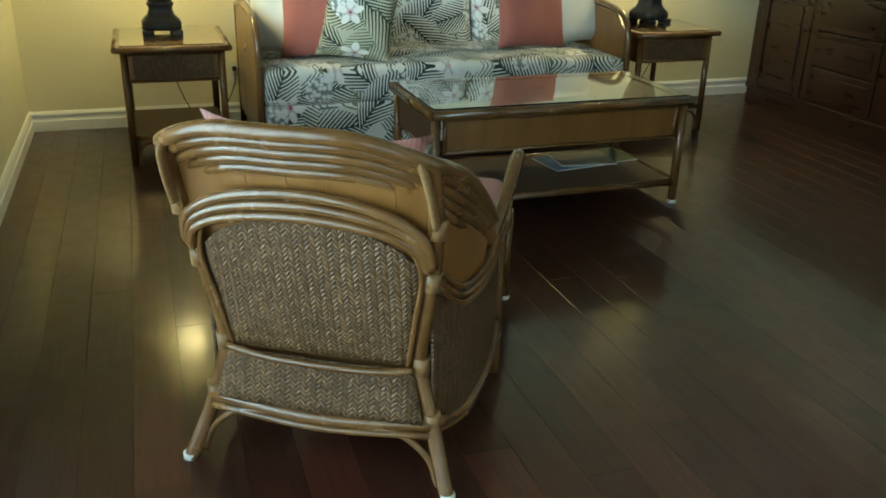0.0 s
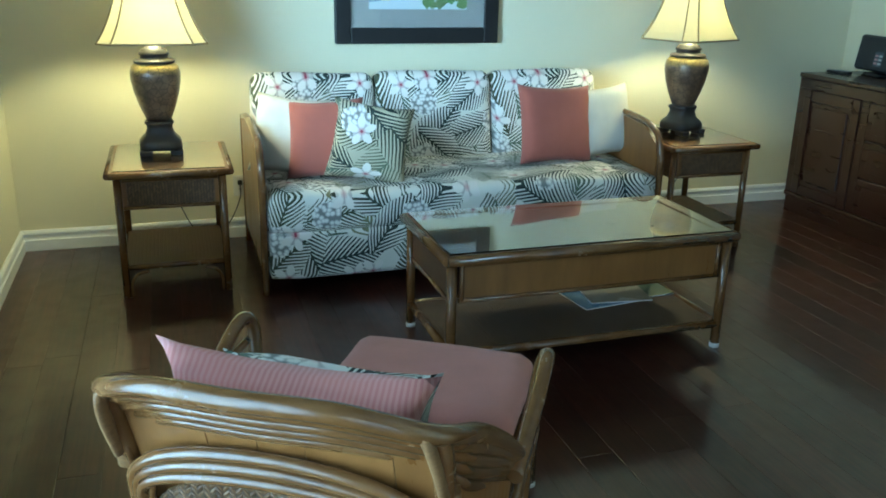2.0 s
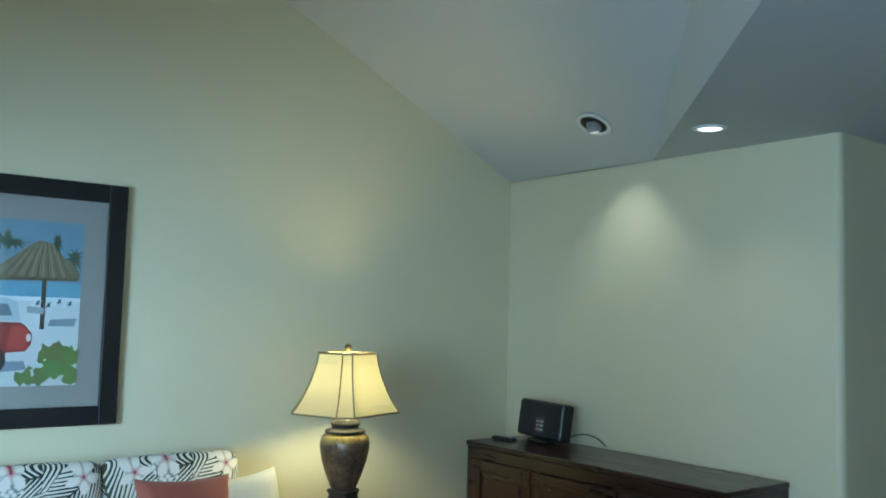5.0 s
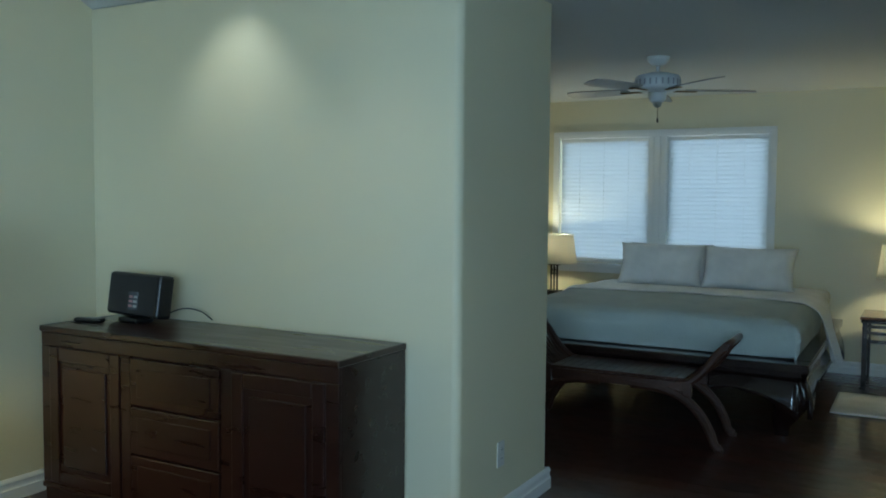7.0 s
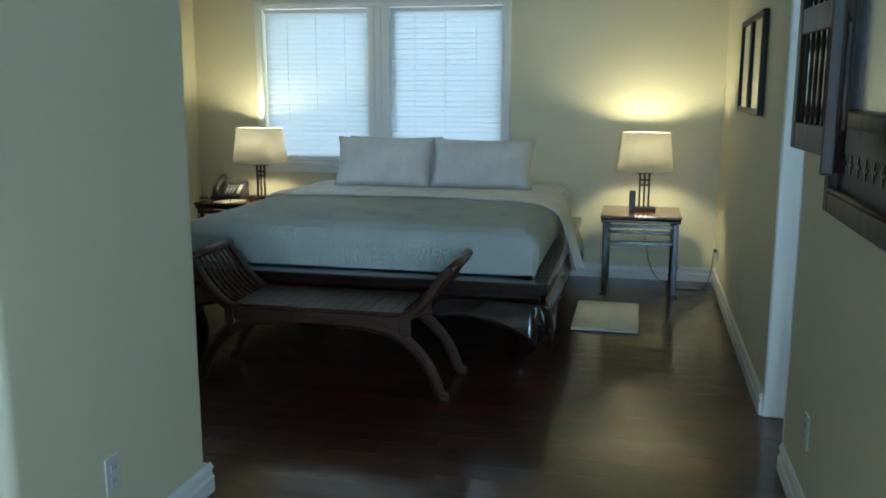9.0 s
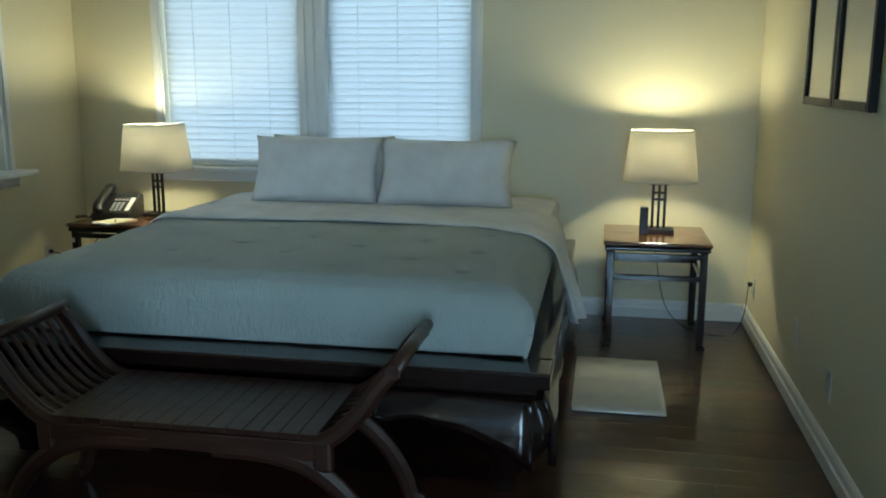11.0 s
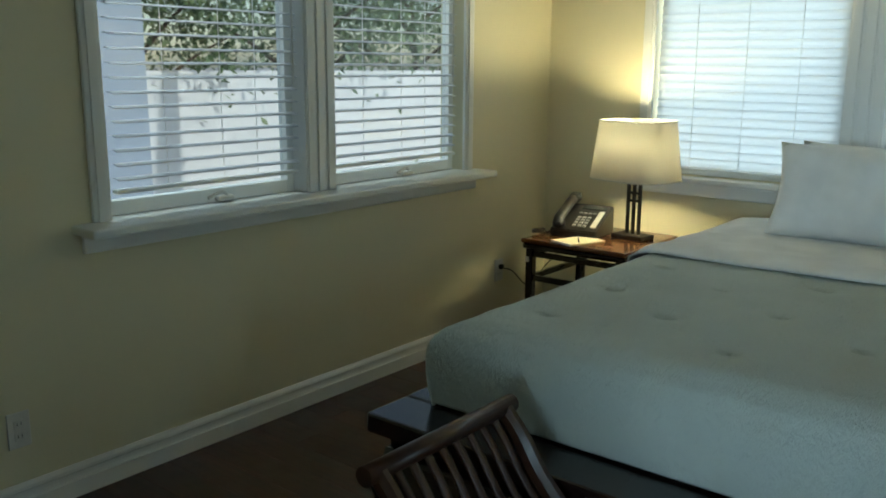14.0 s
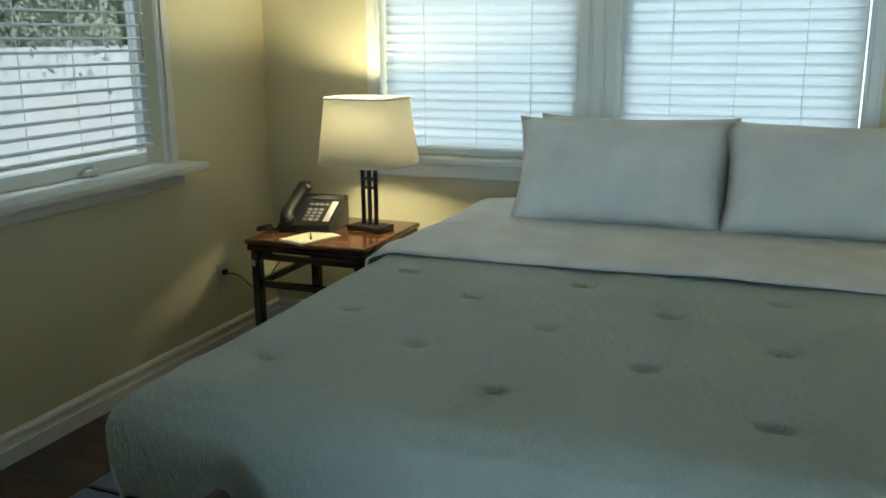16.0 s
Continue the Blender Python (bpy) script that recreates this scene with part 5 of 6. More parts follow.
    for k in range(3):
        s = 0.022 * k
        arch = []
        for i in range(13):
            a = math.pi * i / 12
            x = -(0.262 + (s if k else 0) * 0.2) * math.cos(a)
            z = 0.555 + (0.105 + s) * math.sin(a) ** 0.72 + s * 0.25
            arch.append((x, back_y(z) - 0.022 - 0.012 * math.sin(a), z))
        part("arch_pole", tube(arch, 0.012, 10, 4), RATTAN, t)
    for sx in (-1, 1):
        part("panel_edge", tube([(sx * 0.208, back_y(0.30) - 0.016, 0.30), (sx * 0.228, back_y(0.42) - 0.02, 0.42), (sx * 0.246, back_y(0.53) - 0.022, 0.54), (sx * 0.225, back_y(0.62) - 0.024, 0.625)], 0.007, 8), RATTAN, t)
        part("band_edge", tube([(sx * 0.262, back_y(0.58) - 0.012, 0.58), (sx * 0.278, back_y(0.75) - 0.006, 0.755)], 0.008, 8), RATTAN, t)
    # lower woven apron, flaring out towards the feet
    bm = bmesh.new()
    rows = []
    for k in range(7):
        f = k / 6
        z = 0.165 + (0.292 - 0.165) * f
        half = 0.25 - 0.03 * f
        rows.append([bm.verts.new((half * (2 * i / 10 - 1), 0.012 + 0.022 * f - 0.012 * (1 - (2 * i / 10 - 1) ** 2), z)) for i in range(11)])
    for a, b in zip(rows, rows[1:]):
        for i in range(10):
            bm.faces.new((a[i], a[i + 1], b[i + 1], b[i])).smooth = True
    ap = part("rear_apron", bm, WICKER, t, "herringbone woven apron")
    ap.modifiers.new("thickness", "SOLIDIFY").thickness = 0.006
    part("apron_rail", tube([(-0.222, 0.028, 0.297), (-0.1, 0.014, 0.286), (0.1, 0.014, 0.284), (0.222, 0.028, 0.293)], 0.009, 8), RATTAN, t)
    part("rear_rail", tube([(-0.265, 0.03, 0.158), (0, 0.006, 0.150), (0.265, 0.03, 0.158)], 0.016, 10), RATTAN, t)
    part("rear_rail", tube([(-0.262, 0.018, 0.136), (0, -0.004, 0.130), (0.262, 0.018, 0.136)], 0.009, 8), RATTAN, t)
    part("front_rail", tube([(-0.322, 0.57, 0.26), (0.322, 0.57, 0.26)], 0.017, 10), RATTAN, t)
    part("seat_frame", box(-0.215, 0.215, 0.09, 0.56, 0.25, 0.285, 0.01), RATTAN_PANEL, t)
    part("seat_cushion", slab(-0.222, 0.222, 0.10, 0.60, 0.287, 0.40, 0.045, 12, 0.008, 21), PINK, t, "pink cotton seat cushion")
    return t


def ruled(top, bottom, steps=6, thick=0.006):
    a, b = curve_points(top, steps), curve_points(bottom, steps)
    bm = bmesh.new()
    sign = 1 if top[0][0] > 0 else -1
    ring = [[bm.verts.new(p), bm.verts.new(q), bm.verts.new(q - Vector((sign * thick, 0, 0))), bm.verts.new(p - Vector((sign * thick, 0, 0)))] for p, q in zip(a, b)]
    for p, q in zip(ring, ring[1:]):
        for k in range(4):
            bm.faces.new((p[k], p[(k + 1) % 4], q[(k + 1) % 4], q[k]))
    bm.faces.new(ring[0])
    bm.faces.new(ring[-1][::-1])
    return bm


def tube_panel(sx):
    return ruled([(sx * 0.262, 0.035, 0.53), (sx * 0.305, 0.15, 0.46), (sx * 0.335, 0.30, 0.47), (sx * 0.338, 0.45, 0.50), (sx * 0.328, 0.56, 0.50)],
                 [(sx * 0.266, 0.05, 0.165), (sx * 0.305, 0.17, 0.125), (sx * 0.322, 0.30, 0.112), (sx * 0.327, 0.43, 0.125), (sx * 0.324, 0.56, 0.175)])


rattan_chair()


def ottoman():
    t = thing("ottoman", "rattan ottoman with a thick pink cotton cushion", "ottoman", 0.505 + 0.517 * 0.86 + 0.856 * 0.03, 1.84 + 0.856 * 0.86 - 0.517 * 0.03, 0, -31.1)
    for sx in (-1, 1):
        for sy in (-1, 1):
            leg = part("leg", tube([(sx * 0.262, sy * 0.20, 0), (sx * 0.262, sy * 0.20, 0.32)], 0.017, 10), RATTAN, t)
            part("foot_cap", lathe([(0.0, 0.0), (0.018, 0.0), (0.018, 0.014), (0.0, 0.015)], 12, cx=sx * 0.262, cy=sy * 0.20), WHITE_PLASTIC, leg)
        part("side_panel", box(sx * 0.262 - 0.005, sx * 0.262 + 0.005, -0.18, 0.18, 0.15, 0.30, 0.002), RATTAN_PANEL, t)
        part("side_rail", tube([(sx * 0.262, -0.2, 0.312), (sx * 0.262, 0.2, 0.312)], 0.015, 8), RATTAN, t)
        part("side_brace", tube([(sx * 0.262, -0.195, 0.06), (sx * 0.262, -0.12, 0.13), (sx * 0.262, 0.0, 0.15), (sx * 0.262, 0.12, 0.13), (sx * 0.262, 0.195, 0.06)], 0.010, 8), RATTAN, t)
    for sy in (-1, 1):
        part("end_rail", tube([(-0.262, sy * 0.2, 0.312), (0.262, sy * 0.2, 0.312)], 0.015, 8), RATTAN, t)
        part("end_panel", box(-0.245, 0.245, sy * 0.2 - 0.005, sy * 0.2 + 0.005, 0.15, 0.30, 0.002), RATTAN_PANEL, t)
    part("cushion", slab(-0.262, 0.262, -0.215, 0.215, 0.322, 0.43, 0.05, 12, 0.008, 31), PINK, t, "pink cotton cushion")
    return t


ottoman()
CH = pose(0.505, 1.84, 0, 0, 0, -31.1)


def on_chair(label, material, m, w, h, thick, seed):
    ob = part("throw_pillow", cushion(w, h, thick, 16, 0.015, seed, 0.55, 0.20), material)
    ob.matrix_world = CH @ m
    return tagged(ob, label, "pillow", "armchair pillows")


on_chair("pink striped throw pillow standing in the armchair", PINK_STRIPE, pose(-0.01, 0.13, 0.605, 15, 3, 4), 0.50, 0.46, 0.12, 41)
on_chair("palm print throw pillow in front of the pink one", PRINT, pose(0.02, 0.25, 0.575, 18, 0, 2), 0.42, 0.40, 0.12, 43)


def outlet(x, y, z, face, label="white plastic outlet plate on the wall"):
    """face: degrees by which the plate is turned from facing -y."""
    t = thing("wall_outlet", label, "outlet", x, y, z, face, group="wall outlets")
    part("plate", box(-0.035, 0.035, -0.007, -0.001, -0.057, 0.057, 0.003), WHITE_PLASTIC, t)
    for zz in (-0.02, 0.02):
        s = part("socket", box(-0.016, 0.016, -0.0095, -0.0072, zz - 0.014, zz + 0.014, 0.003), WHITE_PLASTIC, t)
        for xx in (-0.006, 0.006):
            part("slot", box(xx - 0.001, xx + 0.001, -0.0101, -0.0096, zz - 0.004, zz + 0.006, 0), BLACK_PLASTIC, s)
    return t


def cord(name, label, pts, r=0.003):
    return tagged(part(name, tube(pts, r, 6, 8), BLACK_PLASTIC), label, "cord", "power cords")


def plug(x, y, z):
    return tagged(part("plug", box(x - 0.012, x + 0.012, y - 0.03, y - 0.010, z - 0.012, z + 0.012, 0.004), BLACK_PLASTIC), "black plug in a wall outlet", "plug")


outlet(0.705, W_Y, 0.285, 0)
plug(0.705, W_Y, 0.305)
cord("lamp_cord", "black lamp cord hanging from the outlet", [(0.705, W_Y - 0.028, 0.30), (0.70, W_Y - 0.03, 0.22), (0.64, W_Y - 0.05, 0.10), (0.56, W_Y - 0.08, 0.04), (0.45, W_Y - 0.12, 0.10), (0.36, W_Y - 0.2, 0.35), (0.34, W_Y - 0.16, 0.57)])
cord("lamp_cord", "black lamp cord behind the far end table", [(2.90, 4.86, 0.59), (2.86, 5.02, 0.60), (2.95, 5.08, 0.3), (3.12, 5.12, 0.12), (3.25, 5.17, 0.05), (3.40, 5.20, 0.25), (3.42, 5.21, 0.34)])
outlet(4.945, P_Y, 0.32, 0)


def downlight(x, y, z, label, tilt=0.0):
    t = thing("recessed_light", label, "ceiling light", x, y, z, group="recessed ceiling lights")
    part("trim_ring", lathe([(0.055, -0.002), (0.058, -0.008), (0.072, -0.006), (0.076, 0.0)], 28), TRIM, t)
    part("lens", lathe([(0.0, -0.003), (0.05, -0.004), (0.054, -0.001)], 24), CAN_GLOW, t, "glowing lens")
    return t


downlight(4.085, 3.448, H, "small lit recessed downlight in the flat ceiling")
downlight(4.12, 2.307, H, "lit recessed downlight over the passage")
lamp("downlight_lamp", "SPOT", look((4.085, 3.448, H - 0.02), (4.30, 3.448, 0.0)), 17, (1.0, 0.95, 0.84), 0.06, 0, 95, 1.0)
lamp("downlight_lamp", "SPOT", look((4.12, 2.307, H - 0.02), (4.12, 2.307, 0.0)), 16, (1.0, 0.95, 0.84), 0.06, 0, 95, 1.0)
_ex, _ey = 4.20, 4.24
_ez = H + SLOPE * (P_X - _ex)
eye_ = thing("eyeball_light", "black eyeball spotlight recessed in the sloping ceiling", "ceiling light", _ex, _ey, _ez - 0.003, 0, group="recessed ceiling lights")
_m = pose(0, 0, 0, 0, math.degrees(math.atan(SLOPE)), 0)
for nm, bm, mt, lb in (("trim_ring", lathe([(0.072, 0.0), (0.074, -0.008), (0.092, -0.006), (0.096, 0.0)], 28), TRIM, ""),
                       ("housing", lathe([(0.0715, -0.002), (0.055, -0.003), (0.0, -0.004)], 24), BLACK_PLASTIC, "black inner housing")):
    part(nm, bm, mt, eye_, lb).matrix_local = _m
_ball = part("spot_head", lathe([(0.0, 0.02), (0.036, 0.02), (0.038, -0.02), (0.034, -0.035), (0.03, -0.036)], 20), GREY_PLASTIC, eye_, "swivelling spot head")
_ball.matrix_local = pose(0.0, 0, -0.005, 0, -14)
part("spot_lens", lathe([(0.0, -0.0365), (0.03, -0.037)], 18), CAN_GLOW, _ball, "glowing lens")
lamp("eyeball_lamp", "SPOT", look((_ex + 0.01, _ey, _ez - 0.06), (4.60, 4.25, 1.25)), 17, (1.0, 0.97, 0.86), 0.03, 0, 85, 1.0)
smoke = thing("smoke_detector", "white round smoke detector on the ceiling", "smoke detector", 5.055, 2.43, H - 0.036)
part("body", lathe([(0.0, 0.0), (0.045, 0.0), (0.058, 0.012), (0.064, 0.034), (0.0, 0.035)], 28), WHITE_PLASTIC, smoke)
part("vent_ring", lathe([(0.060, 0.018), (0.0635, 0.02), (0.0635, 0.026), (0.061, 0.028)], 28), GREY_PLASTIC, smoke)

# ---- bedroom ----
BED_X0, BED_X1, BED_Y0, BED_Y1, DECK = 7.04, 9.44, 2.05, 4.21, 0.475


def bed():
    t = thing("platform_bed", "low dark lacquered platform bed with curved scroll feet", "bed", 0, 0, 0)
    part("deck_border", box(BED_X0, BED_X0 + 0.16, BED_Y0, BED_Y1, DECK - 0.055, DECK, 0.008), BLACK_LACQUER, t)
    for y0, y1 in ((BED_Y0, BED_Y0 + 0.13), (BED_Y1 - 0.13, BED_Y1)):
        part("deck_border", box(BED_X0 + 0.161, BED_X1, y0, y1, DECK - 0.055, DECK, 0.008), BLACK_LACQUER, t)
    part("deck", box(BED_X0 + 0.161, BED_X1, BED_Y0 + 0.131, BED_Y1 - 0.131, DECK - 0.05, DECK - 0.006, 0), BLACK_LACQUER, t)
    part("waist", box(BED_X0 + 0.045, BED_X1, BED_Y0 + 0.045, BED_Y1 - 0.045, DECK - 0.10, DECK - 0.056, 0.004), BLACK_LACQUER, t)

    def apron(a, b, fixed, along_y, out):
        """A bulging apron with an ogee lower edge between two feet."""
        bm = bmesh.new()
        n, cols = 44, []
        for i in range(n + 1):
            f = i / n
            s = a + (b - a) * f
            d = min(f, 1 - f) * abs(b - a)
            low = 0.270 + 0.022 * math.exp(-((d - 0.40) / 0.07) ** 2) - 0.13 * max(0, 1 - d / 0.28) ** 1.6
            col = []
            for k in range(6):
                q = k / 5
                z = DECK - 0.10 + (low - DECK + 0.10) * q
                bulge = 0.045 * math.sin(math.pi * min(1, (DECK - 0.10 - z) / 0.2) * 0.55)
                col.append(bm.verts.new((fixed + out * bulge, s, z) if along_y else (s, fixed + out * bulge, z)))
            cols.append(col)
        for p, q in zip(cols, cols[1:]):
            for k in range(5):
                bm.faces.new((p[k], q[k], q[k + 1], p[k + 1])).smooth = True
        o = part("apron", bm, BLACK_LACQUER, t, "bulging lacquered apron with ogee edge")
        o.modifiers.new("thickness", "SOLIDIFY").thickness = 0.03
        return o

    apron(BED_Y0 + 0.05, BED_Y1 - 0.05, BED_X0 + 0.05, True, -1)
    apron(BED_X0 + 0.05, BED_X1 - 0.02, BED_Y0 + 0.05, False, -1)
    apron(BED_X0 + 0.05, BED_X1 - 0.02, BED_Y1 - 0.05, False, 1)
    for x, sx in ((BED_X0 + 0.118, -1), (BED_X1 - 0.14, 1)):
        for y, sy in ((BED_Y0 + 0.118, -1), (BED_Y1 - 0.118, 1)):
            # a heavy leg that swells outwards and curls back in to a small foot
            bm = bmesh.new()
            prof = [(0.375, 0.0, 0.090), (0.33, 0.014, 0.100), (0.26, 0.024, 0.106), (0.19, 0.012, 0.096), (0.12, -0.024, 0.076), (0.07, -0.05, 0.056), (0.04, -0.056, 0.046), (0.0, -0.056, 0.042)]
            rings, sides = [], 24
            for z, off, h in curve_points(prof, 4):
                cx, cy = x + sx * off * 0.8, y + sy * off * 0.8
                ring = []
                for k in range(sides):
                    c, s = math.cos(2 * math.pi * k / sides), math.sin(2 * math.pi * k / sides)
                    q = h / (abs(c) ** 4 + abs(s) ** 4) ** 0.25
                    ring.append(bm.verts.new((cx + q * c, cy + q * s, z)))
                rings.append(ring)
            for p, q in zip(rings, rings[1:]):
                for k in range(sides):
                    bm.faces.new((p[k], p[(k + 1) % sides], q[(k + 1) % sides], q[k])).smooth = True
            bm.faces.new(rings[0])
            bm.faces.new(rings[-1][::-1])
            part("leg", bm, BLACK_LACQUER, t, "swelling scroll leg")
    return t


bed()
mattress = part("mattress", slab(7.27, 9.42, 2.20, 4.05, DECK, 0.675, 0.05, 8, 0.004, 2), LINEN)
tagged(mattress, "white mattress on the platform bed", "mattress")


def bedding(x0, x1, y0, y1, top, low, r, tufts, wrinkle, seed, nx=170, ny=210, drop_right=0.0):
    """A cover laid over the mattress: it falls over the foot and both sides, with sewn tufts and fine folds."""
    bm = bmesh.new()
    rows = []
    for i in range(nx + 1):
        row = []
        for k in range(ny + 1):
            u, v = i / nx, k / ny
            # the first part of each run goes up the hanging face, then over the rounded edge, then across the top
            def fold(t, a, b, both):
                face = top - low
                arc = math.pi / 2 * r
                length = (b - a - (2 * r if both else r)) + (2 * (face - r + arc) if both else (face - r + arc))
                s = t * length
                def side(s):
                    if s < face - r:
                        return 0.0, low + s
                    q = (s - (face - r)) / r
                    if q < math.pi / 2:
                        return r - r * math.cos(q), top - r + r * math.sin(q)
                    return r + (s - (face - r) - arc), top
                if both and s > length / 2:
                    d, z = side(length - s)
                    return b - d, z
                d, z = side(s)
                return a + d, z
            x, zx = fold(u, x0, x1, False)
            y, zy = fold(v, y0, y1, True)
            z = min(zx, zy)
            p = Vector((x, y, z))
            if z > top - 0.04:
                for tx, ty in tufts:
                    d2 = ((x - tx) ** 2 + (y - ty) ** 2)
                    if d2 < 0.03:
                        p.z -= 0.034 * math.exp(-(x - tx) ** 2 / 0.00018 - (y - ty) ** 2 / 0.0006) + 0.014 * math.exp(-d2 / 0.006)
                p.z += 0.012 * math.sin(math.pi * (y - y0) / (y1 - y0))
            w = noise.noise(Vector((x * 9 + seed, y * 14, z * 7))) * wrinkle + noise.noise(Vector((x * 2.5, y * 3 + seed, z * 4))) * wrinkle * 2
            n = Vector((-1 if zx < zy - 0.001 and zx < top - 0.02 else 0, (-1 if y < (y0 + y1) / 2 else 1) if zy <= zx and zy < top - 0.02 else 0, 0.6))
            bulge = 0.022 * math.sin(math.pi * min(1, max(0, (z - low) / (top - low))))
            p += n.normalized() * w + Vector((n.x, n.y, 0)) * bulge
            row.append(bm.verts.new(p))
        rows.append(row)
    for a, b in zip(rows, rows[1:]):
        for k in range(ny):
            bm.faces.new((a[k], a[k + 1], b[k + 1], b[k])).smooth = True
    return bm


_tufts = [(7.26 + 0.187 * i, 2.40 + 0.505 * k + (0.0 if i % 2 else 0.25)) for i in range(1, 6) for k in range(4) if 2.40 + 0.505 * k + (0.0 if i % 2 else 0.25) < 4.0]
cover = part("comforter", bedding(7.19, 8.47, 2.145, 4.105, 0.715, 0.482, 0.09, _tufts, 0.0045, 4), COMFORTER)
cover.modifiers.new("thickness", "SOLIDIFY").thickness = 0.012
tagged(cover, "tufted grey-green cotton comforter spread over the bed", "comforter")

THREAD = cloth("tuft_thread", (0.20, 0.23, 0.21))
for tx, ty in _tufts:
    tz = 0.715 - 0.048 + 0.012 * math.sin(math.pi * (ty - 2.145) / 1.96) + 0.004
    part("tuft", tube([(tx, ty - 0.012, tz + 0.003), (tx + 0.002, ty, tz), (tx - 0.001, ty + 0.012, tz + 0.003)], 0.0032, 6, 3), THREAD, cover, "sewn tuft stitch")


def turned_sheet():
    """White sheet folded back over the comforter and hanging over the bed's side."""
    bm = bmesh.new()
    nx, ny, rows = 26, 70, []
    for i in range(nx + 1):
        f = i / nx
        row = []
        for k in range(ny + 1):
            v = k / ny
            # across the bed: a hanging run, over the edge, along the top, down the other side
            s = v * 2.68 - 0.42
            q = max(0.0, -s / 0.42)
            if s < 0:
                y, z = 2.135 - 0.13 * q ** 0.8, 0.715 + s
            elif s > 1.98:
                y, z = 4.115 + 0.03 * (s - 1.98) / 0.28, 0.715 - (s - 1.98) * 0.8
            else:
                y, z = 2.135 + s, 0.715
            edge = min(abs(s), abs(s - 1.98))
            if edge < 0.08:
                z -= 0.02 * (1 - edge / 0.08)
            front = 8.30 - 0.20 * max(0.0, 1 - max(s, 0.0) / 0.35) ** 1.6 + 0.17 * q + 0.012 * math.sin(y * 5.0)
            back = 8.78 - 0.34 * q
            x = front + (back - front) * f
            if s < 0:
                y += 0.035 * q * math.sin(f * 9.0)
            lift = 0.014 + 0.014 * math.sin(math.pi * min(1, f * 2.2)) if 0 < s < 1.98 else 0.012
            w = 0.005 * noise.noise(Vector((x * 10, y * 5, z * 9)))
            row.append(bm.verts.new((x, y - (0.014 if s < 0 else 0), z + lift + w + 0.012 * math.sin(math.pi * (y - 2.13) / 1.98))))
        rows.append(row)
    for a, b in zip(rows, rows[1:]):
        for k in range(ny):
            bm.faces.new((a[k], a[k + 1], b[k + 1], b[k])).smooth = True
    o = part("bed_sheet", bm, LINEN)
    o.modifiers.new("thickness", "SOLIDIFY").thickness = 0.008
    return tagged(o, "white sheet folded back over the comforter and hanging at the side", "sheet")


turned_sheet()
under = part("bed_sheet", slab(8.45, 9.43, 2.15, 4.10, 0.60, 0.728, 0.06, 10, 0.006, 8), LINEN)
tagged(under, "smooth white fitted sheet under the pillows", "sheet")
for x, y, z, w, h, th, lean, turn, sd, lb in ((9.02, 3.485, 0.895, 0.75, 0.40, 0.17, 22, 90, 11, "plump white pillow leaning against the wall"), (9.02, 2.752, 0.89, 0.765, 0.39, 0.17, 22, 90, 14, "plump white pillow leaning against the wall"),
                                       (9.22, 3.46, 0.885, 0.74, 0.40, 0.14, 18, 90, 17, "white pillow behind another one"), (9.22, 2.78, 0.88, 0.74, 0.39, 0.14, 18, 90, 19, "white pillow behind another one")):
    pillow(lb, LINEN, x, y, z, w, h, th, lean, turn - 180, 0, sd, "bed_pillow", "bed pillows", 0.08)


def bench():
    t = thing("bench", "dark wooden bench with curved slatted ends beside the bed", "bench", 6.80, 3.10, 0)
    hw = 0.205
    ends = []
    for s in (-1, 1):
        for sx in (-1, 1):
            x = sx * hw
            # upper curve: from under the seat up into the arm
            up = [(x, s * 0.20, 0.365), (x, s * 0.36, 0.372), (x, s * 0.46, 0.405), (x, s * 0.545, 0.485), (x, s * 0.60, 0.565), (x, s * 0.645, 0.615)]
            part("arm_frame", tube(up, 0.019, 8, 8, flat=1.45, square=0.9, taper=0.016), BENCH_WOOD, t)
            down = [(x, s * 0.10, 0.352), (x, s * 0.26, 0.345), (x, s * 0.40, 0.305), (x, s * 0.51, 0.215), (x, s * 0.575, 0.11), (x, s * 0.60, 0.04), (x, s * 0.635, 0.018)]
            part("leg", tube(down, 0.020, 8, 8, flat=1.6, square=0.9, taper=0.015), BENCH_WOOD, t)
            part("foot_pad", box(x - 0.018, x + 0.018, s * 0.625 - 0.025, s * 0.625 + 0.025, 0.0, 0.028, 0.006), BENCH_WOOD, t)
            part("joint_block", box(x - 0.019, x + 0.019, s * 0.435 - 0.03, s * 0.435 + 0.03, 0.30, 0.40, 0.012), BENCH_WOOD, t)
        part("arm_top_rail", tube([(-hw - 0.035, s * 0.648, 0.622), (hw + 0.035, s * 0.648, 0.622)], 0.021, 12), BENCH_WOOD, t)
        for k in range(8):
            x = -hw + 0.045 + k * (2 * hw - 0.09) / 7
            part("arm_slat", tube([(x, s * 0.40, 0.385), (x, s * 0.47, 0.41), (x, s * 0.55, 0.485), (x, s * 0.605, 0.565), (x, s * 0.642, 0.612)], 0.011, 6, 5, flat=0.6), BENCH_WOOD, t)
    for sx in (-1, 1):
        part("seat_rail", box(sx * hw - 0.018, sx * hw + 0.018, -0.42, 0.42, 0.335, 0.395, 0.006), BENCH_WOOD, t)
    n = 15
    for k in range(n):
        y = -0.42 + 0.84 * (k + 0.5) / n
        part("seat_slat", box(-hw - 0.01, hw + 0.01, y - 0.0274, y + 0.0274, 0.3955, 0.412, 0.002, 1), BENCH_WOOD, t)
    return t


bench()


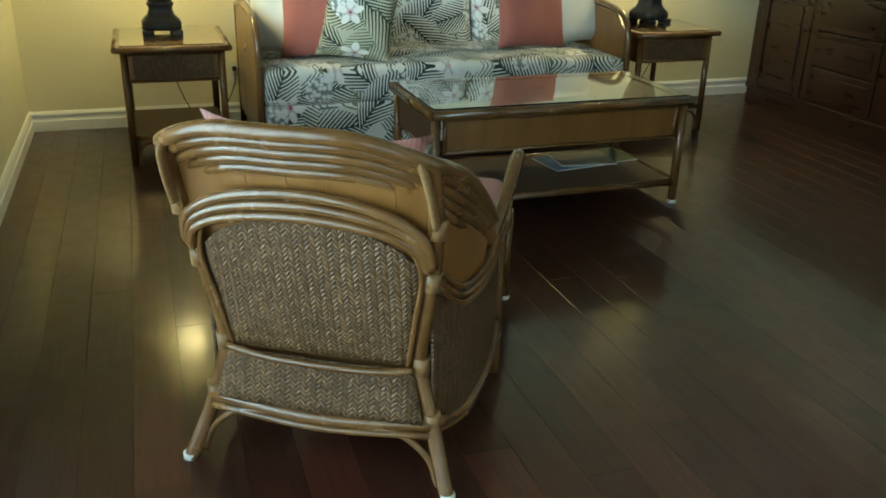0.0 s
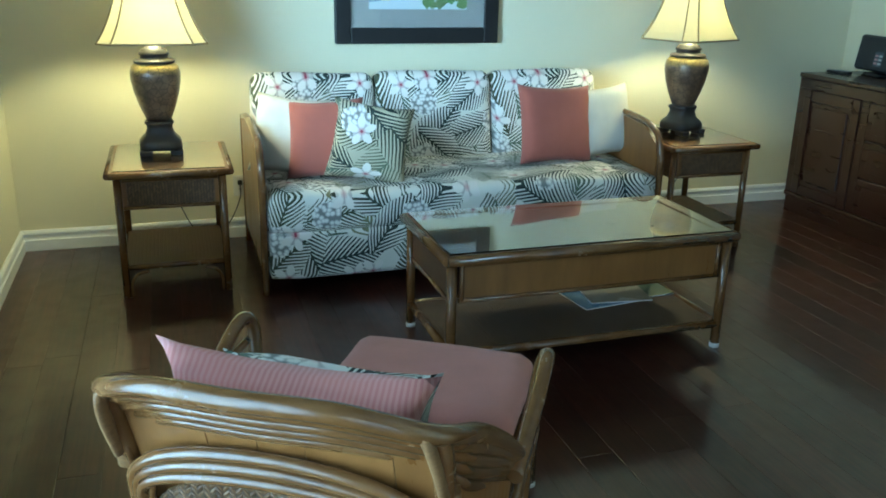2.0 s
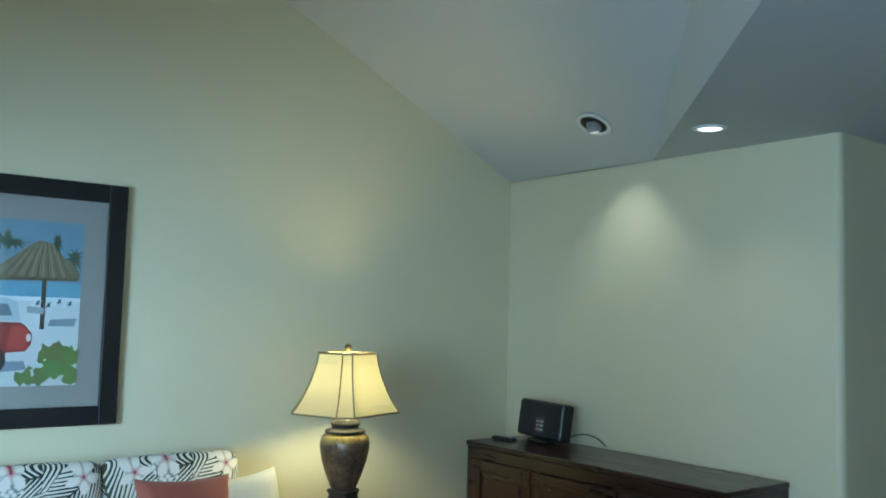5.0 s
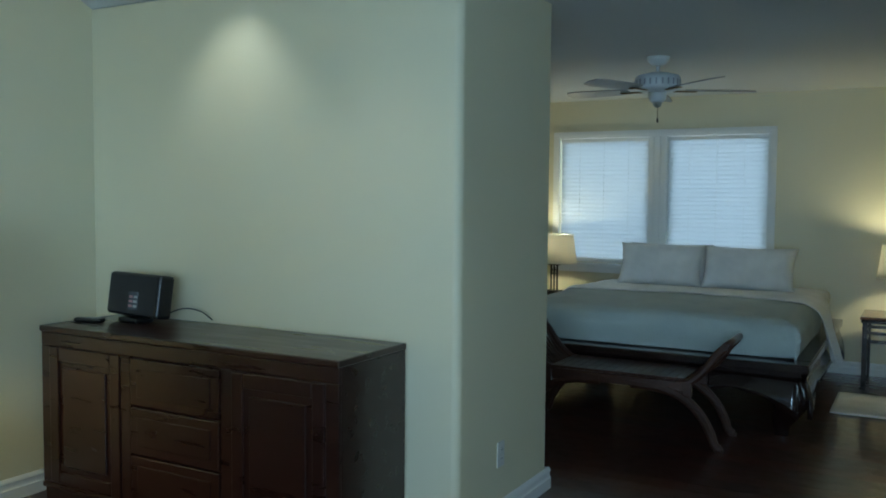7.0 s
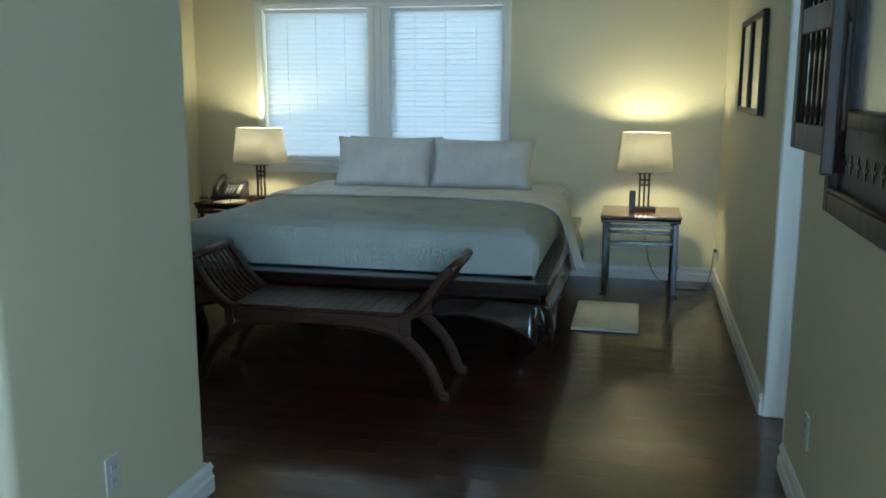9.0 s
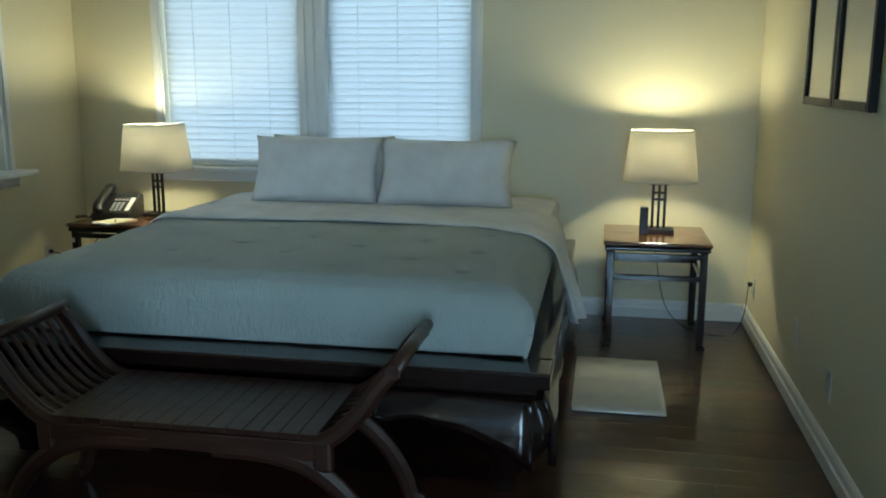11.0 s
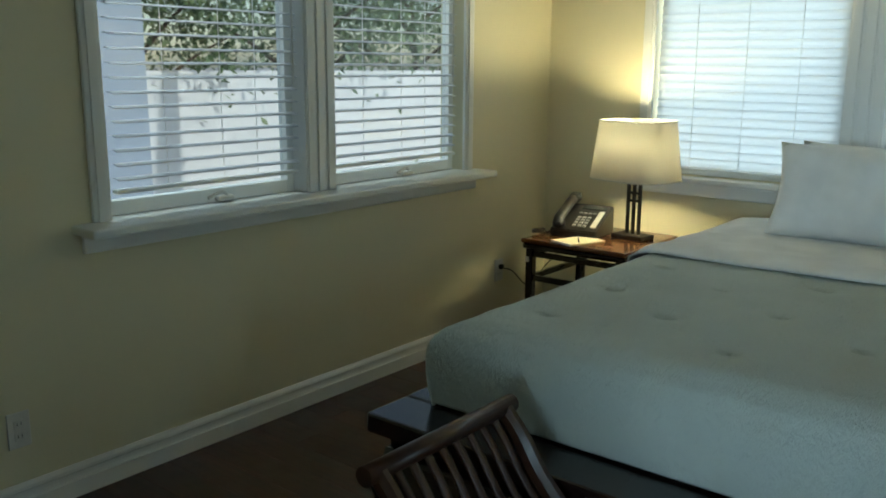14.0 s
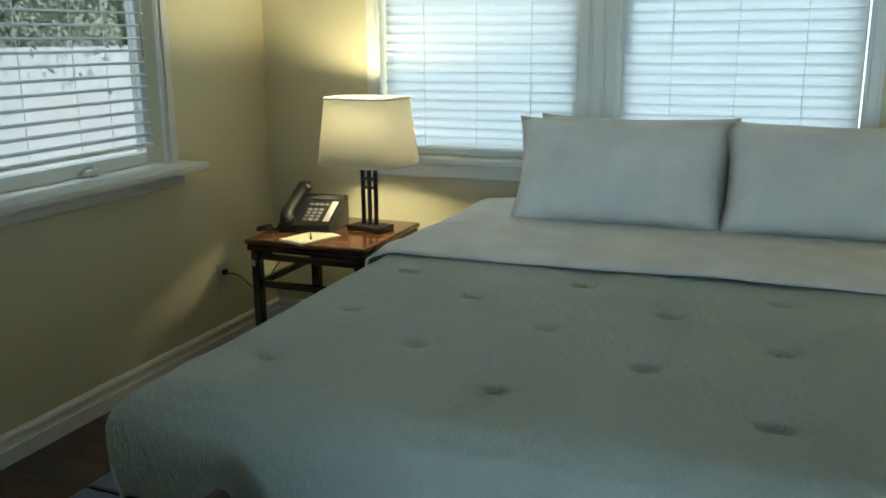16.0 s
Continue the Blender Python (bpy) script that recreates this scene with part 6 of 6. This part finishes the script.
def nightstand(x, y, label):
    t = thing("nightstand", label, "nightstand", x, y, 0, group="nightstands")
    w, d, h = 0.275, 0.275, 0.57
    part("tabletop", box(-d, d, -w, w, h - 0.022, h, 0.008), NIGHT_WOOD, t)
    part("top_moulding", box(-d + 0.006, d - 0.006, -w + 0.006, w - 0.006, h - 0.05, h - 0.0225, 0.010, 3), BLACK_LACQUER, t)
    for sx in (-1, 1):
        for sy in (-1, 1):
            part("leg", box(sx * (d - 0.038) - 0.019, sx * (d - 0.038) + 0.019, sy * (w - 0.038) - 0.019, sy * (w - 0.038) + 0.019, 0.012, h - 0.051, 0.004), BLACK_LACQUER, t)
            part("foot", box(sx * (d - 0.032) - 0.022, sx * (d - 0.032) + 0.022, sy * (w - 0.032) - 0.022, sy * (w - 0.032) + 0.022, 0.0, 0.022, 0.006), BLACK_LACQUER, t)
    for s in (-1, 1):
        for z0, z1 in ((h - 0.088, h - 0.062), (h - 0.205, h - 0.178)):
            part("stretcher", box(s * (d - 0.038) - 0.011, s * (d - 0.038) + 0.011, -w + 0.057, w - 0.057, z0, z1, 0.003), BLACK_LACQUER, t)
            part("stretcher", box(-d + 0.057, d - 0.057, s * (w - 0.038) - 0.011, s * (w - 0.038) + 0.011, z0, z1, 0.003), BLACK_LACQUER, t)
    return t


nightstand(9.17, 1.615, "small dark lacquered nightstand with a glossy brown top")
nightstand(9.15, 4.69, "dark lacquered nightstand in the corner beside the bed")
tag_ = tagged(part("paper_tag", box(8.8755, 8.8775, 4.915, 4.935, 0.46, 0.485, 0), TRIM), "small white paper tag on a nightstand leg", "tag")


def bed_lamp(x, y, turn, label):
    t = thing("table_lamp", label, "lamp", x, y, 0.5702, turn, group="bedside lamps")
    part("base", box(-0.055, 0.055, -0.085, 0.085, 0, 0.022, 0.004), IRON, t)
    for k in (-1, 0, 1):
        part("upright", box(-0.008, 0.008, k * 0.032 - 0.007, k * 0.032 + 0.007, 0.022, 0.262, 0.002, 1), IRON, t)
    for z in (0.175, 0.212):
        part("crossbar", box(-0.0075, 0.0075, -0.04, 0.04, z, z + 0.012, 0.002, 1), IRON, t)
    part("cap", box(-0.022, 0.022, -0.055, 0.055, 0.262, 0.276, 0.003), IRON, t)
    part("stem", tube([(0, 0, 0.276), (0, 0, 0.40)], 0.008, 8), IRON, t)
    n, rows = 40, []
    bm = bmesh.new()
    for z, r in ((0.285, 0.198), (0.42, 0.182), (0.555, 0.166)):
        ring = []
        for k in range(n):
            a = 2 * math.pi * k / n
            c, s = math.cos(a), math.sin(a)
            q = 1 / (abs(c) ** 3.4 + abs(s) ** 3.4) ** (1 / 3.4)
            ring.append(bm.verts.new((r * q * c * 0.82, r * q * s, z)))
        rows.append(ring)
    for p, q in zip(rows, rows[1:]):
        for k in range(n):
            bm.faces.new((p[k], p[(k + 1) % n], q[(k + 1) % n], q[k])).smooth = True
    sh = part("shade", bm, SHADE_BED, t, "cream linen rounded-oblong shade")
    sh.modifiers.new("thickness", "SOLIDIFY").thickness = 0.002
    for z, r in ((0.285, 0.199), (0.555, 0.167)):
        loop = []
        for k in range(41):
            a = 2 * math.pi * k / 40
            c, s = math.cos(a), math.sin(a)
            q = 1 / (abs(c) ** 3.4 + abs(s) ** 3.4) ** (1 / 3.4)
            loop.append((r * q * c * 0.82, r * q * s, z))
        part("shade_rim", tube(loop, 0.003, 6, smooth_line=False), CREAM, sh)
    part("bulb", lathe([(0.0, 0.40), (0.013, 0.405), (0.015, 0.425), (0.027, 0.46), (0.026, 0.48), (0.0, 0.50)], 14), BULB, t, "glowing bulb").visible_shadow = False
    lamp("bulb_light", "POINT", Matrix.Translation((x, y, 0.5702 + 0.475)), 26, (1.0, 0.84, 0.48), 0.045)
    return t


bed_lamp(9.235, 1.60, 0, "lit bedside lamp with iron lattice stem and cream shade")
bed_lamp(9.215, 4.555, -8, "lit bedside lamp with iron lattice stem beside the telephone")
bedside_remote = thing("remote_control", "small black remote control standing upright beside the lamp", "remote", 9.15, 1.68, 0.5702, 0)
part("body", box(-0.02, 0.02, -0.022, 0.022, 0, 0.15, 0.005), BLACK_PLASTIC, bedside_remote)
part("face", box(-0.0215, -0.0203, -0.015, 0.015, 0.06, 0.135, 0), IRON, bedside_remote)


def telephone():
    t = thing("telephone", "black desk telephone with pale keys and handset", "telephone", 9.165, 4.80, 0.5702, -82)
    t.scale = (1.18, 1.18, 1.18)
    # wedge body
    bm = bmesh.new()
    prof = [(-0.10, 0.0), (0.10, 0.0), (0.10, 0.105), (0.085, 0.112), (-0.10, 0.028)]
    a = [bm.verts.new((-0.10, y, z)) for y, z in prof]
    b = [bm.verts.new((0.10, y, z)) for y, z in prof]
    bm.faces.new(a)
    bm.faces.new(b[::-1])
    for i in range(5):
        bm.faces.new((a[i], b[i], b[(i + 1) % 5], a[(i + 1) % 5]))
    bmesh.ops.bevel(bm, geom=bm.edges[:], offset=0.004, segments=2, affect="EDGES")
    body = part("body", bm, BLACK_PLASTIC, t)
    tilt = math.degrees(math.atan2(0.084, 0.185))
    def on_face(name, x0, x1, y0, y1, hgt, mat, label=""):
        o = part(name, box(x0, x1, y0, y1, 0, hgt, 0.001, 1), mat, body, label)
        o.matrix_local = pose(0, -0.10, 0.0285, tilt, 0, 0)
        return o
    for r in range(4):
        for c in range(3):
            on_face("key", -0.015 + c * 0.022, 0.0 + c * 0.022, 0.03 + r * 0.02, 0.042 + r * 0.02, 0.005, GREY_PLASTIC)
    for c in range(4):
        on_face("key", -0.02 + c * 0.02, -0.006 + c * 0.02, 0.125, 0.134, 0.004, GREY_PLASTIC)
    on_face("number_card", 0.062, 0.085, 0.03, 0.15, 0.003, WHITE_PLASTIC, "white number card")
    on_face("display", -0.02, 0.085, 0.160, 0.185, 0.003, plastic("lcd", (0.06, 0.07, 0.07), 0.15))
    h = part("handset", tube([(-0.068, -0.095, 0.045), (-0.072, -0.07, 0.072), (-0.072, 0.0, 0.102), (-0.072, 0.06, 0.128), (-0.068, 0.09, 0.128)], 0.022, 10, 6, flat=0.75), BLACK_PLASTIC, t, "black handset")
    part("earpiece", lathe([(0.0, 0), (0.026, 0.0), (0.026, 0.02), (0.0, 0.024)], 16), BLACK_PLASTIC, h).matrix_local = pose(-0.068, 0.09, 0.128, 24)
    part("mouthpiece", lathe([(0.0, 0), (0.026, 0.0), (0.026, 0.02), (0.0, 0.024)], 16), BLACK_PLASTIC, h).matrix_local = pose(-0.068, -0.078, 0.040, 24)
    coil = []
    for k in range(120):
        f = k / 119
        coil.append((-0.085 - 0.085 * math.sin(f * 2.4), -0.10 + 0.05 * f - 0.05 * math.sin(f * 3.1), 0.010 + 0.006 * math.sin(k * 0.9) + 0.004))
    part("coil_cord", tube(coil, 0.0025, 5, 1, smooth_line=False), BLACK_PLASTIC, t, "coiled handset cord")


telephone()
pad = thing("notepad", "cream notepad lying on the nightstand", "notepad", 8.975, 4.71, 0.5702, 70)
part("paper", box(-0.07, 0.07, -0.105, 0.105, 0, 0.008, 0.001, 1), paint("cream_paper", (0.70, 0.66, 0.46), 0.8), pad)
part("binding", box(-0.07, 0.07, 0.095, 0.1055, 0.0002, 0.0095, 0.001, 1), TRIM, pad)
tagged(part("pen", tube([(8.93, 4.68, 0.5822), (9.03, 4.74, 0.5822)], 0.004, 8), BLACK_PLASTIC), "black pen on the notepad", "pen")

outlet(9.10, W_Y, 0.33, 0)
plug(9.10, W_Y, 0.35)
cord("phone_cord", "black cord from the outlet to the nightstand", [(9.10, W_Y - 0.028, 0.345), (9.16, W_Y - 0.05, 0.32), (9.24, W_Y - 0.1, 0.24), (9.32, W_Y - 0.16, 0.35), (9.38, W_Y - 0.3, 0.52), (9.30, W_Y - 0.44, 0.60)])
cord("phone_cord", "black looped telephone cord under the nightstand", [(9.36, 4.86, 0.56), (9.22, 4.80, 0.44), (9.16, 4.80, 0.36), (9.20, 4.82, 0.31), (9.28, 4.86, 0.36), (9.38, 4.92, 0.5)], 0.006)
outlet(6.60, W_Y, 0.28, 0)
outlet(9.30, R_Y, 0.26, 180)
outlet(8.20, R_Y, 0.33, 180)
outlet(7.62, R_Y, 0.30, 180)
outlet(5.75, R_Y, 0.32, 180, "white plastic outlet plate near the doorway")
tagged(part("plug", box(9.288, 9.312, R_Y + 0.010, R_Y + 0.034, 0.27, 0.292, 0.004), BLACK_PLASTIC), "black plug in a wall outlet", "plug")
cord("lamp_cord", "black lamp cord trailing over the floor to the outlet", [(9.42, 1.60, 0.57), (9.46, 1.58, 0.35), (9.40, 1.52, 0.10), (9.30, 1.40, 0.006), (9.20, 1.25, 0.005), (9.28, 1.15, 0.006), (9.26, 1.11, 0.12), (9.30, 1.09, 0.26), (9.30, 1.085, 0.28)])

mat_ = part("floor_mat", slab(7.94, 8.66, 1.605, 2.005, 0.004, 0.018, 0.007, 14, 0.002, 6), BATHMAT)
tagged(mat_, "white terry floor mat lying beside the bed", "mat")


def ceiling_fan():
    t = thing("ceiling_fan", "white five-blade ceiling fan with pull chain at rest", "ceiling fan", 7.25, 3.06, 0, 12)
    part("canopy", lathe([(0.0, H), (0.075, H - 0.001), (0.07, H - 0.025), (0.045, H - 0.055), (0.018, H - 0.062)], 28), FAN_WHITE, t)
    part("down_rod", tube([(0, 0, H - 0.05), (0, 0, H - 0.12)], 0.014, 12), FAN_WHITE, t)
    part("motor", lathe([(0.018, H - 0.10), (0.07, H - 0.108), (0.135, H - 0.125), (0.15, H - 0.14), (0.15, H - 0.205), (0.14, H - 0.222), (0.09, H - 0.235), (0.0, H - 0.236)], 32), FAN_WHITE, t, "white motor housing")
    for k in range(24):
        a = 2 * math.pi * k / 24
        o = part("motor_slot", box(-0.006, 0.006, 0.1495, 0.1515, H - 0.195, H - 0.155, 0), GREY_PLASTIC, t)
        o.matrix_local = pose(0, 0, 0, 0, 0, math.degrees(a))
    part("switch_cup", lathe([(0.0, H - 0.30), (0.04, H - 0.30), (0.055, H - 0.285), (0.06, H - 0.255), (0.06, H - 0.2365)], 24), FAN_WHITE, t)
    for k in range(5):
        m = pose(0, 0, 0, 0, 0, 72 * k)
        iron_ = part("blade_iron", box(0.10, 0.26, -0.018, 0.018, H - 0.232, H - 0.224, 0.003), BRASS, t, "dark blade bracket")
        iron_.matrix_local = m
        bm = bmesh.new()
        out = [(0.20, -0.045), (0.28, -0.062), (0.58, -0.07), (0.64, -0.055), (0.66, 0.0), (0.64, 0.055), (0.58, 0.07), (0.28, 0.062), (0.20, 0.045)]
        lo = [bm.verts.new((x, y, y * 0.18)) for x, y in out]
        hi = [bm.verts.new((x, y, y * 0.18 + 0.007)) for x, y in out]
        bm.faces.new(lo[::-1])
        bm.faces.new(hi)
        for i in range(len(out)):
            j = (i + 1) % len(out)
            bm.faces.new((lo[i], lo[j], hi[j], hi[i]))
        part("blade", bm, FAN_BLADE, t, "pale grey blade").matrix_local = m @ pose(0, 0, H - 0.222)
    part("pull_chain", tube([(0.05, 0, H - 0.29), (0.052, 0, H - 0.40)], 0.002, 6), BRASS, t)
    part("chain_fob", lathe([(0.0, H - 0.43), (0.007, H - 0.425), (0.005, H - 0.40), (0.0, H - 0.398)], 10, cx=0.052), ANTIQUE, t)
    part("light_cap", lathe([(0.0, H - 0.335), (0.02, H - 0.33), (0.03, H - 0.31), (0.03, H - 0.301)], 16), STEEL, t, "steel switch cap")


ceiling_fan()


def frame_pair():
    t = thing("wall_pictures", "pair of prints in narrow dark wooden frames on the wall", "picture", 0, 0, 0)
    art = paint("pale_print", (0.50, 0.50, 0.46), 0.6, 0.05, 0.25)
    for x0, x1 in ((7.36, 7.83), (7.84, 8.31)):
        z0, z1, f = 1.30, 1.81, 0.032
        for nm, a0, a1, b0, b1 in (("frame_side", x0, x0 + f, z0, z1), ("frame_side", x1 - f, x1, z0, z1), ("frame_rail", x0 + f, x1 - f, z0, z0 + f), ("frame_rail", x0 + f, x1 - f, z1 - f, z1)):
            part(nm, box(a0, a1, R_Y + 0.002, R_Y + 0.03, b0, b1, 0.004), FRAME_BLACK, t)
        pr = part("print", box(x0 + f, x1 - f, R_Y + 0.006, R_Y + 0.014, z0 + f, z1 - f, 0), art, t, "pale print")
        part("glazing", box(x0 + f, x1 - f, R_Y + 0.018, R_Y + 0.020, z0 + f, z1 - f, 0), WINDOW_GLASS, pr).visible_shadow = False


frame_pair()


def antique_shutters():
    t = thing("antique_window", "carved antique dark wood window with spindled shutters hung on the wall", "wall hanging", 0, 0, 0)
    x0, x1, z0, z1, y0, y1 = 4.63, 5.54, 1.08, 2.22, R_Y + 0.002, R_Y + 0.052
    f = 0.06
    for nm, a0, a1, b0, b1 in (("frame_stile", x0, x0 + f, z0, z1), ("frame_stile", x1 - f, x1, z0, z1), ("frame_rail", x0 + f, x1 - f, z0, z0 + f), ("frame_rail", x0 + f, x1 - f, z1 - f, z1), ("frame_rail", x0 + f, x1 - f, z0 + 0.245, z0 + 0.29)):
        part(nm, box(a0, a1, y0, y1, b0, b1, 0.006), ANTIQUE, t)
    carved = part("carved_panel", box(x0 + f, x1 - f, y0 + 0.006, y0 + 0.026, z0 + f, z0 + 0.245, 0.003), ANTIQUE, t, "carved lower panel with a row of crosses")
    for k in range(9):
        cx = x0 + f + 0.07 + k * 0.081
        for a, b in ((0.020, 0.005), (0.005, 0.026)):
            part("carved_cross", box(cx - a, cx + a, y0 + 0.0262, y0 + 0.030, z0 + 0.15 - b, z0 + 0.15 + b, 0.001, 1), BLACK_LACQUER, carved)
    part("backing", box(x0 + f, x1 - f, y0 + 0.002, y0 + 0.010, z0 + 0.29, z1 - f, 0), metal("old_mirror", (0.5, 0.52, 0.52), 0.12), t, "dim old mirror glass")
    part("corner_bead", tube([(x0 + f, y1, z0 + f + 0.01), (x1 - f, y1, z0 + f + 0.01)], 0.007, 8), ANTIQUE, t)

    def shutter(hx, turn, width, sgn, label):
        m = pose(hx, R_Y + 0.14, z0 + 0.19, 0, 0, turn)
        b = part("shutter", box(0, 0.045, -0.012, 0.012, 0.0, 0.86, 0.004), ANTIQUE, t, label)
        b.matrix_local = m
        part("stile", box(width - 0.045, width, -0.012, 0.012, 0.0, 0.86, 0.004), ANTIQUE, b)
        for r0, r1 in ((0.0, 0.07), (0.30, 0.365), (0.70, 0.86)):
            part("rail", box(0.046, width - 0.046, -0.011, 0.011, r0, r1, 0.003), ANTIQUE, b)
        n = 6
        for k in range(n):
            x = 0.046 + (width - 0.092) * (k + 0.5) / n
            for r0, r1 in ((0.07, 0.30), (0.365, 0.70)):
                part("spindle", lathe([(0.0045, r0), (0.007, r0 + 0.03), (0.0045, r0 + 0.06), (0.0055, (r0 + r1) / 2), (0.0045, r1 - 0.06), (0.007, r1 - 0.03), (0.0045, r1)], 8, cx=x), ANTIQUE, b)
        part("hinge_pole", tube([(0.0, 0, -0.03), (0.0, 0, 0.90)], 0.014, 10), ANTIQUE, b)

    for px in (x0 + 0.325, x1 - 0.10):
        part("standoff", box(px - 0.016, px + 0.016, y1 + 0.0005, R_Y + 0.127, z0 + 0.62, z0 + 0.68, 0.003), ANTIQUE, t, "wooden arm that holds the shutters off the wall")
    shutter(4.99, 2.6, 0.43, 1, "spindled shutter leaf closed in front of the frame")
    shutter(4.955, 166, 0.41, 1, "spindled shutter leaf standing ajar")


antique_shutters()

# ---- floor ----
structure("subfloor", merged([(W_X - 0.15, E_X + 0.15, S_Y - 0.15, W_Y + 0.15, -0.30, -0.016)]), SUBFLOOR, "dark base under the floorboards", "floor")
floor_ = thing("floor", "glossy dark reddish mahogany plank floor", "floor", kind="structure")
_planks = {}
rng = random.Random(12)
PW = 0.127
col_n = int((E_X - W_X) / PW) + 1
for c in range(col_n):
    x = W_X + c * PW
    lo, hi = (S_Y, W_Y) if x < HALL_X else (R_Y - 0.15, W_Y)
    if 5.45 < x < 7.65:
        lo = -0.7
    wd = min(PW, E_X - x)
    y = lo - rng.uniform(0, 1.5)
    while y < hi:
        ln = rng.choice((1.5, 1.8, 2.1, 2.4))
        a, b = max(y, lo), min(y + ln, hi)
        y += ln
        if b - a < 0.02:
            continue
        key = (round(b - a, 3), round(wd, 3))
        if key not in _planks:
            bm = box(0.0002, wd - 0.0002, 0.0002, b - a - 0.0002, -0.016, 0.0, 0.0007, 1)
            o = part("plank", bm, FLOOR_WOOD, floor_)
            _planks[key] = o.data
        else:
            o = new("plank", _planks[key])
            o.parent = floor_
        o.location = (x, a, 0)
